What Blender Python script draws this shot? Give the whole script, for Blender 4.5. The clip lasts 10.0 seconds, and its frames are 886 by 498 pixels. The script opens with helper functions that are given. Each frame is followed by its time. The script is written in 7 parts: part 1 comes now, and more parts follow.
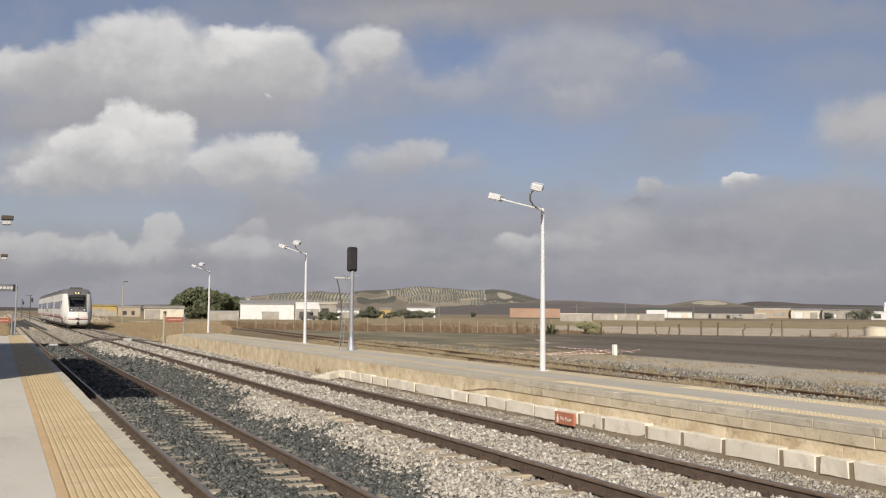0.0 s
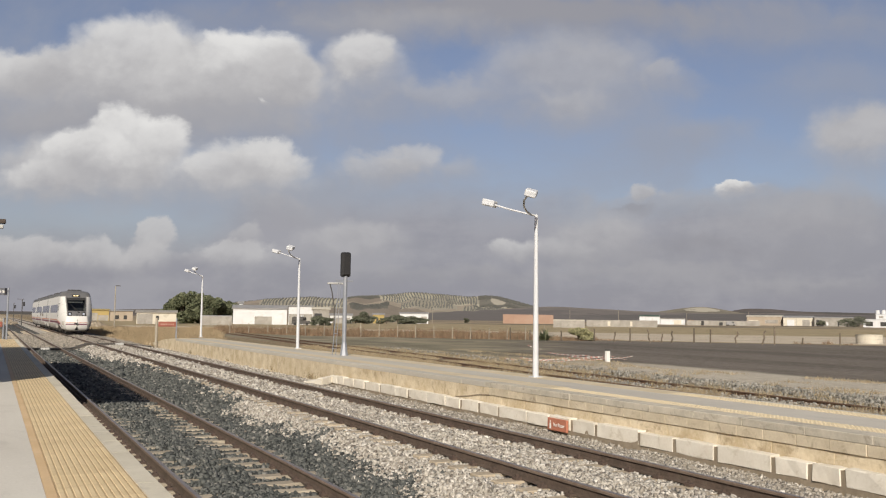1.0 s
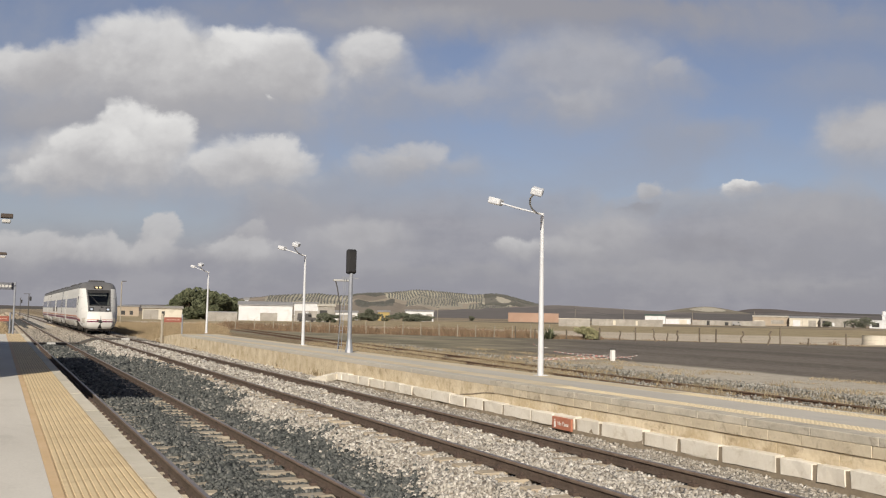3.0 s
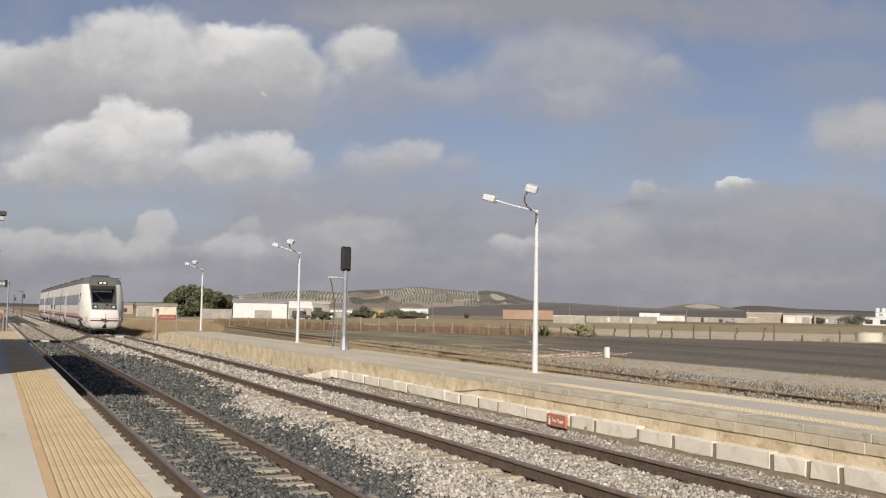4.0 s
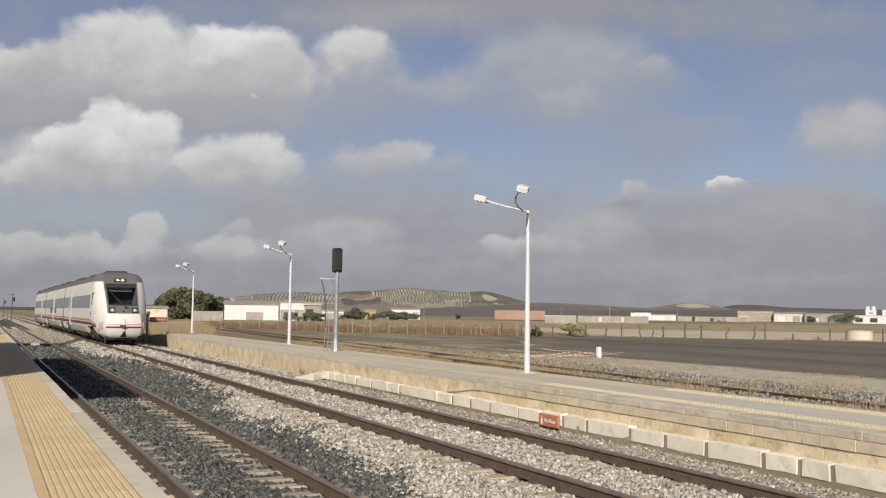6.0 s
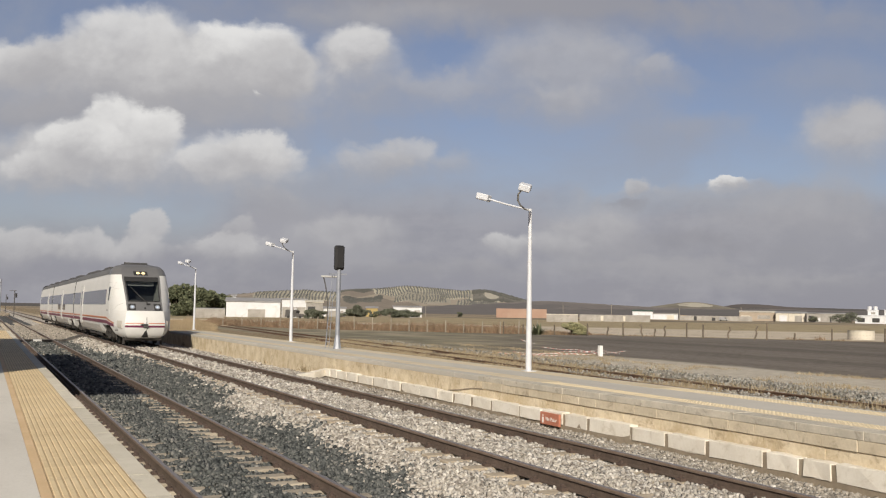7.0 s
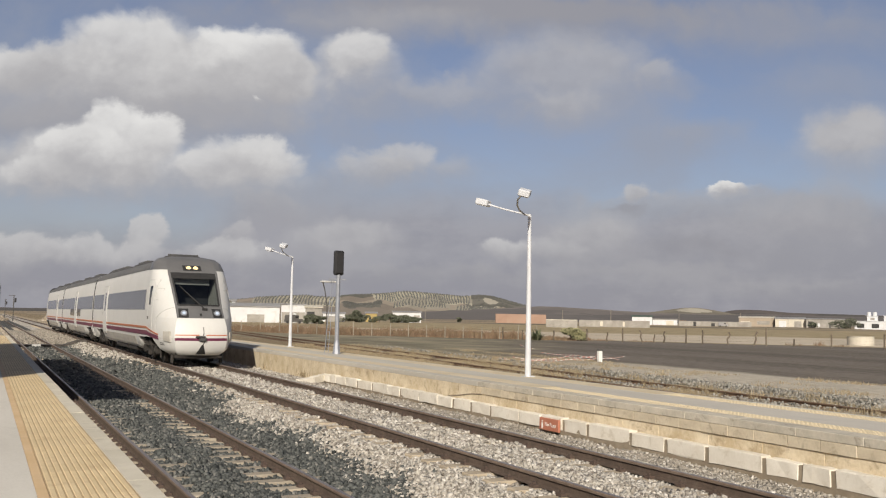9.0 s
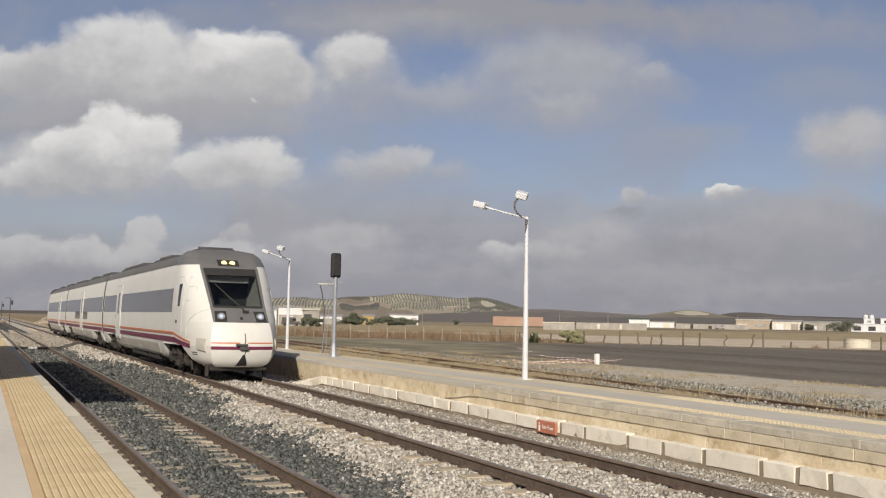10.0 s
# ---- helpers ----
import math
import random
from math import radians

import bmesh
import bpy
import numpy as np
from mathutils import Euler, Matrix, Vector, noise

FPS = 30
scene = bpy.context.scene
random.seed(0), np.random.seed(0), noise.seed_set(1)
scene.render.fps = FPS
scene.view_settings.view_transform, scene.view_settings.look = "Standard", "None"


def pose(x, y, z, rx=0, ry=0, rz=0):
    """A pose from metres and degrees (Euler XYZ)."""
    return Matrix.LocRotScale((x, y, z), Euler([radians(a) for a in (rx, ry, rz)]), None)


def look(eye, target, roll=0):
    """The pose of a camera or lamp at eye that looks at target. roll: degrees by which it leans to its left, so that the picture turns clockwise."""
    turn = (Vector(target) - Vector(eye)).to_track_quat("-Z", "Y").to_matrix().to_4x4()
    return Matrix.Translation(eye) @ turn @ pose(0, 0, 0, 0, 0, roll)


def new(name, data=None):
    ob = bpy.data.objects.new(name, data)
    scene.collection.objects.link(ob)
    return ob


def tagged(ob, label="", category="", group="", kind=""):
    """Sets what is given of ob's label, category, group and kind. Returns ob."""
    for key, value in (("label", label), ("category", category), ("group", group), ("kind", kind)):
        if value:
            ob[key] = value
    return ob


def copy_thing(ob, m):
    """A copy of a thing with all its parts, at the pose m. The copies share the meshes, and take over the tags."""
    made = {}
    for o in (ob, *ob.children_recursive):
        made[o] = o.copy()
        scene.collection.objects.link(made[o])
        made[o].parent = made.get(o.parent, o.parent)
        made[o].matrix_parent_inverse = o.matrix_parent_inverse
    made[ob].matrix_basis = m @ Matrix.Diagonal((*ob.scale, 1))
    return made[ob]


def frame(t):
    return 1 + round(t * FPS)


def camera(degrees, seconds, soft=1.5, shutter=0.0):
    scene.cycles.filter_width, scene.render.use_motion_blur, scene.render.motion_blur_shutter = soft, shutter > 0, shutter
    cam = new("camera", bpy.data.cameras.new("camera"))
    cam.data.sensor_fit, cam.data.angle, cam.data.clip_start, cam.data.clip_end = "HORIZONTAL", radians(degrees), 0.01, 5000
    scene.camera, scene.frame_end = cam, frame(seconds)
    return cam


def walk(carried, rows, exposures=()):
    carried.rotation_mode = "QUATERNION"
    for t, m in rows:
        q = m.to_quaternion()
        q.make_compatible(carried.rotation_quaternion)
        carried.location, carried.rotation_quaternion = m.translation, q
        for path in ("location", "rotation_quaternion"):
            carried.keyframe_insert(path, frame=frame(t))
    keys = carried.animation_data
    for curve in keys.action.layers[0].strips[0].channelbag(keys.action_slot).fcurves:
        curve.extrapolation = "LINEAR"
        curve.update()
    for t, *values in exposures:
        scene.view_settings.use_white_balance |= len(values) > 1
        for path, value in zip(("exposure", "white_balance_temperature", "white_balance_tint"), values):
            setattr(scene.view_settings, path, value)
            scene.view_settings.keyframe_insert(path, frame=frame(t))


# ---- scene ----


def part(name, bm, material, parent=None, label="", smooth=False):
    """Link a bmesh (or a mesh) as one object under a thing."""
    if isinstance(bm, bmesh.types.BMesh):
        me = bpy.data.meshes.new(name)
        bm.to_mesh(me)
        bm.free()
    else:
        me = bm
    if material and not me.materials:
        me.materials.append(material)
    if smooth:
        for poly in me.polygons:
            poly.use_smooth = True
    ob = new(name, me)
    if parent:
        ob.parent = parent
    if label:
        ob["label"] = label
    return ob


# ---- camera: it stands on the platform by the first track and sways a little ----
EYE = (0.0, 0.0, 2.17)


def aim(yaw, pitch, roll):
    y, p = radians(yaw), radians(pitch)
    way = Vector((math.sin(y) * math.cos(p), math.cos(y) * math.cos(p), math.sin(p)))
    return look(EYE, Vector(EYE) + way * 10, roll)


cam = camera(50.94, 10.0, soft=1.2)
SWAY = [(0.0, 25.409, 3.888, 0.395), (0.5, 25.507, 3.993, 0.436), (1.0, 25.806, 4.245, 0.654), (1.5, 25.607, 4.458, 0.894),
        (2.0, 25.431, 4.252, 1.079), (2.5, 25.382, 4.14, 1.099), (4.0, 25.79, 3.936, 1.039), (4.5, 25.916, 3.825, 1.026),
        (5.0, 26.079, 3.861, 0.965), (5.5, 26.36, 4.039, 0.62), (7.0, 26.196, 3.868, 0.966), (7.5, 26.189, 4.014, 0.988),
        (8.0, 26.128, 4.178, 1.103), (8.5, 26.156, 4.267, 1.077), (9.0, 26.224, 4.194, 1.028), (9.5, 26.334, 4.274, 0.933),
        (10.0, 26.393, 4.353, 1.043)]
walk(cam, [(t, aim(a, b, c)) for t, a, b, c in SWAY])

# ---- light ----
LIGHT = Vector((0.921, 1.521, -1.0)).normalized()
scene.view_settings.exposure = 0.0
sun = new("sun", bpy.data.lights.new("sun", "SUN"))
sun.data.energy, sun.data.angle, sun.data.color = 5.0, radians(0.6), (1.0, 0.91, 0.775)
sun.matrix_basis = look((0, 0, 50), Vector((0, 0, 50)) + LIGHT)


class Nodes:
    """Short hand for building a node tree."""

    def __init__(self, tree):
        self.t = tree
        tree.nodes.clear()

    def put(self, slot, v):
        if isinstance(v, bpy.types.NodeSocket):
            self.t.links.new(v, slot)
        elif v is not None:
            if hasattr(slot.default_value, "__len__") and not isinstance(v, (int, float)):
                v = tuple(v) + (1.0,) * (len(slot.default_value) - len(v))
            slot.default_value = v

    def n(self, kind, ins=None, out=0, op="", clamp=False):
        nd = self.t.nodes.new(kind)
        if op and kind == "ShaderNodeMapRange":
            nd.interpolation_type = op
        elif op:
            nd.operation = op
        if clamp:
            nd.use_clamp = True
        for k, v in (ins or {}).items():
            self.put(nd.inputs[k], v)
        return nd.outputs[out] if len(nd.outputs) else None

    def m(self, op, a, b=0.0, c=0.0, clamp=False):
        return self.n("ShaderNodeMath", {0: a, 1: b, 2: c}, op=op, clamp=clamp)

    def step(self, x, lo, hi, to0=0.0, to1=1.0):
        return self.n("ShaderNodeMapRange", {"Value": x, "From Min": lo, "From Max": hi, "To Min": to0, "To Max": to1},
                      op="SMOOTHSTEP")

    def mix(self, f, a, b, blend="MIX"):
        nd = self.t.nodes.new("ShaderNodeMix")
        nd.data_type, nd.blend_type = "RGBA", blend
        for k, v in ((0, f), (6, a), (7, b)):
            self.put(nd.inputs[k], v)
        return nd.outputs[2]

    def noise(self, vec, scale, detail=4.0, rough=0.55, out=0, dist=0.0):
        return self.n("ShaderNodeTexNoise", {"Vector": vec, "Scale": scale, "Detail": detail, "Roughness": rough,
                                             "Distortion": dist}, out)


def heap_group():
    """One billow of cloud laid over the sky: crisp above, soft below, lit from the upper left."""
    g = bpy.data.node_groups.new("cloud_heap", "ShaderNodeTree")
    for name in ("u", "v", "puff", "relief", "cu", "cv", "rx", "ry", "rim", "cover"):
        g.interface.new_socket(name=name, in_out="INPUT", socket_type="NodeSocketFloat")
    for name in ("low", "high", "under"):
        g.interface.new_socket(name=name, in_out="INPUT", socket_type="NodeSocketColor")
    g.interface.new_socket(name="colour", in_out="OUTPUT", socket_type="NodeSocketColor")
    N = Nodes(g)
    u, v, puff, relief, cu, cv, rx, ry, rim, cover, low, high, under = list(g.nodes.new("NodeGroupInput").outputs)[:13]
    dx = N.m("DIVIDE", N.m("SUBTRACT", u, cu), rx)
    dy = N.m("DIVIDE", N.m("SUBTRACT", v, cv), ry)
    r = N.m("SQRT", N.m("ADD", N.m("MULTIPLY", dx, dx), N.m("MULTIPLY", dy, dy)))
    r = N.m("ADD", r, N.m("DIVIDE", N.m("MULTIPLY", puff, 0.0115), ry))
    soft_rim = N.n("ShaderNodeMapRange", {"Value": dy, "From Min": 0.35, "From Max": -0.7, "To Min": rim, "To Max": N.m("MULTIPLY_ADD", rim, 1.6, 0.35)}, op="SMOOTHSTEP")
    mask = N.n("ShaderNodeMapRange", {"Value": r, "From Min": N.m("ADD", 1.0, soft_rim), "From Max": N.m("SUBTRACT", 1.0, soft_rim)}, op="SMOOTHSTEP")
    body = N.m("ADD", N.m("MULTIPLY", dy, 0.55), N.m("MULTIPLY", relief, 1.5))
    body = N.m("ADD", body, N.m("MULTIPLY", puff, -0.40))
    c = N.mix(N.step(body, -0.65, 0.55), low, high)
    out = g.nodes.new("NodeGroupOutput")
    g.links.new(N.mix(N.m("MULTIPLY", mask, cover), under, c), out.inputs[0])
    return g


def build_world():
    world = bpy.data.worlds.new("sky")
    scene.world = world
    world.use_nodes = True
    N = Nodes(world.node_tree)
    air = world.node_tree.nodes.new("ShaderNodeTexSky")
    air.sky_type, air.sun_disc = "NISHITA", False
    air.sun_elevation, air.sun_rotation = radians(29.3), radians(211.2)
    air.altitude, air.air_density, air.dust_density, air.ozone_density = 100.0, 1.0, 1.6, 1.2
    sky = air.outputs[0]
    d = N.n("ShaderNodeTexCoord", out=0)
    a = radians(25.4)
    fwd = N.n("ShaderNodeVectorMath", {0: d, 1: (math.sin(a), math.cos(a), 0.0)}, 1, op="DOT_PRODUCT")
    rgt = N.n("ShaderNodeVectorMath", {0: d, 1: (math.cos(a), -math.sin(a), 0.0)}, 1, op="DOT_PRODUCT")
    up = N.n("ShaderNodeSeparateXYZ", {0: d}, 2)
    f = N.m("MAXIMUM", N.m("ABSOLUTE", fwd), 0.12)
    u, v = N.m("DIVIDE", rgt, f), N.m("DIVIDE", up, f)
    flat = N.n("ShaderNodeCombineXYZ", {0: u, 1: N.m("MULTIPLY", v, 1.3), 2: N.m("SIGN", fwd)})
    n1 = N.noise(flat, 9.0, 7.0, 0.58)
    toward = N.n("ShaderNodeVectorMath", {0: flat, 1: (-0.013, 0.017, 0.0)}, op="ADD")
    n1s = N.noise(toward, 9.0, 7.0, 0.58)
    relief = N.m("SUBTRACT", n1, n1s)
    n3 = N.noise(flat, 3.4, 6.0, 0.58, dist=0.4)
    wu = N.m("ADD", u, N.m("MULTIPLY", N.m("SUBTRACT", n1, 0.5), 0.075))
    wv = N.m("ADD", v, N.m("MULTIPLY", N.m("SUBTRACT", N.noise(flat, 10.3, 7.0, 0.6, dist=0.2), 0.5), 0.055))

    def puffs(scale):
        cell = world.node_tree.nodes.new("ShaderNodeTexVoronoi")
        cell.feature = "SMOOTH_F1"
        N.put(cell.inputs["Vector"], N.n("ShaderNodeCombineXYZ", {0: wu, 1: wv}))
        cell.inputs["Scale"].default_value, cell.inputs["Smoothness"].default_value = scale, 0.35
        return cell.outputs["Distance"]

    puff = N.m("ADD", N.m("MULTIPLY", puffs(30.0), 0.62), N.m("MULTIPLY", puffs(78.0), 0.38))
    puff = N.m("SUBTRACT", puff, 0.47)

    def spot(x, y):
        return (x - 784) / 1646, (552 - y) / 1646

    col = N.mix(1.0, sky, SKY_TINT, "MULTIPLY")
    col = N.mix(N.step(n3, 0.40, 0.70, 0.08, 0.62), col, VEIL)
    # the low grey deck over the horizon
    deck = N.step(N.m("ADD", N.m("ADD", wv, N.step(u, -0.17, -0.27, 0.0, 0.042)), N.m("MULTIPLY", N.m("SUBTRACT", n3, 0.5), 0.09)), 0.155, 0.100, 0.0, 0.90)
    layers = N.noise(N.n("ShaderNodeCombineXYZ", {0: u, 1: N.m("MULTIPLY", v, 3.4), 2: N.m("SIGN", fwd)}), 4.2, 6.0, 0.55, dist=0.3)
    deck_col = N.mix(N.step(N.m("ADD", layers, N.m("MULTIPLY", relief, 0.9)), 0.36, 0.66), DECK[0], DECK[1])
    col = N.mix(deck, col, deck_col)
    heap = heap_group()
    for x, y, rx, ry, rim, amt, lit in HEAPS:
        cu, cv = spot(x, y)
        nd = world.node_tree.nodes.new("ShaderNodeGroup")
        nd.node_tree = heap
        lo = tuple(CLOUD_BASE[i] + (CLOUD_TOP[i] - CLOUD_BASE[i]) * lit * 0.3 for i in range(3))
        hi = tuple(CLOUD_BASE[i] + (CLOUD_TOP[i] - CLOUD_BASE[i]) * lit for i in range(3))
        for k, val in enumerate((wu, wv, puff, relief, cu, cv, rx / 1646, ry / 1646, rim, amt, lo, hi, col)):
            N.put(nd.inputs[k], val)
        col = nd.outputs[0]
    # away from the view, sparser broken cloud over sky darkened for less fill light
    off = N.m("MAXIMUM", N.step(fwd, 0.62, 0.35), N.step(v, 0.36, 0.5))
    far = N.mix(N.step(n3, 0.56, 0.74), N.mix(1.0, sky, FAR_TINT, "MULTIPLY"), N.mix(n1, CLOUD_BASE, CLOUD_TOP))
    col = N.mix(off, col, far)
    N.n("ShaderNodeOutputWorld", {0: N.n("ShaderNodeBackground", {0: col, 1: 1.0})})


SKY_TINT = (0.082, 0.073, 0.079)
FAR_TINT = (0.058, 0.052, 0.053)
VEIL = (0.32, 0.338, 0.395)
DECK = (0.296, 0.294, 0.334), (0.352, 0.347, 0.380)
CLOUD_BASE = (0.325, 0.318, 0.338)
CLOUD_TOP = (0.77, 0.76, 0.745)
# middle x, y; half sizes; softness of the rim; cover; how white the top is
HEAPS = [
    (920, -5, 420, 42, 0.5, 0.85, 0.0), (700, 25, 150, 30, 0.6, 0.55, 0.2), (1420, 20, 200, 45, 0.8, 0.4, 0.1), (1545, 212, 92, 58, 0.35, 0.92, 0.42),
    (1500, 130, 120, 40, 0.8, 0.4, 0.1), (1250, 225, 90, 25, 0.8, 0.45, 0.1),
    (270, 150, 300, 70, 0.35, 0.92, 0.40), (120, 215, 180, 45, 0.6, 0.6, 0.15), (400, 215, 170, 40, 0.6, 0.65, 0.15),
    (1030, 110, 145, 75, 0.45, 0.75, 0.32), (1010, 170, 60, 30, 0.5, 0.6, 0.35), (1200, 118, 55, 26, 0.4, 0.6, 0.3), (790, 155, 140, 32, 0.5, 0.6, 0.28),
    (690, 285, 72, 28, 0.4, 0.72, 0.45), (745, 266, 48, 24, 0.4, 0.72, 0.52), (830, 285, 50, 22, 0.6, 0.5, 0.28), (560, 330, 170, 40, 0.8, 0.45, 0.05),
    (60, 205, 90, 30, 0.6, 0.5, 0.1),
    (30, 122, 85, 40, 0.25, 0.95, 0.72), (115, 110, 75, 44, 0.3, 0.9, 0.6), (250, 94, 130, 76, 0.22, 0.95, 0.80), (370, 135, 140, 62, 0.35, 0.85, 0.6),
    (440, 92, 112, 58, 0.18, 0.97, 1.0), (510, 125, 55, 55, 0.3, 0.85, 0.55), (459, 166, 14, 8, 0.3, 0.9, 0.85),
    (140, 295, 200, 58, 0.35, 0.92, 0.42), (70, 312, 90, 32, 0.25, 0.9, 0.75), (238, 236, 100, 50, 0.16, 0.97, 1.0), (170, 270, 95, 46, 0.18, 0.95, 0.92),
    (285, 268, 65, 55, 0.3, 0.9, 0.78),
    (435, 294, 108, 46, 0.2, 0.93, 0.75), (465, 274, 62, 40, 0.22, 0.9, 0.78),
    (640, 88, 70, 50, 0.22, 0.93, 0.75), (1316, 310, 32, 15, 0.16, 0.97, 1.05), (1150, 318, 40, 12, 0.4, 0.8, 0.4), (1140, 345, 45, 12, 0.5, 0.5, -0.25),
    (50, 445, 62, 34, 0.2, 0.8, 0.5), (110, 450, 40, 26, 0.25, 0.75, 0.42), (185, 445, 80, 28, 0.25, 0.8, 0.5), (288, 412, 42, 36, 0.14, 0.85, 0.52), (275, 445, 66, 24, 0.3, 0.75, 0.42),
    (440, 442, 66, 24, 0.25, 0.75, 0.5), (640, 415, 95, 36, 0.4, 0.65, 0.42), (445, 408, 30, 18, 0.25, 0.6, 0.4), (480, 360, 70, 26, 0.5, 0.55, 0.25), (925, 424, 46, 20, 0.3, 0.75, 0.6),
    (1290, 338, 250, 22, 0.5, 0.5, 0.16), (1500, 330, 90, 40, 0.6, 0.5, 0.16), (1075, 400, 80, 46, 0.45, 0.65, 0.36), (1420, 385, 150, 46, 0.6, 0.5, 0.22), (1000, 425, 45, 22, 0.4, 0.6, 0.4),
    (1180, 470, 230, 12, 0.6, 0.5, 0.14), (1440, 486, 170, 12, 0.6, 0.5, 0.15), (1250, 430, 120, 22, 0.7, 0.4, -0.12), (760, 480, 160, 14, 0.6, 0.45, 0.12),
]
build_world()


# ---- materials ----
def material(name, c1, c2, scale=2.0, rough=0.8, bump=0.0, fine=30.0, metal=0.0, stain=None, spread=0.5, seed_by=0.0, stretch=(1, 1, 1), gloss=0.5):
    """Two tones mixed by noise at two scales, fine relief, and stains of a third tone. seed_by varies piece by piece."""
    mt = bpy.data.materials.new(name)
    mt.use_nodes = True
    N = Nodes(mt.node_tree)
    co = N.n("ShaderNodeTexCoord", out=3)
    vec = N.n("ShaderNodeVectorMath", {0: co, 1: stretch}, op="MULTIPLY")
    rnd = N.n("ShaderNodeObjectInfo", out=5)
    if seed_by:
        vec = N.n("ShaderNodeVectorMath", {0: vec, 1: N.n("ShaderNodeCombineXYZ", {0: N.m("MULTIPLY", rnd, 37.0), 1: N.m("MULTIPLY", rnd, 91.0)})}, op="ADD")
    big = N.noise(vec, scale, 4.0, 0.6)
    small = N.noise(vec, fine, 5.0, 0.65)
    f = N.m("ADD", N.m("MULTIPLY", big, 0.65), N.m("MULTIPLY", small, 0.35))
    col = N.mix(N.step(f, 0.5 - spread * 0.35, 0.5 + spread * 0.35), c1, c2)
    if stain:
        sm = N.step(N.noise(vec, scale * 2.3, 5.0, 0.7, dist=0.6), 0.52, 0.72, 0.0, stain[3] if len(stain) > 3 else 0.6)
        col = N.mix(sm, col, stain[:3])
    if seed_by:
        g = N.m("MULTIPLY_ADD", rnd, seed_by * 2, 1.0 - seed_by)
        col = N.mix(1.0, col, N.n("ShaderNodeCombineXYZ", {0: g, 1: g, 2: g}), "MULTIPLY")
    ins = {"Base Color": col, "Roughness": N.m("MULTIPLY_ADD", small, 0.16, rough - 0.08), "Metallic": metal, "Specular IOR Level": gloss}
    if bump:
        ins["Normal"] = N.n("ShaderNodeBump", {"Strength": bump, "Distance": 0.02, "Height": f})
    N.n("ShaderNodeOutputMaterial", {0: N.n("ShaderNodeBsdfPrincipled", ins)})
    return mt


def stones(name, tones, rough=0.85, patch=0.0):
    """Broken stone: each stone has its own tone."""
    mt = bpy.data.materials.new(name)
    mt.use_nodes = True
    N = Nodes(mt.node_tree)
    r = N.n("ShaderNodeNewGeometry", out=8)
    ramp = mt.node_tree.nodes.new("ShaderNodeValToRGB")
    el = ramp.color_ramp.elements
    while len(el) < len(tones):
        el.new(0.5)
    for i, c in enumerate(tones):
        el[i].position, el[i].color = i / (len(tones) - 1), (*c, 1)
    N.put(ramp.inputs[0], r)
    co = N.n("ShaderNodeTexCoord", out=3)
    grain = N.noise(co, 60.0, 4.0, 0.6)
    big = N.noise(co, 0.9, 4.0, 0.6)
    g = N.m("ADD", N.m("MULTIPLY_ADD", grain, 0.5, 0.75), N.m("MULTIPLY", N.m("SUBTRACT", big, 0.5), 0.5))
    col = N.mix(1.0, ramp.outputs[0], N.n("ShaderNodeCombineXYZ", {0: g, 1: g, 2: g}), "MULTIPLY")
    N.n("ShaderNodeOutputMaterial", {0: N.n("ShaderNodeBsdfPrincipled", {"Base Color": col, "Roughness": rough,
        "Normal": N.n("ShaderNodeBump", {"Strength": 0.3, "Distance": 0.01, "Height": grain})})})
    return mt


def glow(name, colour, strength):
    mt = bpy.data.materials.new(name)
    mt.use_nodes = True
    N = Nodes(mt.node_tree)
    N.n("ShaderNodeOutputMaterial", {0: N.n("ShaderNodeEmission", {0: colour, 1: strength})})
    return mt


M = {}
M["concrete"] = material("platform_concrete", (0.56, 0.535, 0.48), (0.66, 0.635, 0.575), 0.5, 0.85, 0.12, 45, stain=(0.36, 0.34, 0.30, 0.35), stretch=(1, .35, 1))
M["coping"] = material("coping_concrete", (0.55, 0.51, 0.41), (0.66, 0.62, 0.52), 1.3, 0.85, 0.15, 40, stain=(0.34, 0.31, 0.26, 0.5), seed_by=0.08)
M["old_tactile"] = material("faded_tactile", (0.55, 0.465, 0.31), (0.65, 0.565, 0.41), 1.2, 0.85, 0.1, 50, stain=(0.47, 0.425, 0.345, 0.7))
M["tactile"] = material("yellow_tactile", (0.63, 0.495, 0.285), (0.74, 0.60, 0.375), 1.5, 0.75, 0.1, 50, stain=(0.46, 0.32, 0.19, 0.5), seed_by=0.05)
M["orange"] = material("orange_paint", (0.60, 0.425, 0.23), (0.68, 0.50, 0.30), 1.5, 0.7, 0.05, 50, stain=(0.5, 0.4, 0.25, 0.4))
M["render"] = material("ochre_render", (0.48, 0.388, 0.248), (0.70, 0.617, 0.468), 1.9, 0.92, 0.5, 18, stain=(0.33, 0.255, 0.165, 0.85))
M["greystone"] = material("grey_coping", (0.42, 0.39, 0.325), (0.57, 0.525, 0.44), 2.2, 0.92, 0.45, 26, stain=(0.25, 0.22, 0.18, 0.75), seed_by=0.07)
M["blockcourse"] = material("block_course", (0.48, 0.415, 0.31), (0.61, 0.54, 0.415), 2.2, 0.92, 0.45, 26, stain=(0.30, 0.25, 0.18, 0.75), seed_by=0.06)
M["whitekerb"] = material("whitewashed_kerb", (0.67, 0.622, 0.535), (0.77, 0.735, 0.655), 1.8, 0.85, 0.3, 24, stain=(0.46, 0.40, 0.30, 0.5), seed_by=0.06)
M["joint"] = material("earth_joint", (0.22, 0.18, 0.13), (0.31, 0.26, 0.195), 3, 0.95, 0.2)
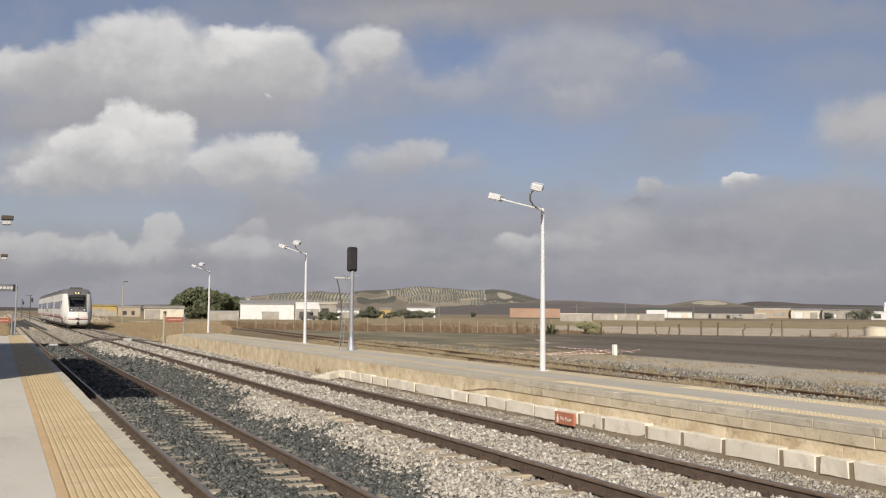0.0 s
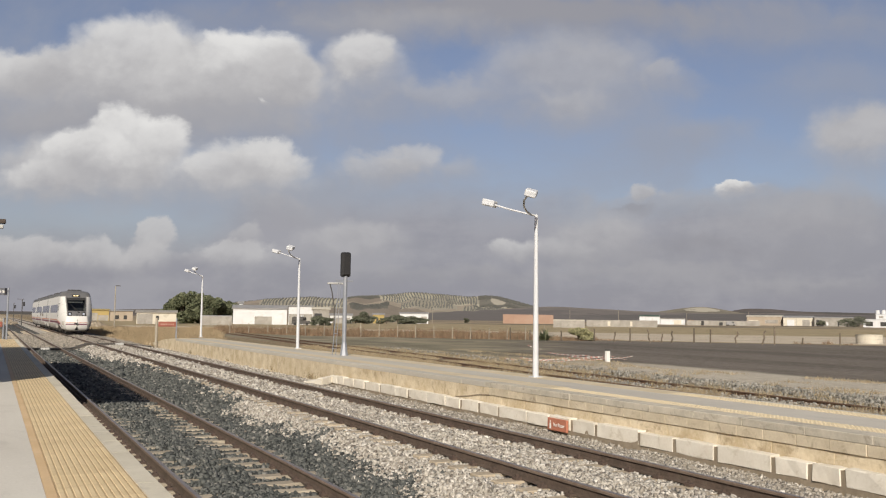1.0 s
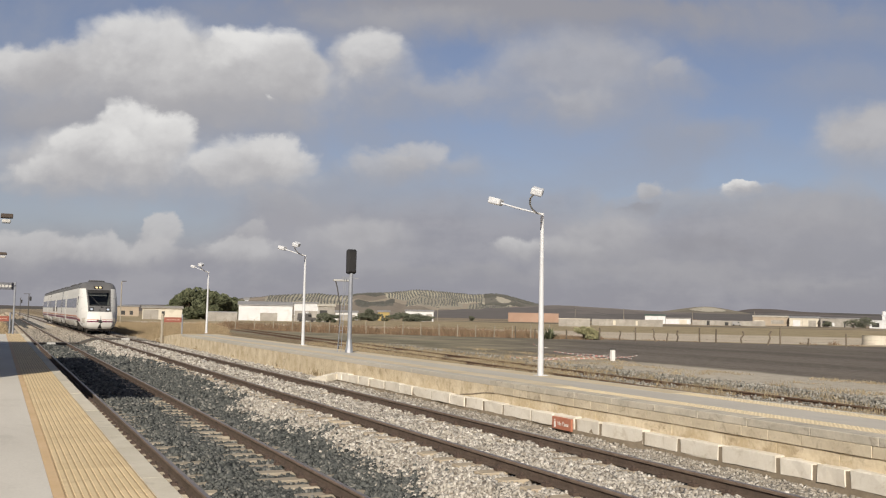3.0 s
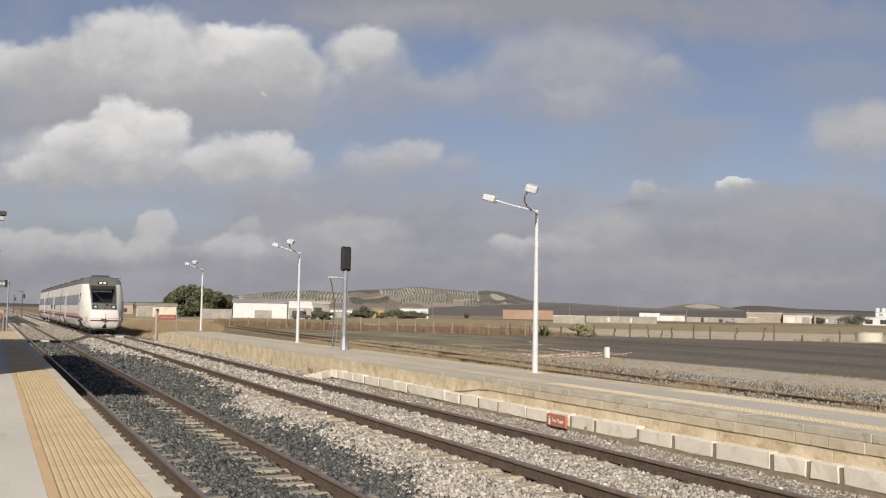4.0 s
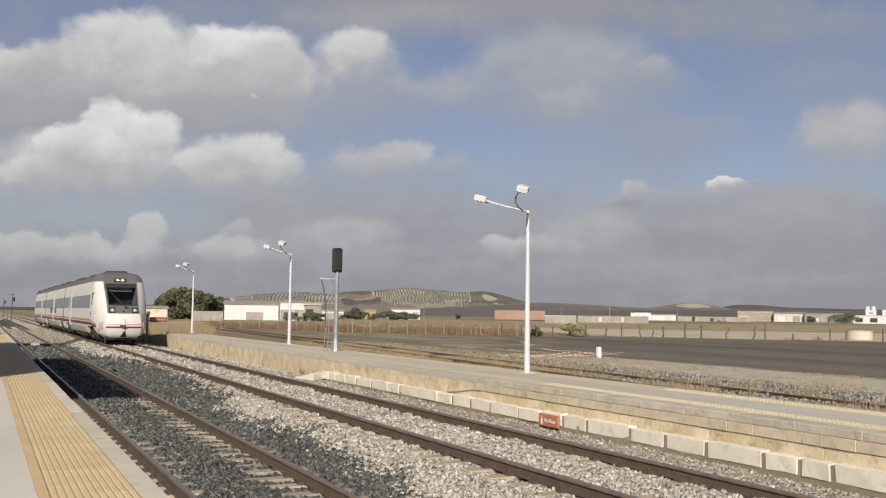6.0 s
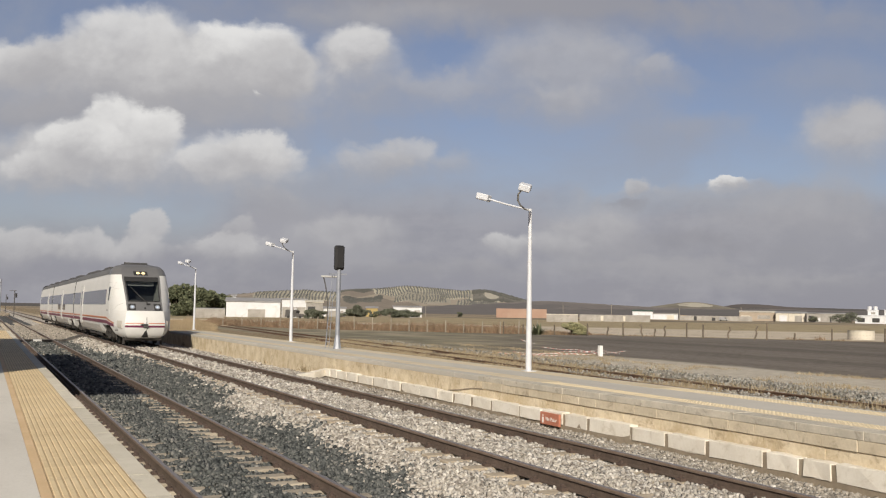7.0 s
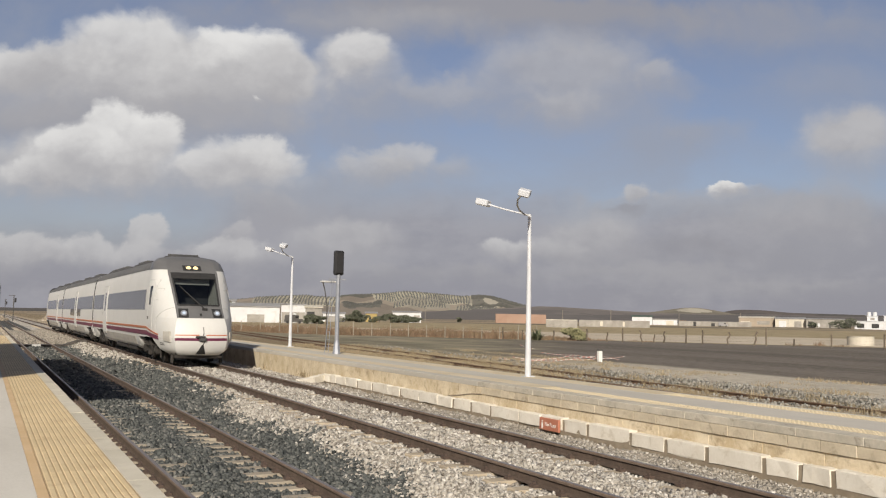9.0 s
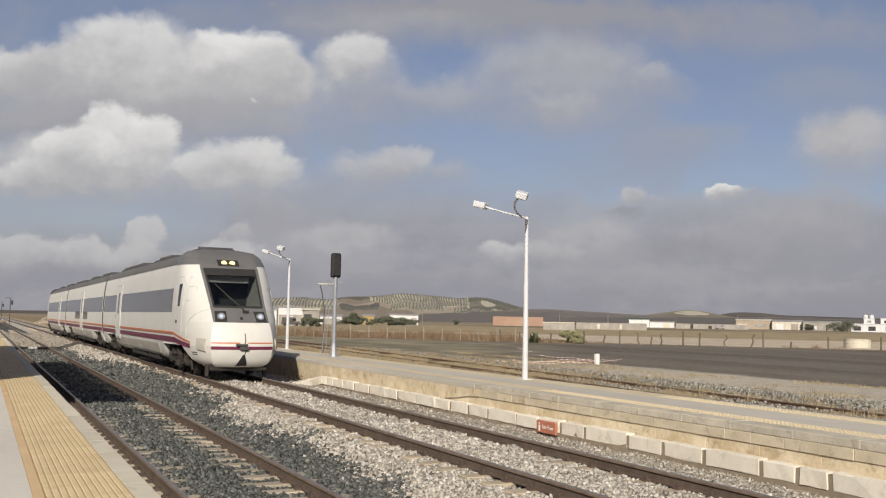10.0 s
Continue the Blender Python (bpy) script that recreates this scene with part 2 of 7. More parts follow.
M["farpave"] = material("old_pavement", (0.45, 0.425, 0.375), (0.55, 0.52, 0.46), 0.5, 0.9, 0.15, 30, stain=(0.40, 0.385, 0.355, 0.6), stretch=(1, 0.4, 1))
M["rail_side"] = material("rusty_rail", (0.14, 0.10, 0.075), (0.21, 0.16, 0.125), 6, 0.75, 0.2, 60)
# Web and foot are darkened: shade below the rail head put into the colour.
M["rail_web"] = material("shaded_rail_web", (0.070, 0.050, 0.038), (0.115, 0.083, 0.064), 5, 0.85, 0.25, 40, stain=(0.15, 0.12, 0.095, 0.5))
M["rail_top"] = material("worn_rail_head", (0.24, 0.21, 0.20), (0.33, 0.29, 0.275), 8, 0.42, 0.05, 80, metal=0.6)
M["old_rail"] = material("old_rusty_rail", (0.10, 0.06, 0.04), (0.16, 0.10, 0.065), 5, 0.9, 0.3, 40)
M["sleeper_a"] = material("pale_sleeper", (0.30, 0.26, 0.20), (0.44, 0.39, 0.31), 2.5, 0.9, 0.4, 30, stain=(0.22, 0.19, 0.15, 0.6), seed_by=0.15, stretch=(1, 5, 1))
M["sleeper_b"] = material("concrete_sleeper", (0.36, 0.30, 0.22), (0.48, 0.41, 0.31), 2.5, 0.9, 0.3, 30, stain=(0.25, 0.2, 0.15, 0.5), seed_by=0.12)
M["clip"] = material("rusty_clip", (0.06, 0.042, 0.034), (0.10, 0.07, 0.056), 20, 0.8, 0.1)
M["dark_stone"] = stones("dark_ballast", [(0.022, 0.025, 0.025), (0.056, 0.062, 0.060), (0.084, 0.091, 0.088), (0.13, 0.135, 0.128), (0.070, 0.077, 0.074), (0.25, 0.245, 0.225)])
M["pale_stone"] = stones("pale_ballast", [(0.25, 0.225, 0.19), (0.40, 0.375, 0.33), (0.50, 0.47, 0.42), (0.33, 0.305, 0.265), (0.64, 0.61, 0.56), (0.15, 0.13, 0.11), (0.44, 0.41, 0.36)])
M["mid_stone"] = stones("siding_stone", [(0.12, 0.117, 0.105), (0.24, 0.235, 0.21), (0.38, 0.37, 0.335), (0.20, 0.18, 0.15), (0.29, 0.275, 0.24)])
M["worn_stone"] = stones("worn_ballast", [(0.20, 0.18, 0.15), (0.28, 0.255, 0.215), (0.36, 0.33, 0.285), (0.24, 0.215, 0.18)])
M["white_paint"] = material("white_paint", (0.72, 0.72, 0.70), (0.80, 0.80, 0.78), 2.5, 0.55, 0.03, 40, stain=(0.62, 0.6, 0.55, 0.35))
M["lamp_grey"] = material("lamp_grey", (0.42, 0.42, 0.41), (0.52, 0.52, 0.5), 6, 0.6, 0.05)
M["lens"] = material("lamp_glass", (0.55, 0.54, 0.50), (0.62, 0.61, 0.56), 8, 0.25)
M["lamp_white"] = material("lamp_post_paint", (0.53, 0.55, 0.585), (0.62, 0.64, 0.675), 2.5, 0.5, 0.03, 40, stain=(0.48, 0.46, 0.43, 0.35))
M["galvanised"] = material("galvanised_steel", (0.25, 0.27, 0.31), (0.34, 0.36, 0.40), 3, 0.5, 0.05, 40, metal=0.35)
M["black"] = material("black_signal", (0.013, 0.013, 0.014), (0.022, 0.022, 0.024), 3, 0.6, 0.05)
M["dark_metal"] = material("dark_metal", (0.05, 0.048, 0.046), (0.085, 0.08, 0.076), 4, 0.65, 0.15, 30)
M["red_sign"] = material("red_sign", (0.40, 0.15, 0.09), (0.48, 0.195, 0.125), 3, 0.6, 0.05, stain=(0.45, 0.22, 0.16, 0.4))
M["dull_red"] = material("dull_red_sign", (0.25, 0.08, 0.055), (0.31, 0.11, 0.08), 3, 0.7, 0.05)
# Leaf tones paled to stand in for haze over the far trees.
M["far_leaf"] = stones("hazed_leaf", [(0.075, 0.085, 0.058), (0.105, 0.115, 0.08), (0.14, 0.148, 0.105), (0.09, 0.10, 0.07)])
M["sign_blue"] = material("dark_sign", (0.10, 0.105, 0.125), (0.14, 0.145, 0.165), 3, 0.5)
M["letters"] = material("white_letters", (0.75, 0.74, 0.70), (0.80, 0.79, 0.76), 5, 0.6)
M["timber"] = material("crossing_board", (0.05, 0.045, 0.04), (0.10, 0.09, 0.08), 3, 0.85, 0.3, 30)
# train
M["train_white"] = material("train_white", (0.585, 0.585, 0.568), (0.635, 0.635, 0.617), 0.8, 0.5, 0.0, 12, stain=(0.58, 0.55, 0.49, 0.4))
M["train_grey"] = material("train_grey", (0.12, 0.12, 0.122), (0.155, 0.155, 0.155), 0.9, 0.42, 0.0, 12)
M["train_roof"] = material("train_roof", (0.10, 0.10, 0.10), (0.15, 0.148, 0.143), 1.2, 0.65, 0.05, 15)
M["train_pod"] = material("train_pod", (0.045, 0.045, 0.047), (0.085, 0.083, 0.08), 1.5, 0.7, 0.1, 15)
M["train_skirt"] = material("train_skirt", (0.42, 0.40, 0.36), (0.52, 0.50, 0.46), 0.9, 0.5, 0.0, 12, stain=(0.27, 0.24, 0.20, 0.7))
M["train_orange"] = material("train_orange", (0.46, 0.15, 0.075), (0.52, 0.185, 0.09), 1.5, 0.4)
M["train_purple"] = material("train_purple", (0.13, 0.022, 0.06), (0.16, 0.03, 0.075), 1.5, 0.4)
M["glass_dark"] = material("tinted_glass", (0.010, 0.011, 0.013), (0.02, 0.021, 0.024), 0.8, 0.10, 0.0, 6, gloss=0.28)
M["side_glass"] = material("grey_tinted_glass", (0.075, 0.078, 0.084), (0.10, 0.103, 0.11), 0.5, 0.12, 0.0, 6)
M["rubber"] = material("black_rubber", (0.015, 0.015, 0.016), (0.03, 0.03, 0.03), 5, 0.8, 0.1)
M["bogie"] = material("dirty_bogie", (0.018, 0.016, 0.014), (0.042, 0.037, 0.033), 4, 0.8, 0.3, 25)
M["headlamp"] = glow("white_headlamp", (0.82, 0.90, 1.0), 0.95)
M["toplamp"] = glow("warm_marker_lamp", (1.0, 0.74, 0.36), 2.0)
M["chrome"] = material("chrome_rim", (0.40, 0.42, 0.46), (0.50, 0.52, 0.56), 8, 0.3, metal=0.6)
M["cab_dark"] = material("cab_dark", (0.03, 0.031, 0.034), (0.055, 0.056, 0.06), 3, 0.8)
M["cab_pale"] = material("cab_lining", (0.50, 0.50, 0.46), (0.58, 0.57, 0.53), 3, 0.7)


def screen_material():
    """Clear tinted glass with a faint gloss."""
    mt = bpy.data.materials.new("windscreen_glass")
    mt.use_nodes = True
    N = Nodes(mt.node_tree)
    sheet_of = N.n("ShaderNodeMixShader", {0: 0.07, 1: N.n("ShaderNodeBsdfTransparent", {0: (0.52, 0.55, 0.55)}), 2: N.n("ShaderNodeBsdfGlossy", {0: (1, 1, 1), "Roughness": 0.06})})
    N.n("ShaderNodeOutputMaterial", {0: sheet_of})
    return mt


M["screen"] = screen_material()
# country
M["dry_grass"] = stones("dry_grass", [(0.26, 0.205, 0.125), (0.35, 0.285, 0.18), (0.20, 0.16, 0.10), (0.42, 0.355, 0.245)])
M["weed"] = stones("brown_weed", [(0.17, 0.105, 0.068), (0.25, 0.165, 0.105), (0.15, 0.115, 0.072), (0.33, 0.245, 0.16)])
M["leaf"] = stones("tree_leaf", [(0.06, 0.074, 0.040), (0.11, 0.126, 0.068), (0.16, 0.172, 0.10), (0.08, 0.094, 0.052)])
# Olive tones lifted above true leaf colour, as distance haze would.
M["olive"] = stones("hazed_olive_leaf", [(0.125, 0.128, 0.118), (0.155, 0.157, 0.145), (0.105, 0.108, 0.10)])
M["bush"] = stones("pale_bush_leaf", [(0.27, 0.265, 0.14), (0.36, 0.345, 0.20), (0.20, 0.20, 0.105)])
M["bark"] = material("bark", (0.09, 0.07, 0.05), (0.15, 0.12, 0.09), 6, 0.9, 0.5)
M["white_wall"] = material("white_wall", (0.55, 0.565, 0.585), (0.64, 0.655, 0.675), 0.3, 0.85, 0.02, 6, stain=(0.47, 0.45, 0.41, 0.55))
M["cream_wall"] = material("cream_wall", (0.50, 0.465, 0.39), (0.60, 0.565, 0.485), 0.3, 0.85, 0.02, 6, stain=(0.34, 0.30, 0.24, 0.6))
M["grey_wall"] = material("grey_wall", (0.24, 0.225, 0.205), (0.36, 0.345, 0.315), 0.35, 0.9, 0.02, 6, stain=(0.19, 0.17, 0.145, 0.6))
M["brick_wall"] = material("brick_wall", (0.30, 0.195, 0.145), (0.37, 0.255, 0.195), 0.12, 0.9, 0.05, 8, stain=(0.36, 0.27, 0.21, 0.6))
M["straw"] = stones("tall_straw", [(0.27, 0.205, 0.12), (0.37, 0.29, 0.18), (0.21, 0.155, 0.09), (0.45, 0.37, 0.245)])
# Grooves are a darker brown than the ribs.
M["groove"] = material("brown_groove", (0.42, 0.305, 0.17), (0.51, 0.385, 0.235), 2, 0.9)
M["yellow_wall"] = material("ochre_wall", (0.34, 0.26, 0.10), (0.40, 0.31, 0.13), 0.3, 0.85, 0.02, 6)
M["roof_grey"] = material("sheet_roof", (0.24, 0.24, 0.245), (0.33, 0.33, 0.33), 0.4, 0.7, 0.02, 6)
M["dark_open"] = material("dark_opening", (0.03, 0.03, 0.03), (0.05, 0.05, 0.05), 1, 0.8)
M["green_roof"] = material("green_fascia", (0.05, 0.09, 0.07), (0.08, 0.12, 0.09), 1, 0.7)
M["fence_post"] = material("weathered_post", (0.10, 0.08, 0.06), (0.17, 0.14, 0.105), 6, 0.9, 0.3, seed_by=0.25)
M["tan_wall"] = material("tan_wall", (0.31, 0.26, 0.20), (0.38, 0.32, 0.255), 0.3, 0.85, 0.02, 6)
M["faint"] = material("faded_letters", (0.52, 0.34, 0.29), (0.58, 0.42, 0.36), 5, 0.7)
M["conc_post"] = material("concrete_post", (0.26, 0.235, 0.19), (0.34, 0.31, 0.255), 6, 0.9, 0.2, seed_by=0.15)
M["tape_red"] = material("red_tape", (0.55, 0.22, 0.20), (0.62, 0.28, 0.26), 3, 0.6)


def ground_material():
    mt = bpy.data.materials.new("open_ground")
    mt.use_nodes = True
    N = Nodes(mt.node_tree)
    pos = N.n("ShaderNodeNewGeometry", out=0)
    sx = N.n("ShaderNodeSeparateXYZ", {0: pos}, 0)
    sy = N.n("ShaderNodeSeparateXYZ", {0: pos}, 1)
    n_s, n_m, n_l = N.noise(pos, 3.0, 6, 0.65), N.noise(pos, 0.22, 5, 0.6), N.noise(pos, 0.012, 4, 0.55)
    grit = N.noise(pos, 22.0, 5, 0.7)
    wob = N.m("MULTIPLY", N.m("SUBTRACT", n_m, 0.5), 5.0)
    x = N.m("ADD", sx, wob)
    s = N.m("ADD", N.m("ADD", sx, sy), N.m("MULTIPLY", wob, 1.2))
    along = N.n("ShaderNodeVectorMath", {0: pos, 1: (0.10, 0.012, 1)}, op="MULTIPLY")
    rows = N.noise(along, 1.6, 5, 0.6)

    def two(f, a, b, lo=0.35, hi=0.65):
        return N.mix(N.step(f, lo, hi), a, b)

    far = two(n_l, (0.17, 0.135, 0.10), (0.37, 0.30, 0.21), 0.42, 0.58)
    far = N.mix(N.step(rows, 0.4, 0.6, 0.0, 0.45), far, (0.16, 0.15, 0.10))
    col = far
    near_tan = two(n_m, (0.26, 0.21, 0.125), (0.37, 0.30, 0.19))
    col = N.mix(N.step(s, 420, 330), col, near_tan)
    strip = two(n_m, (0.47, 0.405, 0.315), (0.56, 0.495, 0.395))
    col = N.mix(N.m("MULTIPLY", N.step(s, 228, 205), N.step(s, 138, 142)), col, strip)
    col = N.mix(N.m("MULTIPLY", N.step(s, 475, 440), N.step(s, 205, 228)), col, two(n_m, (0.28, 0.23, 0.14), (0.39, 0.325, 0.21)))
    soil = two(N.m("ADD", N.m("MULTIPLY", n_s, 0.5), N.m("MULTIPLY", rows, 0.5)), (0.115, 0.101, 0.086), (0.205, 0.182, 0.156), 0.40, 0.62)
    green = two(N.m("ADD", N.m("MULTIPLY", n_m, 0.55), N.m("MULTIPLY", rows, 0.45)), (0.17, 0.158, 0.112), (0.33, 0.29, 0.21), 0.38, 0.62)
    ratio = N.m("DIVIDE", sy, N.m("MAXIMUM", sx, 1.0))
    soil = N.mix(N.step(N.m("ADD", ratio, N.m("MULTIPLY", N.m("SUBTRACT", n_m, 0.5), 0.9)), 1.35, 2.0), soil, green)
    s2 = N.m("ADD", N.m("MULTIPLY_ADD", sy, 0.33, sx), N.m("MULTIPLY", wob, 0.4))
    col = N.mix(N.step(s, 138, 134), col, soil)
    pale = two(n_s, (0.42, 0.38, 0.31), (0.55, 0.505, 0.425))
    pale = N.mix(N.step(N.m("ADD", sy, wob), 30, 52), pale, two(n_s, (0.20, 0.17, 0.11), (0.31, 0.26, 0.17)))
    s3 = N.m("ADD", N.m("MULTIPLY_ADD", sy, -0.05, sx), N.m("MULTIPLY", wob, 0.4))
    col = N.mix(N.m("MULTIPLY", N.step(s2, 42.6, 41.2), N.step(s3, 28.6, 26.9)), col, pale)
    verge = two(n_s, (0.17, 0.135, 0.085), (0.33, 0.26, 0.165))
    col = N.mix(N.step(x, 22.8, 21.2), col, verge)
    yard = two(n_s, (0.27, 0.225, 0.16), (0.42, 0.36, 0.27))
    col = N.mix(N.step(sx, 12.0, 10.0), col, yard)
    g = N.m("MULTIPLY_ADD", grit, 0.7, 0.65)
    col = N.mix(1.0, col, N.n("ShaderNodeCombineXYZ", {0: g, 1: g, 2: g}), "MULTIPLY")
    N.n("ShaderNodeOutputMaterial", {0: N.n("ShaderNodeBsdfPrincipled", {"Base Color": col, "Roughness": 0.95, "Specular IOR Level": 0.2,
        "Normal": N.n("ShaderNodeBump", {"Strength": 0.6, "Distance": 0.06, "Height": N.m("ADD", n_s, grit)})})})
    return mt


M["ground"] = ground_material()


# ---- small mesh tools ----
def box(bm, x0, x1, y0, y1, z0, z1, bevel=0.0):
    vs = bmesh.ops.create_cube(bm, size=1.0)["verts"]
    for v in vs:
        v.co = Vector(((x0 + x1) / 2 + v.co.x * (x1 - x0), (y0 + y1) / 2 + v.co.y * (y1 - y0), (z0 + z1) / 2 + v.co.z * (z1 - z0)))
    if bevel:
        es = {e for v in vs for e in v.link_edges}
        bmesh.ops.bevel(bm, geom=list(es), offset=bevel, segments=1, affect="EDGES")
    return vs


def tube(bm, p0, p1, r0, r1=None, n=10, caps=True):
    p0, p1 = Vector(p0), Vector(p1)
    r1 = r0 if r1 is None else r1
    q = (p1 - p0).to_track_quat("Z", "Y").to_matrix()
    rings = []
    for p, r in ((p0, r0), (p1, r1)):
        rings.append([bm.verts.new(p + q @ Vector((r * math.cos(2 * math.pi * i / n), r * math.sin(2 * math.pi * i / n), 0))) for i in range(n)])
    for i in range(n):
        bm.faces.new((rings[0][i], rings[0][(i + 1) % n], rings[1][(i + 1) % n], rings[1][i]))
    if caps:
        bm.faces.new(rings[0][::-1])
        bm.faces.new(rings[1])


def bent(bm, pts, r, n=8):
    for a, b in zip(pts, pts[1:]):
        tube(bm, a, b, r, r, n)


def one(fn, *args, **kw):
    bm = bmesh.new()
    fn(bm, *args, **kw)
    return bm


def sheet(name, xs, ys, height, material, kind="structure", label="", category="", skip=None):
    """A ground sheet on a grid of lines."""
    bm = bmesh.new()
    grid = [[bm.verts.new((x, y, height(x, y))) for x in xs] for y in ys]
    for j in range(len(ys) - 1):
        for i in range(len(xs) - 1):
            if not (skip and skip((xs[i] + xs[i + 1]) / 2, (ys[j] + ys[j + 1]) / 2)):
                bm.faces.new((grid[j][i], grid[j][i + 1], grid[j + 1][i + 1], grid[j + 1][i]))
    return tagged(part(name, bm, material, smooth=True), label, category, kind=kind)


def soft(a, b, x):
    t = min(1.0, max(0.0, (x - a) / (b - a)))
    return t * t * (3 - 2 * t)


def scatter(name, centres, sizes, material, label="", category="", parent=None, seed=1, flat=0.8, lean=0.35):
    """Many small broken stones, joined into one mesh. centres: an n x 3 array."""
    rng = np.random.default_rng(seed)
    n = len(centres)
    cube = np.array([(-1, -1, -1), (1, -1, -1), (1, 1, -1), (-1, 1, -1), (-1, -1, 1), (1, -1, 1), (1, 1, 1), (-1, 1, 1)], float) * 0.5
    tri = np.array([(0, 2, 1), (0, 3, 2), (4, 5, 6), (4, 6, 7), (0, 1, 5), (0, 5, 4), (1, 2, 6), (1, 6, 5), (2, 3, 7), (2, 7, 6), (3, 0, 4), (3, 4, 7)])
    v = cube[None] * (1 + rng.uniform(-lean, lean, (n, 8, 3)))
    v *= sizes[:, None, None] * rng.uniform(0.65, 1.25, (n, 1, 3)) * np.array((1, 1, flat))
    q = rng.normal(size=(n, 4))
    q /= np.linalg.norm(q, axis=1)[:, None]
    w, x, y, z = q.T
    R = np.stack([1 - 2 * (y * y + z * z), 2 * (x * y - z * w), 2 * (x * z + y * w), 2 * (x * y + z * w), 1 - 2 * (x * x + z * z),
                  2 * (y * z - x * w), 2 * (x * z - y * w), 2 * (y * z + x * w), 1 - 2 * (x * x + y * y)], 1).reshape(n, 3, 3)
    v = np.einsum("nij,nkj->nki", R, v) + centres[:, None, :]
    f = (tri[None] + (np.arange(n) * 8)[:, None, None]).reshape(-1, 3)
    return tri_mesh(name, v.reshape(-1, 3), f, material, label, category, parent)


def tri_mesh(name, v, f, material, label="", category="", parent=None):
    me = bpy.data.meshes.new(name)
    me.vertices.add(len(v))
    me.vertices.foreach_set("co", np.ascontiguousarray(v, dtype=np.float32).ravel())
    me.loops.add(len(f) * 3)
    me.loops.foreach_set("vertex_index", np.ascontiguousarray(f, dtype=np.int32).ravel())
    me.polygons.add(len(f))
    me.polygons.foreach_set("loop_start", np.arange(0, len(f) * 3, 3, dtype=np.int32))
    me.polygons.foreach_set("loop_total", np.full(len(f), 3, dtype=np.int32))
    me.update(calc_edges=True)
    ob = part(name, me, material, parent)
    return tagged(ob, label, category, kind="stuff")


# ---- the lie of the land; rail heads of the first track are at height 0, of the second at 0.294 ----
TRACK_1, TRACK_2, Z2 = 3.20, 7.04, 0.294
HALF = 0.87


def bed_material(name, tones, scale):
    mt = bpy.data.materials.new(name)
    mt.use_nodes = True
    N = Nodes(mt.node_tree)
    pos = N.n("ShaderNodeNewGeometry", out=0)
    cell = mt.node_tree.nodes.new("ShaderNodeTexVoronoi")
    N.put(cell.inputs["Vector"], pos)
    cell.inputs["Scale"].default_value = scale
    r = N.n("ShaderNodeSeparateXYZ", {0: cell.outputs["Color"]}, 0)
    col = N.mix(r, tones[0], tones[1])
    col = N.mix(N.step(N.noise(pos, 0.7, 5, 0.6), 0.45, 0.7, 0, 0.5), col, tones[2])
    N.n("ShaderNodeOutputMaterial", {0: N.n("ShaderNodeBsdfPrincipled", {"Base Color": col, "Roughness": 0.9,
        "Normal": N.n("ShaderNodeBump", {"Strength": 1.0, "Distance": 0.03, "Height": N.m("SUBTRACT", 1.0, cell.outputs["Distance"])})})})
    return mt


M["dark_bed"] = bed_material("dark_ballast_bed", [(0.035, 0.037, 0.035), (0.11, 0.11, 0.105), (0.10, 0.095, 0.085)], 20)
M["pale_bed"] = bed_material("pale_ballast_bed", [(0.26, 0.235, 0.20), (0.55, 0.52, 0.47), (0.42, 0.37, 0.30)], 17)

BED = [(1.40, -0.40), (1.95, -0.31), (2.33, -0.195), (2.55, -0.185), (2.75, -0.15), (3.2, -0.135), (3.45, -0.16), (3.65, -0.195), (4.07, -0.20), (4.35, -0.18), (4.5, -0.16), (4.9, -0.12),
       (5.3, -0.02), (5.6, 0.09), (6.17, 0.112), (6.45, 0.122), (6.6, 0.14), (7.04, 0.165), (7.4, 0.14), (7.6, 0.12), (7.91, 0.12), (8.2, 0.125), (8.4, 0.12), (8.8, 0.07), (9.3, -0.01), (9.7, -0.045), (10.4, -0.03)]
EDGE = [(-20, 4.9), (10.4, 4.9), (12, 5.05), (13.8, 5.0), (15, 5.2), (16.2, 5.42), (17.2, 5.2), (18.3, 5.0), (19.5, 4.95), (22, 5.2), (25, 5.6), (30, 5.85), (36, 5.9), (44, 5.3), (50, 4.9), (60, 5.0), (500, 5.2)]


def ripple(x, y, k):
    """A cheap uneven surface between about -1 and 1."""
    return (np.sin(x * 2.9 + y * 1.3 + k) + np.sin(x * -1.7 + y * 3.1 + 2.1 * k) + np.sin(x * 5.3 + y * 4.1 + 0.7 * k) * 0.6 + np.sin(y * 6.7 - x * 3.9 + k * k) * 0.5) / 3.1


def bed_z(x, y):
    z = np.interp(x, [p[0] for p in BED], [p[1] for p in BED])
    return z + 0.03 * float(ripple(x * 1.3, y * 0.9, 1.0))


def edge_x(y):
    return np.interp(y, [p[0] for p in EDGE], [p[1] for p in EDGE])


def ground_z(x, y):
    z = -0.42 + 0.46 * soft(8.8, 10.9, x)
    far = soft(60, 200, math.hypot(x, y))
    return z + 0.10 * far * noise.noise(Vector((x * 0.03, y * 0.03, 0))) + 0.05 * soft(12, 14, x) * noise.noise(Vector((x * 0.25, y * 0.25, 7)))


def lines(*spans):
    out = []
    for a, b, n in spans:
        out += [a + (b - a) * i / n for i in range(n)]
    return out + [spans[-1][1]]


gx = lines((-4900, -1200, 4), (-1200, -200, 5), (-200, -20, 6), (-20, 8, 10), (8, 12, 8), (12, 40, 40), (40, 140, 34), (140, 400, 16), (400, 1200, 8), (1200, 4900, 6))
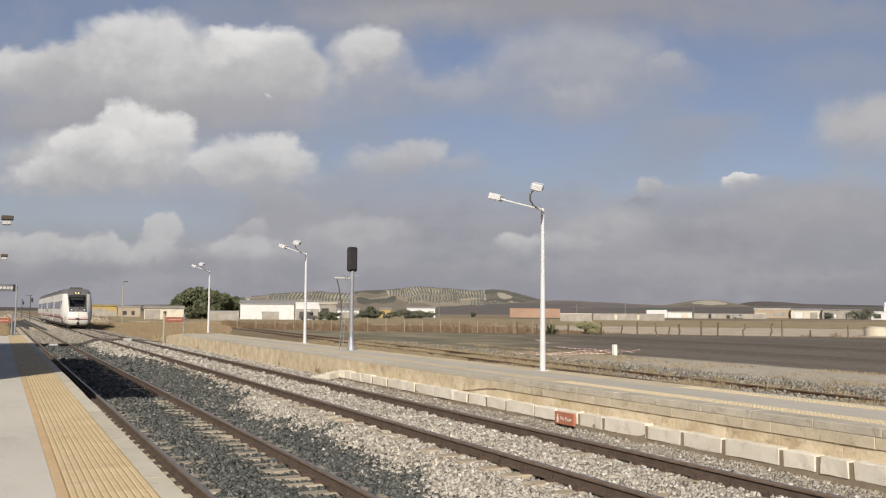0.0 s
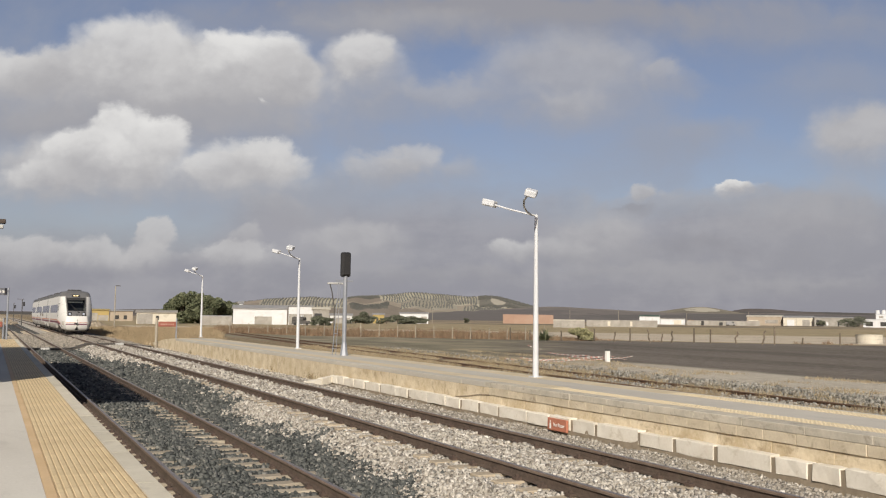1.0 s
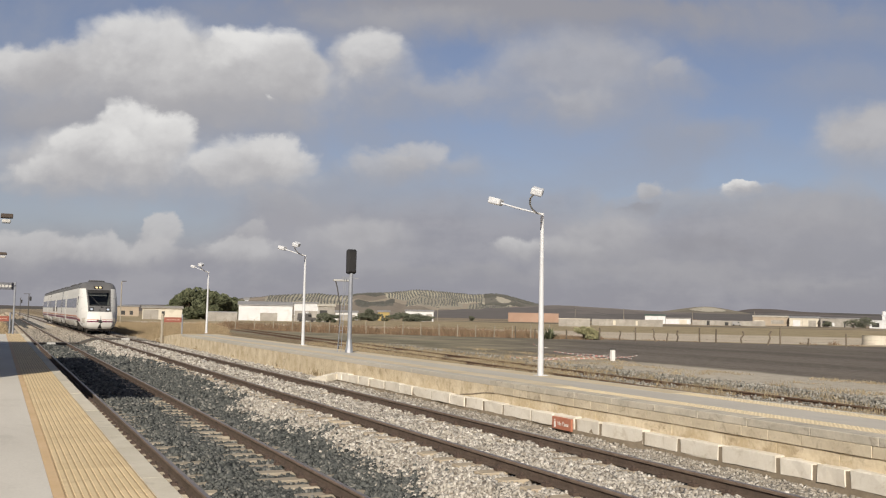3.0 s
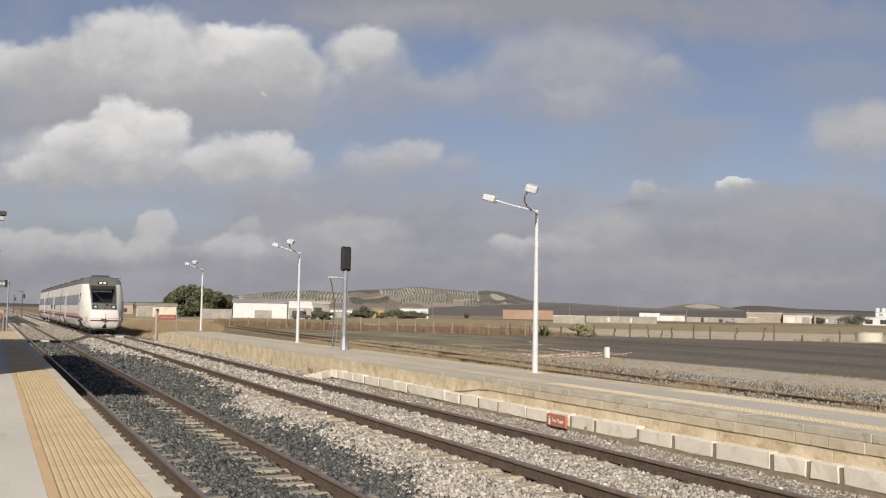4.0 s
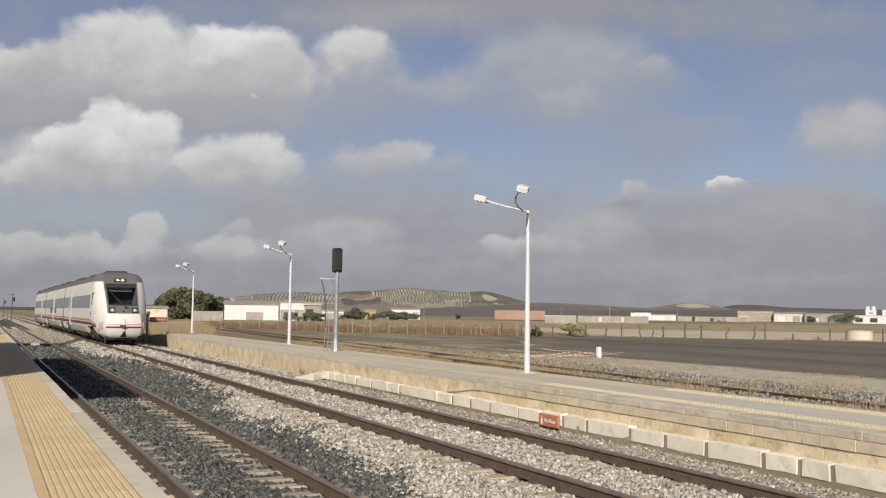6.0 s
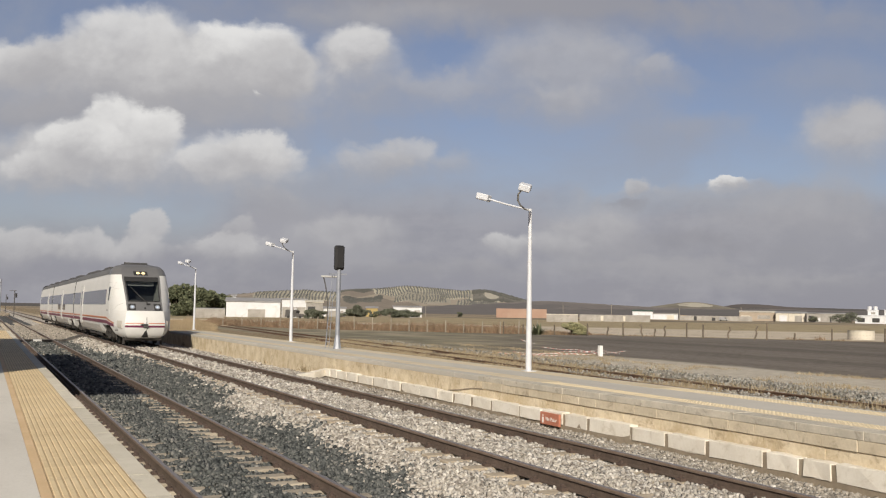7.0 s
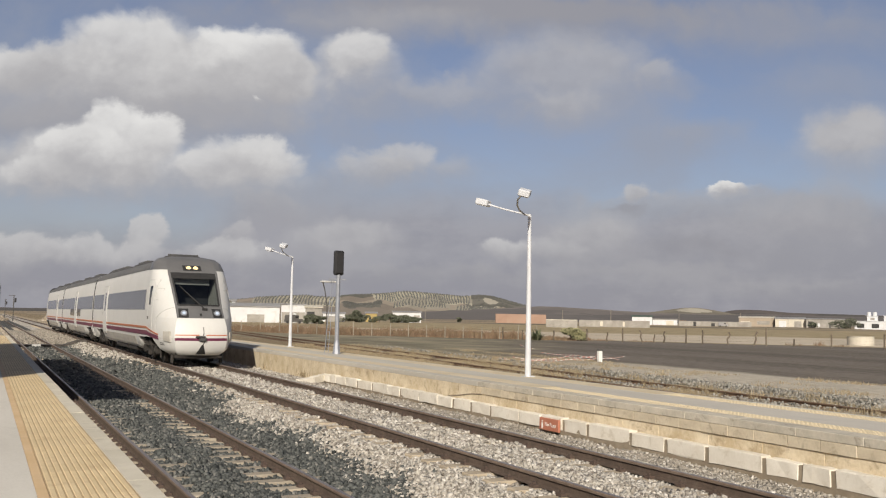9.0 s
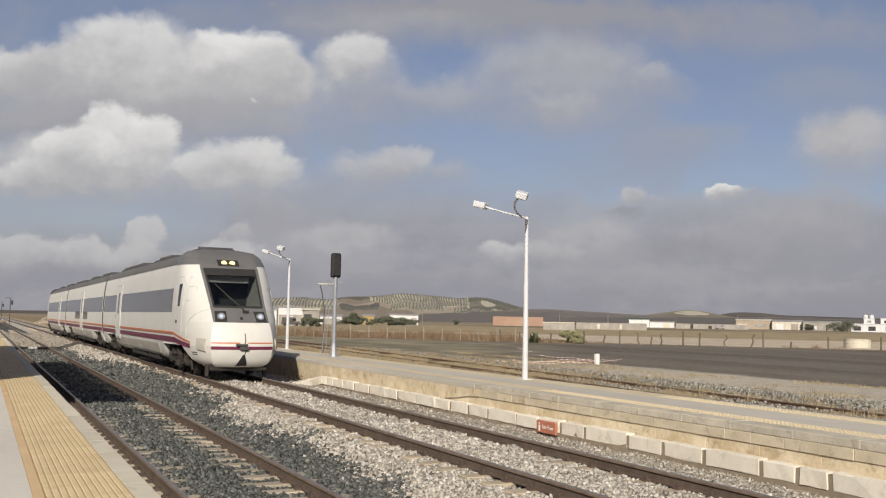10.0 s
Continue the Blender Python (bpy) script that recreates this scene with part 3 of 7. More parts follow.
gy = lines((-4900, -800, 4), (-800, -60, 5), (-60, 0, 6), (0, 60, 60), (60, 160, 40), (160, 500, 20), (500, 1300, 8), (1300, 4900, 6))
sheet("ground", gx, gy, ground_z, M["ground"], label="open dry fields and bare soil round the railway", category="ground")


def build_beds():
    ys = lines((-14, 40, 216), (40, 120, 80), (120, 420, 30))
    cols = 12
    for name, mat, side in (("ballast_bed_dark", M["dark_bed"], 0), ("ballast_bed_pale", M["pale_bed"], 1)):
        bm = bmesh.new()
        rows = []
        for y in ys:
            e = edge_x(y) + 0.12 * noise.noise(Vector((0, y * 1.7, 5)))
            right = 10.11 if y < 63 else 9.4
            a, b = ((1.405 if y < 58.4 else 0.9), e) if side == 0 else (e, right)
            row = []
            n = cols * (2 if side else 1)
            for i in range(n + 1):
                x = a + (b - a) * i / n
                z = bed_z(x, y)
                if y > 63 and x > 8.9:
                    z -= 0.5 * (x - 8.9)
                row.append(bm.verts.new((x, y, z)))
            rows.append(row)
        for p, q in zip(rows, rows[1:]):
            for i in range(len(p) - 1):
                bm.faces.new((p[i], p[i + 1], q[i + 1], q[i]))
        tagged(part(name, bm, mat, smooth=True), "bed of dark grey crushed stone" if side == 0 else "bed of fresh pale crushed stone", "ballast", kind="structure")


build_beds()

SLEEP_1 = [19.49 + 0.6 * k for k in range(-26, 190)]
SLEEP_2 = [19.32 + 0.6 * k for k in range(-26, 190)]


def build_ballast():
    rng = np.random.default_rng(7)
    dark, pale, worn, ds, ps, ws = [], [], [], [], [], []
    for y0, y1, gap, size in STONE_BANDS:
        nx, ny = int(8.55 / gap), int((y1 - y0) / gap)
        X, Y = np.meshgrid(1.5 + gap * np.arange(nx), y0 + gap * np.arange(ny))
        X = X.ravel() + rng.uniform(-0.5, 0.5, X.size) * gap
        Y = Y.ravel() + rng.uniform(-0.5, 0.5, Y.size) * gap
        base = np.interp(X, [p[0] for p in BED], [p[1] for p in BED])
        wav = ripple(X * 1.3, Y * 0.9, 1.0)
        Z = base + 0.03 * wav + rng.uniform(-0.45, 0.62, X.size) * size
        keep = np.ones(X.size, bool)
        for axis, top, first in ((TRACK_1, -0.154, SLEEP_1[0]), (TRACK_2, Z2 - 0.154, SLEEP_2[0])):
            inside = np.abs(X - axis) < 1.3
            over = np.abs((Y - first + 0.3) % 0.6 - 0.3) < 0.12
            keep &= ~(inside & over & ((Z < top + 0.012) | ((np.abs(np.abs(X - axis) - 0.80) < np.where(X > axis, 0.36, 0.30)) & (rng.uniform(size=X.size) < 0.84))))
            for s in (-1, 1):
                keep &= np.abs(X - axis - s * HALF) > 0.085
        keep &= X < 9.97 + np.where(Y > 29.7, 0.15, 0)
        S = size * rng.uniform(0.6, 1.5, X.size)
        blot = ripple(X * 0.9, Y * 0.9, 4.0)
        is_dark = X < edge_x(Y) + 0.08 + 0.30 * blot + rng.normal(0, 0.17, X.size)
        old = (Y > 63.3) | ((X > 8.75 + 0.12 * blot) & (Y < 29.5) & (rng.uniform(size=X.size) < 0.72))
        for sel, c, sz in ((keep & is_dark & ~old, dark, ds), (keep & ~is_dark & ~old, pale, ps), (keep & old, worn, ws)):
            c.append(np.stack([X, Y, Z], 1)[sel])
            sz.append(S[sel])
    scatter("dark_ballast", np.concatenate(dark), np.concatenate(ds), M["dark_stone"], "loose dark grey crushed stone along the first track", "ballast", seed=3)
    scatter("pale_ballast", np.concatenate(pale), np.concatenate(ps), M["pale_stone"], "loose pale limestone ballast round the second track", "ballast", seed=4)
    scatter("worn_ballast", np.concatenate(worn), np.concatenate(ws), M["worn_stone"], "old dusty ballast along the kerb and beyond the crossing", "ballast", seed=6)


STONE_BANDS = [(5.6, 13, 0.037, 0.037), (13, 22, 0.046, 0.043), (22, 36, 0.07, 0.056), (36, 63.2, 0.12, 0.08), (65, 110, 0.19, 0.10)]
build_ballast()


# ---- tracks ----
RAIL = [(-0.07, -0.146), (0.07, -0.146), (0.07, -0.136), (0.018, -0.120), (0.009, -0.046), (0.034, -0.034), (0.036, -0.008), (0.028, 0.0),
        (-0.028, 0.0), (-0.036, -0.008), (-0.034, -0.034), (-0.009, -0.046), (-0.018, -0.120), (-0.07, -0.136)]


def rail_mesh(bm, x, z, y0, y1):
    a = [bm.verts.new((x + p[0], y0, z + p[1])) for p in RAIL]
    b = [bm.verts.new((x + p[0], y1, z + p[1])) for p in RAIL]
    n = len(RAIL)
    for i in range(n):
        bm.faces.new((a[i], a[(i + 1) % n], b[(i + 1) % n], b[i]))
    bm.faces.new(a[::-1])
    bm.faces.new(b)


def build_track(axis, z, sleepers, mat_sleeper, y0, y1, label, rails_mat=None):
    track = tagged(new("railway_track"), label, "railway track", group="tracks of the station")
    for s in (-1, 1):
        x = axis + s * HALF
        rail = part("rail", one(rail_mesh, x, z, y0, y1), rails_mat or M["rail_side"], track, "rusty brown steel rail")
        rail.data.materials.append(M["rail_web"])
        # Faces below the head take the shade-darkened web colour.
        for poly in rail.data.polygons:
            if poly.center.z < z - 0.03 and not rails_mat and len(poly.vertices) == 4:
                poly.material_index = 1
        if not rails_mat:
            bm = bmesh.new()
            box(bm, x - 0.026, x + 0.026, y0, y1, z - 0.001, z + 0.003)
            part("running_surface", bm, M["rail_top"], rail, "worn shiny top of the rail")
    me = None
    for y in sleepers:
        if me is None:
            bm = bmesh.new()
            box(bm, -1.3, 1.3, -0.125, 0.125, -0.16, 0, 0.012)
            ob = part("sleeper", bm, mat_sleeper, track)
            me = ob.data
        else:
            ob = part("sleeper", me, None, track)
        ob.location = (axis + random.uniform(-0.03, 0.03), y, z - 0.150 + random.uniform(-0.006, 0.004))
        ob.rotation_euler = (0, 0, random.uniform(-0.012, 0.012))
    bm = bmesh.new()
    for y in sleepers[:90]:
        for s in (-1, 1):
            for side in (-1, 1):
                x = axis + s * HALF + side * 0.105
                box(bm, x - 0.04, x + 0.04, y - 0.055, y + 0.055, z - 0.152, z - 0.112)
                box(bm, x - 0.018, x + 0.018, y - 0.018, y + 0.018, z - 0.115, z - 0.080)
    tagged(part("fastening", bm, M["clip"], track, "rusty rail clips and bolts"), kind="stuff")
    return track


build_track(TRACK_1, 0.0, SLEEP_1, M["sleeper_a"], -14, 420, "rusty broad-gauge track on pale sleepers in dark ballast")
build_track(TRACK_2, Z2, SLEEP_2, M["sleeper_b"], -14, 420, "broad-gauge track on concrete sleepers in pale ballast")


# ---- near platform ----
P1 = 0.68


def build_platform_1():
    bm = bmesh.new()
    box(bm, -7.0, 1.36, -14, 59.5, -0.6, P1 - 0.10)
    tagged(part("platform_near", bm, M["render"]), "near station platform, ochre side wall", "platform", kind="structure")
    plat = bpy.data.objects["platform_near"]
    for k in range(24):
        y0 = -13.9 + 3.0 * k
        bm = bmesh.new()
        box(bm, -7.0, 0.466, y0 + 0.002, min(y0 + 2.998, 59.4), P1 - 0.11, P1 - 0.002)
        part("paving_slab", bm, M["concrete"], plat, "smooth pale concrete paving")
    bm = bmesh.new()
    box(bm, 0.47, 0.556, -13.9, 59.4, P1 - 0.11, P1, 0.002)
    part("painted_line", bm, M["orange"], plat, "orange painted line")
    cop = til = None
    for k in range(70):
        y0 = -11.3 + k
        if y0 > 58.4:
            break
        if cop is None:
            bm = bmesh.new()
            box(bm, 1.222, 1.41, 0.003, 0.997, -0.14, 0.0)
            ob = part("coping_slab", bm, M["coping"], plat)
            cop = ob.data
        else:
            ob = part("coping_slab", cop, None, plat)
        ob.location = (random.uniform(-0.004, 0.004), y0, P1 + random.uniform(-0.003, 0.003))
    for k in range(105):
        y0 = -2.0 + 0.6 * k
        if y0 > 58.7:
            break
        if til is None:
            bm = bmesh.new()
            box(bm, 0.562, 1.218, 0.002, 0.598, -0.05, -0.004)
            for r in range(11):
                x = 0.570 + r * 0.059
                w = 0.019
                vs = [bm.verts.new(p) for p in ((x, 0.002, -0.004), (x + 0.004, 0.002, 0.000), (x + 2 * w + 0.003, 0.002, 0.000), (x + 2 * w + 0.007, 0.002, -0.004))]
                ws = [bm.verts.new(v.co + Vector((0, 0.596, 0))) for v in vs]
                for i in range(3):
                    bm.faces.new((vs[i], vs[i + 1], ws[i + 1], ws[i]))
            ob = part("tactile_tile", bm, M["tactile"], plat)
            til = ob.data
            til.materials.append(M["groove"])
            for poly in til.polygons:
                if abs(poly.center.z + 0.004) < 0.0005:
                    poly.material_index = 1
        else:
            ob = part("tactile_tile", til, None, plat)
        ob.location = (0, y0, P1)


# ---- far platform ----
P2, FACE, BACK = 0.74, 10.12, 12.6
KERB_Y = [28.85, 28.1, 27.5, 26.6, 25.7, 24.5, 23.4, 22.55, 21.35, 20.3, 19.5, 18.6, 17.7, 16.5, 15.65, 14.9, 14.1, 12.85, 11.95, 11.0, 9.85, 9.2, 8.65, 7.6, 6.7, 5.8, 4.8, 3.8]


def build_platform_2():
    bm = bmesh.new()
    # the body, with a ramp down at its far end
    prof = [(-14, P2 - 0.012), (59.0, P2 - 0.012), (62, 0.60), (66, 0.33), (70.5, 0.02)]
    rings = []
    for y, z in prof:
        rings.append([bm.verts.new(p) for p in ((FACE, y, -0.4), (FACE, y, z), (BACK, y, z), (BACK, y, -0.4))])
    for a, b in zip(rings, rings[1:]):
        for i in range(4):
            bm.faces.new((a[i], b[i], b[(i + 1) % 4], a[(i + 1) % 4]))
    bm.faces.new(rings[0])
    bm.faces.new(rings[-1][::-1])
    bmesh.ops.recalc_face_normals(bm, faces=bm.faces)
    plat = tagged(part("platform_far", bm, M["render"]), "old far platform with weathered ochre rendered wall", "platform", kind="structure")
    bm = bmesh.new()
    box(bm, FACE + 0.36, BACK - 0.02, -14, 59, P2 - 0.03, P2)
    part("pavement_top", bm, M["farpave"], plat, "worn grey pavement of the old platform")
    y = -13.0
    while y < 57.9:
        n = random.uniform(1.0, 1.25)
        bm = bmesh.new()
        box(bm, FACE - (0.038 if y < 17.3 else 0.006), FACE + 0.355, y + 0.003, y + n - 0.003, P2 - 0.115, P2 + random.uniform(0.0, 0.006), 0.008)
        part("coping_slab", bm, M["greystone"] if y < 18 else M["farpave"], plat)
        y += n
    y = -6.0
    while y < 18.3:
        n = min(random.uniform(0.5, 0.66), 18.42 - y)
        bm = bmesh.new()
        box(bm, FACE - 0.034 + random.uniform(-0.006, 0.006), FACE + 0.05, y + 0.003, y + n - 0.003, P2 - 0.27, P2 - 0.117, 0.006)
        part("wall_block", bm, M["blockcourse"], plat)
        y += n
    # lower wall panels of the near stretch
    y = -6.0
    while y < 18.3:
        n = min(random.uniform(0.95, 1.3), 18.42 - y)
        bm = bmesh.new()
        box(bm, FACE - 0.010, FACE + 0.05, y + 0.004, y + n - 0.004, -0.2, P2 - 0.275, 0.006)
        part("wall_panel", bm, M["render"], plat)
        y += n
    # dotted warning tiles, faded further on
    for x0, w, ya, yb in ((10.47, 0.40, -3, 16.5), (12.0, 0.40, -3, 14.5)):
        me = None
        y = ya
        while y < yb:
            if me is None:
                bm = bmesh.new()
                box(bm, 0, w, 0.003, 0.397, -0.02, 0.004)
                for i in range(5):
                    for j in range(5):
                        cx, cy = 0.04 + i * 0.08, 0.04 + j * 0.08
                        vs = [bm.verts.new((cx + a * 0.022, cy + b * 0.022, z)) for z, s in ((0.004, 1),) for a, b in ((-1, -1), (1, -1), (1, 1), (-1, 1))]
                        ws = [bm.verts.new((cx + a * 0.012, cy + b * 0.012, 0.011)) for a, b in ((-1, -1), (1, -1), (1, 1), (-1, 1))]
                        bm.faces.new(ws)
                        for k in range(4):
                            bm.faces.new((vs[k], vs[(k + 1) % 4], ws[(k + 1) % 4], ws[k]))
                ob = part("tactile_tile", bm, M["old_tactile"], plat)
                me = ob.data
            else:
                ob = part("tactile_tile", me, None, plat)
            ob.location = (x0, y, P2)
            y += 0.4
    bm = bmesh.new()
    box(bm, 10.47, 11.02, 16.6, 59, P2 - 0.02, P2 + 0.004)
    part("faded_line", bm, M["old_tactile"], plat, "faded ochre warning strip")
    bm = bmesh.new()
    box(bm, 11.92, 12.5, 14.6, 59, P2 - 0.02, P2 + 0.003)
    part("faded_line", bm, M["old_tactile"], plat, "faded ochre warning strip")
    bm = bmesh.new()
    bent(bm, [(FACE - 0.004, 18.42, P2 - 0.275), (FACE - 0.004, 18.9, P2 - 0.30), (FACE - 0.004, 19.5, 0.36), (FACE - 0.004, 20.1, 0.30)], 0.016, 6)
    part("ledge_line", bm, M["joint"], plat, "dark broken ledge running down to the kerb")
    # whitewashed kerb at the foot of the wall
    bm = bmesh.new()
    box(bm, 9.938, FACE + 0.02, 3.0, 28.8, -0.3, 0.272)
    kerb = tagged(part("kerb", bm, M["joint"]), "row of whitewashed kerb blocks below the old platform", "kerb", kind="structure")
    def kerb_block(y0, y1):
        bm = bmesh.new()
        box(bm, -0.09, 0.09, y0, y1, 0.065, 0.295 + random.uniform(-0.014, 0.014), 0.009)
        bmesh.ops.subdivide_edges(bm, edges=[e for e in bm.edges if e.calc_length() > 0.3], cuts=2)
        for v in bm.verts:
            v.co += Vector((random.uniform(-1, 1), random.uniform(-1, 1), random.uniform(-1, 1))) * 0.009
        return part("kerb_block", bm, M["whitekerb"], kerb)

    for a, b in zip(KERB_Y, KERB_Y[1:]):
        g = random.uniform(0.022, 0.05)
        block = kerb_block(b + g, a - g)
        block.location = (10.01 + random.uniform(-0.015, 0.015), 0, 0)
    # the row turns towards the track at its far end
    for x, y, z, turn in ((9.66, 28.50, -0.045, -52), (9.18, 28.24, -0.115, -72)):
        block = kerb_block(-0.28, 0.28)
        block.matrix_basis = pose(x, y, z, 5, 0, turn)


# ---- the train: y runs back from its nose, z up from the rail heads ----
SECTION = [(0, 0), (0.72, 0), (0.875, 0.035), (0.965, 0.13), (1, 0.27), (1, 0.45), (0.985, 0.6), (0.96, 0.75), (0.925, 0.86), (0.86, 0.935), (0.72, 0.98), (0.4, 1.0), (0, 1.0)]
HALF_W, ROOF_Z, SILL_Z, NECK = 1.47, 3.92, 0.40, 3.6
BROW_Z = 4.03
LOWX = [s[1] for s in SECTION[1:10]], [s[0] for s in SECTION[1:10]]
ALLX = [s[1] for s in SECTION[1:12]], [s[0] for s in SECTION[1:12]]
TRAIN_L = 66.9


def table(z, *pairs):
    return float(np.interp(z, [p[0] for p in pairs], [p[1] for p in pairs]))


def front_of(z):
    """How far back the front lies at its corners, at height z."""
    return table(z, (0.36, 0.52), (0.42, 0.43), (0.55, 0.34), (0.75, 0.28), (1.0, 0.25), (1.2, 0.27), (1.45, 0.33), (1.68, 0.42), (2.16, 0.95), (2.75, 1.55), (3.34, 2.19), (3.5, 2.38), (3.7, 2.68), (3.84, 2.9), (3.95, 3.15), (4.03, 3.4))


def corner_of(z):
    return table(z, (0.36, 0.70), (0.45, 0.80), (0.6, 0.88), (1.0, 0.94), (1.4, 0.90), (1.68, 0.84), (2.16, 0.845), (3.34, 0.92), (3.55, 0.90), (3.75, 0.86), (3.9, 0.78), (4.03, 0.55))


def swell_of(z):
    """How far the middle of the front stands before its corners."""
    return table(z, (0.4, 0.10), (0.9, 0.17), (1.3, 0.15), (1.68, 0.10), (3.4, 0.07), (4.05, 0.03))


def front_y(z, x):
    return front_of(z) - swell_of(z) * (1 - min(1.0, abs(x) / corner_of(z)) ** 2.2)


def body_x(z):
    return HALF_W * float(np.interp((z - SILL_Z) / (BROW_Z - SILL_Z), *ALLX))


def cheek_x(z, y):
    """Half width of the nose behind its corner."""
    c, w, y0 = corner_of(z), body_x(z), front_of(z)
    u = min(1.0, max(0.0, (y - y0) / (3.5 - y0))) if y0 < 3.49 else 1.0
    return c + (w - c) * (1 - (1 - u) ** table(z, (0.4, 3.4), (1.5, 3.6), (2.2, 4.2), (3.4, 4.0)))


def side_x(z, y, at):
    if at is TAIL:
        y = TRAIN_L - y
    if at in (HEAD, TAIL) and y < NECK:
        return cheek_x(z, y)
    return HALF_W * float(np.interp((z - SILL_Z) / (ROOF_Z - SILL_Z), *LOWX))


def bay(y, ys):
    """The skirt is cut away over the bogies."""
    b = SILL_Z
    for c in ys:
        b = max(b, 0.94 - 1.6 * max(0.0, abs(y - c) - 1.50))
    return b


def HEAD(y):
    return HALF_W, ROOF_Z, bay(y, (3.75, 19.2)), SILL_Z


def TAIL(y):
    return HEAD(TRAIN_L - y)


def MID(y):
    return HALF_W, ROOF_Z, bay(y, (25.1, 41.6)), SILL_Z


def section_dense():
    pts = []
    for (a, b), (c, d) in zip(SECTION, SECTION[1:]):
        k = 2 if abs(c - a) + abs(d - b) > 0.12 else 1
        pts += [(a + (c - a) * i / k, b + (d - b) * i / k) for i in range(k)]
    return pts + [SECTION[-1]]


def hull(bm, ys, at):
    """Skin a body over cross sections at ys; at(y) gives half width, top, cut bottom and full bottom."""
    ring = section_dense()[1:-1]
    rows = []
    for y in ys:
        w, t, b, c = at(y)
        low = []
        for x, z in ring:
            h = c + z * (t - c)
            if z < 0.45 and b > c:
                mid = c + 0.45 * (t - c)
                h = b + z / 0.45 * (mid - b)
                x = float(np.interp((h - c) / (t - c), *LOWX))
            low.append((x * w, h))
        pts = [(0, b)] + low + [(0, t)] + [(-x, h) for x, h in low[::-1]]
        rows.append([bm.verts.new((x, y, h)) for x, h in pts])
    n = len(rows[0])
    for p, q in zip(rows, rows[1:]):
        for i in range(n):
            bm.faces.new((p[i], p[(i + 1) % n], q[(i + 1) % n], q[i]))
    for row in (rows[0][::-1], rows[-1]):
        bm.faces.new([bm.verts.new(v.co) for v in row])
    bmesh.ops.recalc_face_normals(bm, faces=bm.faces)


def thick_grid(bm, grid, inward):
    """Faces over a grid of places, with a rim turned inward by the given step."""
    top = [[bm.verts.new(p) for p in row] for row in grid]
    for a, b in zip(top, top[1:]):
        for i in range(len(a) - 1):
            bm.faces.new((a[i], a[i + 1], b[i + 1], b[i]))
    ring = [(0, i) for i in range(len(top[0]))] + [(j, -1) for j in range(1, len(top))]
    ring += [(-1, i) for i in range(len(top[0]) - 2, -1, -1)] + [(j, 0) for j in range(len(top) - 2, 0, -1)]
    out = [bm.verts.new(top[j][i].co) for j, i in ring]
    low = [bm.verts.new(v.co + Vector(inward)) for v in out]
    n = len(out)
    for i in range(n):
        bm.faces.new((out[i], out[(i + 1) % n], low[(i + 1) % n], low[i]))


def side_patch(bm, y0, y1, z0, z1, at, side, off=0.012, ny=1, nz=4, slope=(0, 0)):
    """A plate that follows the body's side. slope: how far its lower and upper edge fall from y1 to y0."""
    grid = []
    for j in range(ny + 1):
        y = y0 + (y1 - y0) * j / ny
        k = 1 - j / ny
        a, b = z0 - slope[0] * k, z1 - slope[1] * k
        zs = [a + (b - a) * i / nz for i in range(nz + 1)]
        grid.append([(side * (side_x(z, y, at) + off), y, z) for z in zs])
    thick_grid(bm, grid, (-side * (off + 0.012), 0, 0))


def front_patch(bm, z0, z1, xa, xb, off=0.012, nz=6, nx=8):
    """A plate on the front; xa(z) and xb(z) bound it across."""
    grid = []
    for j in range(nz + 1):
        z = z0 + (z1 - z0) * j / nz
        xs = [xa(z) + (xb(z) - xa(z)) * i / nx for i in range(nx + 1)]
        grid.append([(x, front_y(z, x) - off, z) for x in xs])
    thick_grid(bm, grid, (0, off + 0.015, 0))


def seam_line(bm, places, side, wide=0.009, off=0.004):
    """A thin joint along (y, z) places of the nose's cheek."""
    for (ya, za), (yb, zb) in zip(places, places[1:]):
        a = Vector((side * (cheek_x(za, ya) + off), ya, za))
        b = Vector((side * (cheek_x(zb, yb) + off), yb, zb))
        tube(bm, a, b, wide, wide, 6)


def skin_patch(bm, ys, at, share, off):
    """A skin laid over the top of the body, out to that share of its half width."""
    half = [p for p in section_dense() if p[1] > 0.5 and p[0] <= share + 1e-6]
    lo = [p for p in section_dense() if p[1] > 0.5 and p[0] > share]
    if lo:
        a, b = lo[-1], half[0]
        f = (a[0] - share) / (a[0] - b[0])
        half = [(share, a[1] + (b[1] - a[1]) * f)] + half
    grid = []
    for y in ys:
        w, t, _, b = at(y)
        pts = [(-x, z) for x, z in half] + [(x, z) for x, z in half[-2::-1]]
        grid.append([bm.verts.new((x * w * (1 + off * 0.6), y, b + z * (t - b) + off * (0.4 + 0.6 * (1 - abs(x))))) for x, z in pts])
    for p, q in zip(grid, grid[1:]):
        for i in range(len(p) - 1):
            bm.faces.new((p[i], p[i + 1], q[i + 1], q[i]))


def solid_patch(fn, *args, **kw):
    bm = bmesh.new()
    fn(bm, *args, **kw)
    bmesh.ops.recalc_face_normals(bm, faces=bm.faces)
    return bm


SCREEN_Z, SCREEN_U = (2.16, 3.34), 0.87


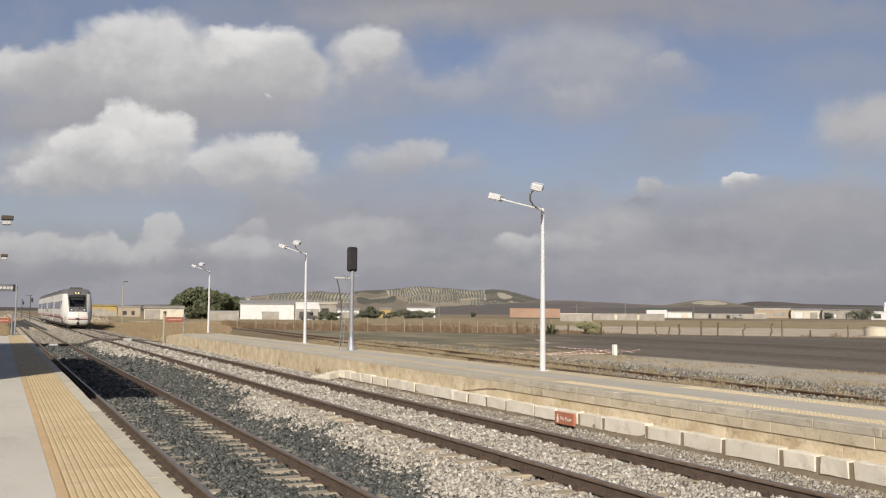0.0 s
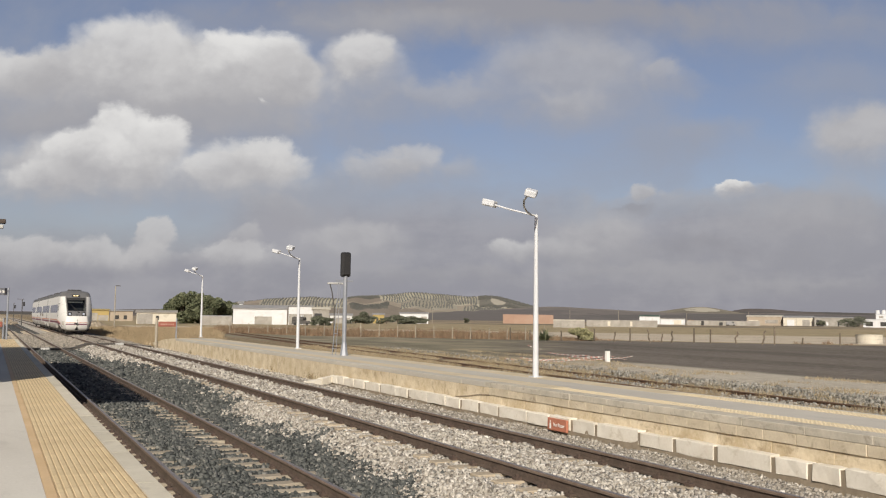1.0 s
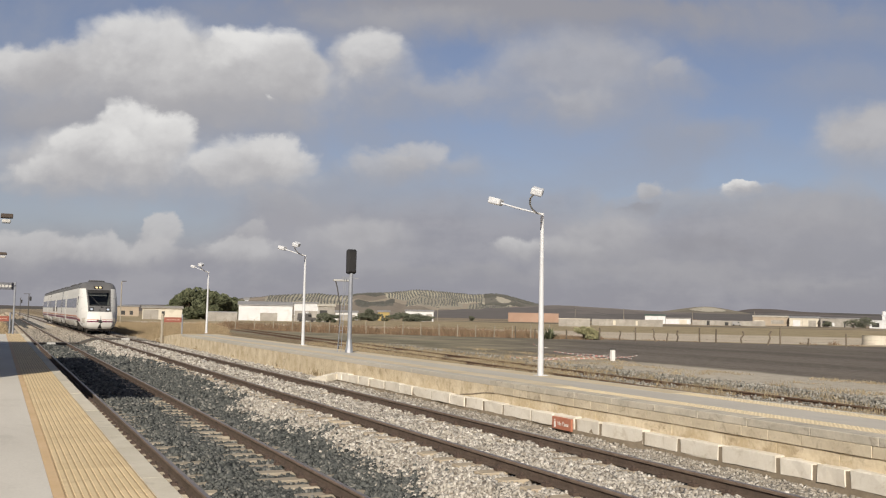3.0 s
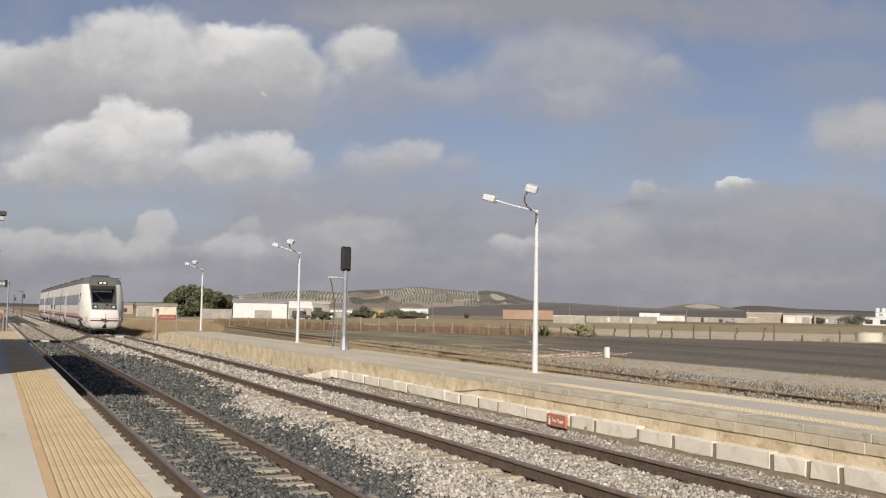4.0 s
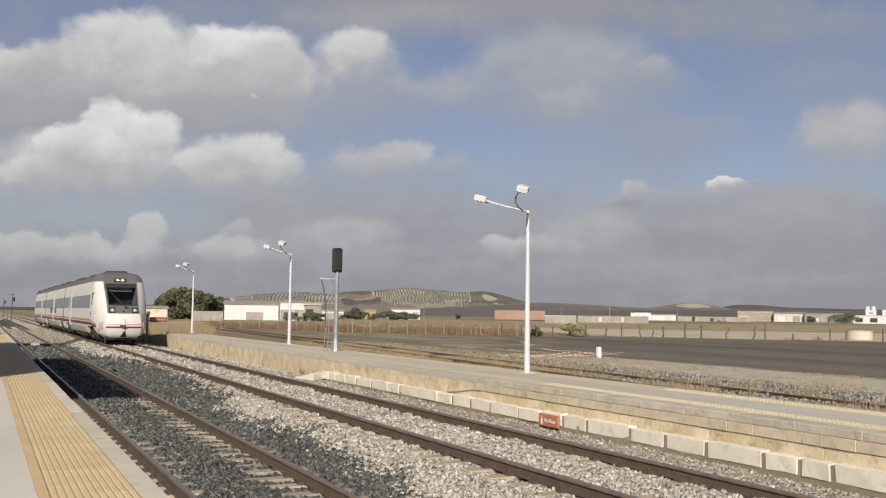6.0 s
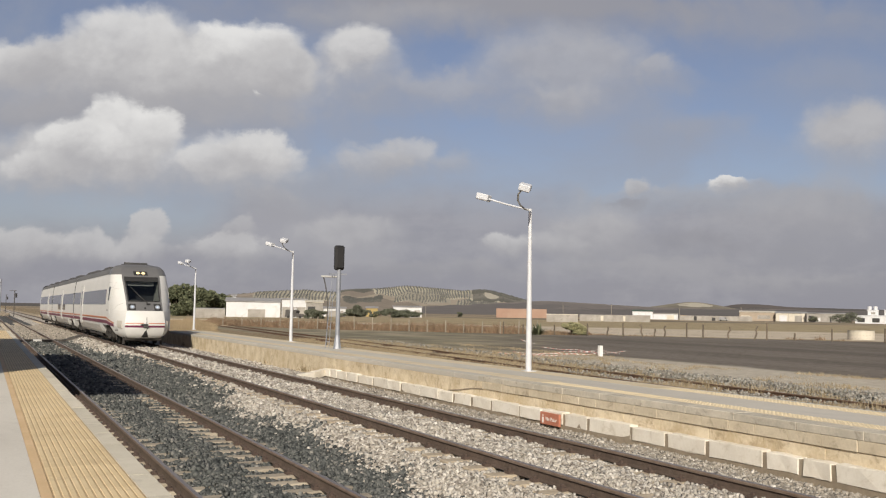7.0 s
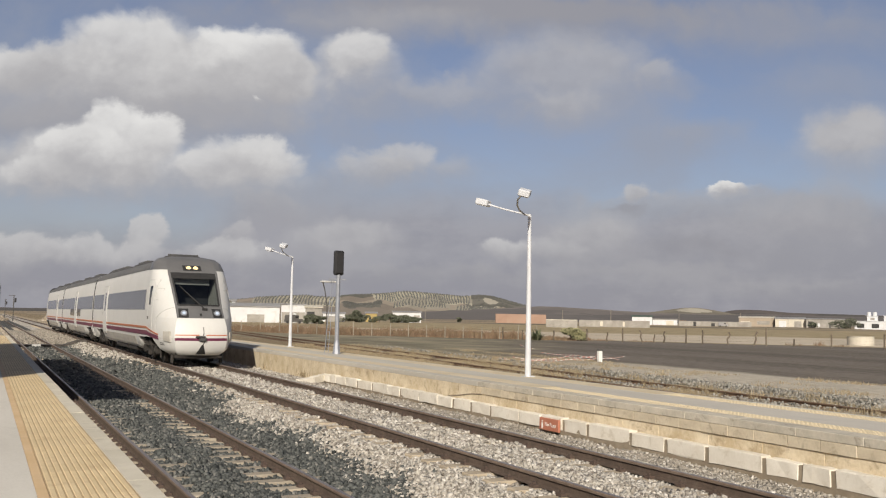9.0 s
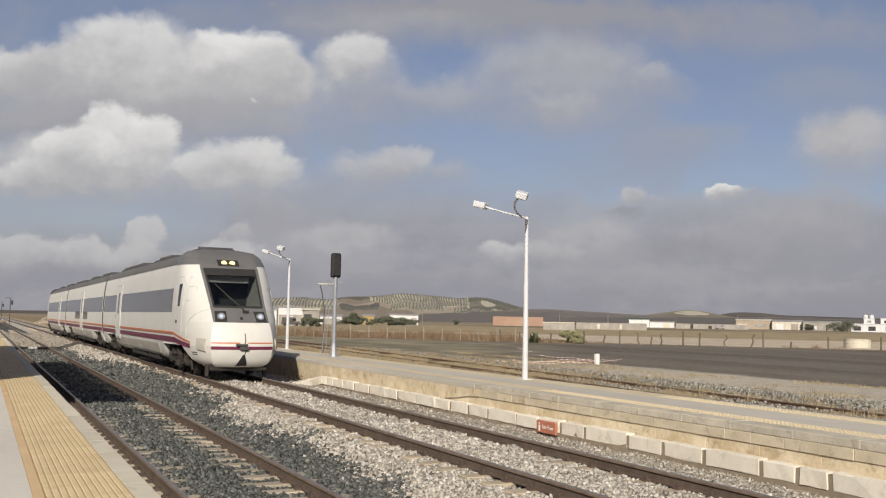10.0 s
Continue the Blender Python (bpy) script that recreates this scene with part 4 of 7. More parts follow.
def nose_shell(bm, zs, front, cheeks, flip=False, hole=False, ends=None):
    """Front and cheeks of the nose between heights; ends(z) is where the cheeks stop."""
    us = (0.0, 0.25, 0.5, 0.7, SCREEN_U, 1.0)
    rows = []
    for z in zs:
        c, y0 = corner_of(z), front_of(z)
        ye = ends(z) if ends else NECK
        half = [(c * u, front_y(z, c * u)) for u in us] if front else [(c, y0)]
        n_front = len(half) - 1
        if cheeks:
            for k in range(1, 13):
                y = y0 + max(0.02, ye - y0) * (k / 12) ** 1.4
                half.append((cheek_x(z, y), y))
        full = [(-x, y) for x, y in half[::-1]] + half[(1 if front else 0):]
        rows.append([bm.verts.new((x, TRAIN_L - y if flip else y, z)) for x, y in full])
    n = len(rows[0])
    mid = n // 2
    for j, (p, q) in enumerate(zip(rows, rows[1:])):
        for i in range(n - 1):
            if not front and i == mid - 1:
                continue
            k = min(abs(i - mid), abs(i + 1 - mid)) if front else 99
            zm = (zs[j] + zs[j + 1]) / 2
            if hole and front and k < 4 and SCREEN_Z[0] < zm < SCREEN_Z[1]:
                continue
            f = bm.faces.new((p[i], p[i + 1], q[i + 1], q[i]))
            f.smooth = True
    if front and cheeks:
        for p, q in zip(rows, rows[1:]):
            for i in (mid - 5, mid + 5):
                e = bm.edges.get((p[i], q[i]))
                if e:
                    e.smooth = False
    bmesh.ops.recalc_face_normals(bm, faces=bm.faces)
    return rows


def build_nose(car, flip=False):
    zs = [0.95, 1.03, 1.12, 1.2, 1.32, 1.45, 1.57, 1.68]
    up = [1.68, 1.85, 2.0, 2.16, 2.4, 2.75, 3.05, 3.34, 3.47]
    top = [3.47, 3.54, 3.62, 3.70, 3.77, 3.84, 3.90, 3.95, 3.99, 4.03]
    bm = bmesh.new()
    nose_shell(bm, zs, True, True, flip)
    part("nose_cover", bm, M["train_white"], car, "white bulging nose cover, scuffed and dented")
    for side in (-1, 1):
        bm = bmesh.new()
        nose_shell(bm, up, False, True, flip)
        bmesh.ops.delete(bm, geom=[v for v in bm.verts if v.co.x * side < 0], context="VERTS")
        part("cheek", bm, M["train_white"], car, "white rounded cheek beside the windscreen")
    bm = bmesh.new()
    nose_shell(bm, up, True, False, flip, hole=not flip)
    part("front_mask", bm, M["train_grey"], car, "grey painted front round the windscreen")
    bm = bmesh.new()
    rows = nose_shell(bm, top, True, True, flip)
    bm.faces.new(rows[-1])
    part("brow", bm, M["train_grey"], car, "grey brow over the windscreen")
    bm = bmesh.new()
    low = [0.36, 0.39, 0.45, 0.55, 0.65, 0.75, 0.85, 0.945]
    rows = nose_shell(bm, low, True, True, flip, ends=lambda z: 1.25 + (z - 0.4) * 1.55)
    bm.faces.new(rows[0])
    part("chin", bm, M["train_white"], car, "white chin skirt with grime along its lower edge")
    bm = bmesh.new()
    for a, b, h in ((0.5, 1.15, 0.42), (1.15, 3.6, 0.78)):
        y0, y1 = (TRAIN_L - b, TRAIN_L - a) if flip else (a, b)
        box(bm, -0.85, 0.85, y0, y1, h, 0.94)
    part("underframe", bm, M["bogie"], car, "dark underframe behind the chin")


def build_bogie(parent, y):
    bm = bmesh.new()
    for s in (-1, 1):
        box(bm, s * 1.02 - 0.09, s * 1.02 + 0.09, y - 1.45, y + 1.45, 0.50, 0.72, 0.03)
        box(bm, s * 1.04 - 0.12, s * 1.04 + 0.12, y - 0.45, y + 0.45, 0.28, 0.58, 0.04)
        for dy in (-1.25, 1.25):
            box(bm, s * 1.12 - 0.10, s * 1.12 + 0.10, y + dy - 0.2, y + dy + 0.2, 0.30, 0.62, 0.05)
            tube(bm, (s * 1.20, y + dy, 0.46), (s * 1.25, y + dy, 0.46), 0.12, 0.10, 12)
            for e in (-0.24, 0.24):
                for k in range(5):
                    z = 0.58 + 0.065 * k
                    tube(bm, (s * 1.12, y + dy + e, z), (s * 1.12, y + dy + e, z + 0.035), 0.085, 0.085, 10)
        tube(bm, (s * 1.14, y - 0.42, 0.62), (s * 1.14, y - 0.42, 0.92), 0.16, 0.16, 12)
        tube(bm, (s * 1.14, y + 0.42, 0.62), (s * 1.14, y + 0.42, 0.92), 0.16, 0.16, 12)
        tube(bm, (s * 1.22, y - 0.85, 0.50), (s * 1.22, y + 0.1, 0.82), 0.045, 0.045, 8)
        tube(bm, (s * 1.18, y + 0.15, 0.40), (s * 1.18, y + 0.95, 0.40), 0.03, 0.03, 8)
        box(bm, s * 1.18 - 0.07, s * 1.18 + 0.07, y - 0.16, y + 0.20, 0.24, 0.44, 0.03)
        tube(bm, (s * 1.05, y - 1.62, 0.20), (s * 1.05, y - 1.45, 0.62), 0.03, 0.03, 8)
    box(bm, -0.95, 0.95, y - 0.3, y + 0.3, 0.5, 0.78)
    bogie = part("bogie", bm, M["bogie"], parent, "dirty dark steel bogie")
    bm = bmesh.new()
    box(bm, -0.72, 0.72, y - 1.75, y + 1.75, 0.86, 0.935)
    part("bogie_bay", bm, M["bogie"], bogie, "dark ceiling of the bogie bay")
    for dy in (-1.25, 1.25):
        for s in (-1, 1):
            bm = bmesh.new()
            tube(bm, (0.0, 0, 0), (s * 0.10, 0, 0), 0.43, 0.43, 24)
            tube(bm, (s * -0.04, 0, 0), (0.0, 0, 0), 0.46, 0.46, 24)
            tube(bm, (s * 0.10, 0, 0), (s * 0.16, 0, 0), 0.12, 0.10, 12)
            for k in range(6):
                a = math.pi * k / 3
                tube(bm, (s * 0.10, 0.28 * math.cos(a), 0.28 * math.sin(a)), (s * 0.115, 0.28 * math.cos(a), 0.28 * math.sin(a)), 0.03, None, 6)
            wheel = part("wheel", bm, M["bogie"], bogie, "grimy steel wheel")
            wheel.location = (s * 0.80, y + dy, 0.46)
            WHEELS.append(wheel)


WHEELS = []


def roof_pod(bm, y0, y1, half, h):
    """A low roof housing with sloping ends and sides and raised ribs across it."""
    rows = []
    for y, k in ((y0, 0.0), (y0 + 0.55, 1.0), (y1 - 0.55, 1.0), (y1, 0.0)):
        z = 3.87 + (h - 3.87) * k
        rows.append([bm.verts.new(p) for p in ((-half - 0.10, y, 3.75), (-half, y, min(z, h - 0.05)), (-half + 0.28, y, z), (half - 0.28, y, z), (half, y, min(z, h - 0.05)), (half + 0.10, y, 3.75))])
    for a, b in zip(rows, rows[1:]):
        for i in range(5):
            bm.faces.new((a[i], a[i + 1], b[i + 1], b[i]))
    bm.faces.new(rows[0][::-1])
    bm.faces.new(rows[-1])
    bmesh.ops.recalc_face_normals(bm, faces=bm.faces)
    n = int((y1 - y0 - 1.2) / 0.55)
    for k in range(n):
        y = y0 + 0.7 + 0.55 * k
        box(bm, -half + 0.02, half - 0.02, y, y + 0.07, h - 0.06, h + 0.02)


def build_train():
    train = tagged(new("train"), "white three-car diesel train with orange and purple stripes", "train")
    L = TRAIN_L
    head_ys = [3.6, 3.75, 4.5, 5.25, 5.59, 6.2, 9, 13, 17.36, 17.7, 19.2, 20.7, 21.04, 21.6, 22.09]
    mid_ys = [22.51, 23.0, 23.26, 23.6, 25.1, 26.6, 26.94, 30, 33, 36, 39.76, 40.1, 41.6, 43.1, 43.44, 44.0, 44.39]
    cars = []
    for ys, at in ((head_ys, HEAD), (mid_ys, MID), ([L - y for y in head_ys][::-1], TAIL)):
        bm = bmesh.new()
        hull(bm, ys, at)
        car = part("car_body", bm, M["train_white"], train, "white painted steel car body")
        for poly in car.data.polygons:
            poly.use_smooth = len(poly.vertices) == 4
        cars.append(car)
    build_nose(cars[0])
    build_nose(cars[2], True)
    # grey roof skin, roof pods and bellows
    for car, ys, at, pods in ((cars[0], (3.62, 8, 13, 18, 22.08), HEAD, ((3.5, 5.6, 0.60, 4.15), (6.2, 10.6, 1.0, 4.00), (12.2, 19.6, 1.02, 4.00))),
                              (cars[1], (22.52, 28, 33, 38, 44.38), MID, ((22.9, 28.2, 1.02, 4.01), (29.4, 34.0, 1.02, 4.01), (36.2, 43.6, 1.02, 4.0))),
                              (cars[2], (44.82, 50, 55, 60, L - 3.62), TAIL, ((45.4, 51.0, 1.02, 4.01), (54, 58, 1.02, 4.01)))):
        part("roof", solid_patch(skin_patch, ys, at, 0.907, 0.014), M["train_roof"], car, "dull grey roof", smooth=True)
        for a, b, half, h in pods:
            bm = bmesh.new()
            roof_pod(bm, a, b, half, h)
            part("roof_pod", bm, M["train_pod"], car, "dark grey roof equipment housing")
    for y in (22.3, 44.6):
        bm = bmesh.new()
        hull(bm, [y - 0.209, y - 0.16, y - 0.11, y - 0.05, y, y + 0.05, y + 0.11, y + 0.16, y + 0.209], lambda v: (1.475 if round((v - y) * 100) in (-16, -5, 5, 16) else 1.43, 3.91, 0.5, 0.5))
        part("bellows", bm, M["rubber"], train, "black rubber bellows between the cars")
    # sides: glass bands, doors, stripes, skirts
    for side in (-1, 1):
        for car, at, bands, low, doors in (
                (cars[0], HEAD, ((3.62, 15.6), (17.25, 21.9)), (), (16.42,)),
                (cars[1], MID, ((22.75, 32.25), (33.95, 44.2)), ((29.7, 32.25), (33.95, 37.1)), (33.1,)),
                (cars[2], TAIL, ((45.0, 49.6), (51.2, 63.2)), (), (50.4,))):
            for a, b in bands:
                part("window_band", solid_patch(side_patch, a, b, 1.97, 2.735, at, side, 0.008, max(2, int((b - a) / 1.5)), 4), M["side_glass"], car, "dark tinted window band")
            for a, b in low:
                part("low_window", solid_patch(side_patch, a, b, 1.54, 1.99, at, side, 0.010, 3, 3), M["side_glass"], car, "dark tinted low window")
            for y in doors:
                door = part("door", solid_patch(side_patch, y - 0.66, y + 0.66, 0.88, 3.10, at, side, 0.026, 1, 8), M["train_white"], train, "white sliding door")
                part("pane", solid_patch(side_patch, y - 0.30, y + 0.22, 1.90, 2.80, at, side, 0.030, 1, 5), M["side_glass"], door, "dark door glass")
                for e in (-0.68, 0.68):
                    part("door_seal", solid_patch(side_patch, y + e - 0.022, y + e + 0.022, 0.88, 3.13, at, side, 0.030, 1, 8), M["lamp_grey"], door, "grey door seal")
                part("door_seal", solid_patch(side_patch, y - 0.70, y + 0.70, 3.10, 3.14, at, side, 0.030, 1, 1), M["lamp_grey"], door, "grey door seal")
                part("sill_step", solid_patch(side_patch, y - 0.60, y + 0.60, 0.80, 0.87, at, side, 0.05, 1, 1), M["train_skirt"], door, "grey step below the door")
                part("door_button", solid_patch(side_patch, y + 0.80, y + 0.90, 1.72, 1.84, at, side, 0.018, 1, 1), M["dark_metal"], door, "small dark door button")
        runs = ((cars[0], HEAD, 3.2, 22.08), (cars[1], MID, 22.52, 44.38), (cars[2], TAIL, 44.82, L - 3.7))
        for car, at, a, b in runs:
            part("stripe", solid_patch(side_patch, a, b, 1.265, 1.345, at, side, 0.019, 14, 1), M["train_orange"], car, "orange painted stripe")
            part("stripe", solid_patch(side_patch, a, b, 1.02, 1.185, at, side, 0.019, 14, 1), M["train_purple"], car, "purple painted stripe")
        # stripes step down towards the nose
        for z0, z1, m, d in ((1.265, 1.345, "train_orange", 0.22), (1.02, 1.185, "train_purple", 0.13)):
            part("stripe", solid_patch(side_patch, 1.35, 3.2, z0, z1, HEAD, side, 0.012, 8, 1, slope=(d, d + 0.03)), M[m], cars[0])
        for car, at, spans in ((cars[0], HEAD, ((6.1, 10.4), (10.45, 17.0))), (cars[1], MID, ((27.3, 33.3), (33.35, 39.4))), (cars[2], TAIL, ((49.9, 56.0), (56.05, 60.4)))):
            for a, b in spans:
                part("skirt_panel", solid_patch(side_patch, a, b, 0.42, 0.90, at, side, 0.014, 3, 3), M["train_skirt"], car, "light grey skirt panel with grime")
        # cab door and its narrow window
        cab = part("cab_door", solid_patch(side_patch, 2.16, 2.92, 1.22, 3.06, HEAD, side, 0.008, 3, 8), M["train_white"], train, "white cab door")
        part("pane", solid_patch(side_patch, 2.42, 2.68, 2.15, 2.85, HEAD, side, 0.016, 1, 4), M["glass_dark"], cab, "narrow dark cab window")
        for y in (2.13, 2.92):
            part("door_seal", solid_patch(side_patch, y, y + 0.018, 1.22, 3.08, HEAD, side, 0.011, 1, 8), M["lamp_grey"], cab, "grey door gap")
        part("door_seal", solid_patch(side_patch, 2.13, 2.94, 3.06, 3.085, HEAD, side, 0.011, 2, 1), M["lamp_grey"], cab, "grey door gap")
        part("door_handle", solid_patch(side_patch, 2.72, 2.86, 1.62, 1.72, HEAD, side, 0.03, 1, 1), M["dark_metal"], cab, "dark recessed handle")
        # thin joints round the nose cover, a side hatch and the folding corner step
        bm = bmesh.new()
        seam_line(bm, [(0.88, 2.06), (1.05, 2.00), (1.25, 1.90), (1.45, 1.76), (1.58, 1.62), (1.64, 1.45), (1.64, 1.22)], side)
        seam_line(bm, [(0.42, 0.95), (0.8, 0.95), (1.3, 0.95), (1.7, 0.96), (2.05, 0.97)], side)
        part("seam", bm, M["lamp_grey"], cars[0], "thin grey panel joint")
        bm = bmesh.new()
        seam_line(bm, [(1.72, 2.74), (2.0, 2.76), (2.04, 2.68), (2.0, 2.45), (1.92, 2.34), (1.80, 2.34), (1.72, 2.74)], side, 0.010, 0.006)
        part("hatch", bm, M["lamp_grey"], cars[0], "outline of a small side hatch")
        part("corner_step", solid_patch(side_patch, 0.46, 0.86, 0.88, 1.20, HEAD, side, 0.045, 4, 4, slope=(0.06, 0.0)), M["train_skirt"], cars[0], "grey flap at the corner of the nose")
        for z in (0.70, 0.76):
            part("foothold", solid_patch(side_patch, 0.95, 1.30, z, z + 0.03, HEAD, side, 0.006, 1, 1), M["dark_metal"], cars[0], "row of small dark holes")
    # the front: windscreen with the cab behind it
    front = cars[0]
    wide = lambda z: corner_of(z) * SCREEN_U
    part("windscreen", solid_patch(front_patch, 2.16, 3.34, lambda z: -wide(z), lambda z: wide(z), 0.004, 10, 10), M["screen"], front, "tinted raked windscreen")
    bm = bmesh.new()
    for s in (-1, 1):
        front_patch(bm, 2.13, 3.37, lambda z: s * wide(z) - 0.028, lambda z: s * wide(z) + 0.028, 0.016, 10, 1)
    front_patch(bm, 2.12, 2.18, lambda z: -wide(z), lambda z: wide(z), 0.016, 1, 10)
    front_patch(bm, 3.14, 3.37, lambda z: -wide(z), lambda z: wide(z), 0.014, 3, 10)
    bmesh.ops.recalc_face_normals(bm, faces=bm.faces)
    part("rubber_frame", bm, M["rubber"], front, "black windscreen rubber and top band")
    bm = bmesh.new()
    box(bm, -0.74, 0.74, 1.05, 2.3, 2.06, 2.12)
    box(bm, -0.55, 0.30, 1.30, 1.75, 2.12, 2.24, 0.04)
    box(bm, -0.80, 0.80, 2.9, 2.95, 2.06, 3.5)
    box(bm, -0.80, 0.80, 2.36, 2.95, 3.36, 3.40)
    part("cab_interior", bm, M["cab_dark"], front, "dark driving cab with its desk")
    bm = bmesh.new()
    for s in (-1, 1):
        thick_grid(bm, [[(s * (wide(z) + 0.02), front_of(z) + 0.05 + (2.9 - front_of(z)) * k / 3, z) for k in range(4)] for z in (2.05, 2.4, 2.75, 3.05, 3.35)], (s * 0.03, 0, 0))
    part("cab_lining", bm, M["cab_pale"], front, "pale lining of the cab wall")
    bm = bmesh.new()
    box(bm, -0.70, 0.62, 2.16, 2.18, 2.92, 3.14)
    part("sun_blind", bm, M["lamp_grey"], front, "grey strip behind the top of the windscreen")
    part("marker_box", solid_patch(front_patch, 3.45, 3.66, lambda z: -0.34, lambda z: 0.34, 0.016, 2, 4), M["rubber"], front, "black marker lamp box")
    for x in (-0.13, 0.13):
        bm = bmesh.new()
        c = Vector((x, front_y(3.55, x) - 0.012, 3.55))
        tube(bm, c, c + Vector((0, -0.02, 0.014)), 0.095, 0.08, 18)
        part("marker_lamp", bm, M["toplamp"], front, "lit warm marker lamp")
    for s in (-1, 1):
        part("lamp_housing", solid_patch(front_patch, 1.70, 2.02, lambda z: s * 0.61 - 0.17 - s * (z - 1.7) * 0.08, lambda z: s * 0.61 + 0.17 - s * (z - 1.7) * 0.08, 0.014, 3, 4), M["rubber"], front, "black headlamp housing")
        c = Vector((s * 0.59, front_y(1.85, 0.59) - 0.012, 1.85))
        bm = bmesh.new()
        tube(bm, c, c + Vector((0, -0.035, 0.02)), 0.118, 0.110, 20)
        rim = part("lamp_rim", bm, M["chrome"], front, "bright chrome headlamp rim")
        bm = bmesh.new()
        tube(bm, c + Vector((0, -0.034, 0.019)), c + Vector((0, -0.05, 0.03)), 0.062, 0.05, 20)
        part("headlamp", bm, M["headlamp"], rim, "lit white headlamp")
    bm = bmesh.new()
    at = lambda x, z, o: (x, front_y(z, x) - o, z)
    bent(bm, [at(0.16, 1.98, 0.03), at(0.10, 2.10, 0.05), at(-0.14, 2.35, 0.05), at(-0.42, 2.66, 0.045)], 0.022, 6)
    bent(bm, [at(-0.18, 2.36, 0.035), at(-0.40, 2.64, 0.03), at(-0.58, 2.86, 0.03)], 0.016, 6)
    box(bm, 0.08, 0.26, front_y(2.0, 0.1) - 0.07, front_y(2.0, 0.1) + 0.02, 1.96, 2.05, 0.01)
    part("wiper", bm, M["rubber"], front, "black windscreen wiper")
    part("badge", solid_patch(front_patch, 1.76, 1.85, lambda z: -0.04, lambda z: 0.04, 0.012, 1, 1), M["rubber"], front, "small dark badge")
    for y0, y1 in ((7.2, 9.6), (10.2, 13.6), (28.5, 32.0), (33.0, 37.5), (51, 55), (56, 60)):
        bm = bmesh.new()
        box(bm, -1.2, 1.2, y0, y1, 0.28, 0.45, 0.03)
        part("underfloor_box", bm, M["bogie"], train, "dirty equipment box under the floor")
    # stripes, coupler and its split pocket in the nose cover
    for z0, z1, m in ((1.065, 1.10, "train_orange"), (0.885, 0.98, "train_purple")):
        for a, b in ((-0.92, -0.10), (0.14, 0.92)):
            part("stripe", solid_patch(front_patch, z0, z1, lambda z: a, lambda z: b, 0.006, 1, 8), M[m], front)
    part("coupler_pocket", solid_patch(front_patch, 0.40, 0.74, lambda z: 0.02 - 0.19 * (0.76 - z) / 0.36, lambda z: 0.05 + 0.13 * (0.76 - z) / 0.36, 0.010, 4, 2), M["rubber"], front, "dark coupler pocket")
    bm = bmesh.new()
    bent(bm, [at(0.04, 0.72, 0.0), at(0.10, 0.88, 0.0), at(0.03, 1.0, 0.0), at(0.06, 1.15, 0.0), at(0.05, 1.36, 0.0)], 0.016, 6)
    part("cover_joint", bm, M["dark_metal"], front, "dark split in the nose cover")
    bm = bmesh.new()
    tube(bm, (0.02, 0.25, 0.98), (0.0, 0.02, 0.98), 0.06, 0.075, 12)
    box(bm, -0.24, 0.12, 0.0, 0.10, 0.98, 1.06, 0.03)
    box(bm, -0.12, 0.16, 0.02, 0.10, 0.86, 0.96, 0.03)
    part("coupler", bm, M["train_pod"], front, "grimy steel coupler")
    bm = bmesh.new()
    box(bm, -0.85, 0.85, 0.55, 0.75, 0.24, 0.40, 0.04)
    for s in (-1, 1):
        box(bm, s * 0.87 - 0.05, s * 0.87 + 0.05, 0.85, 1.0, 0.06, 0.45, 0.02)
    part("plough", bm, M["bogie"], front, "dark track guard under the nose")
    for y in (3.75, 19.2, 25.1, 41.6, L - 19.2, L - 3.75):
        build_bogie(train, y)
    return train


# ---- things of the station ----
def build_lamp_post():
    post = tagged(new("lamp_post"), "white painted twin-arm platform lamp post", "lamp post", group="lamp posts of the far platform")
    bm = bmesh.new()
    tube(bm, (0, 0, 0), (0, 0, 4.03), 0.075, 0.043, 14)
    box(bm, -0.13, 0.13, -0.13, 0.13, 0, 0.02)
    part("pole", bm, M["lamp_white"], post, "white tapered steel pole", smooth=False)
    for s in (-1, 1):
        d = Vector((-0.63, s * 0.777, 0))
        side = Vector((0.85, -0.52, 0))
        if s > 0:
            way = ((0, 0, 4.0), (0.1, 0, 4.03), (0.3, 0, 4.08), (0.6, 0, 4.16), (0.9, 0, 4.25), (1.14, 0, 4.33))
        else:
            way = ((0, 0, 4.0), (0.06, -0.12, 4.02), (0.25, -0.21, 4.09), (0.5, -0.24, 4.19), (0.8, -0.19, 4.30), (1.0, -0.08, 4.37))
        pts = [Vector((0, 0, h)) + d * r + side * q for r, q, h in way]
        # The second arm is grey instead of white: its shade is in the colour.
        arm = part("arm", one(bent, pts, 0.022, 8), M["lamp_white"] if s > 0 else M["lamp_grey"], post, "thin curved bracket arm")
        bm = bmesh.new()
        box(bm, -0.165, 0.165, -0.14, 0.14, -0.075, 0.085, 0.02)
        head = part("floodlight", bm, M["lamp_white"], post, "white box floodlight")
        head.matrix_basis = Matrix.Translation(Vector((0, 0, 4.37 if s > 0 else 4.42)) + d * (1.26 if s > 0 else 1.12) + side * (0.0 if s > 0 else 0.02)) @ Matrix.Rotation(math.atan2(d.y, d.x), 4, "Z") @ Matrix.Rotation(radians(-14 if s > 0 else 16), 4, "Y") @ Matrix.Rotation(radians(0 if s > 0 else -16), 4, "X")
        bm = bmesh.new()
        box(bm, -0.14, 0.14, -0.115, 0.115, -0.081, -0.072)
        part("lens", bm, M["lens"], head, "frosted lamp glass")
    return post


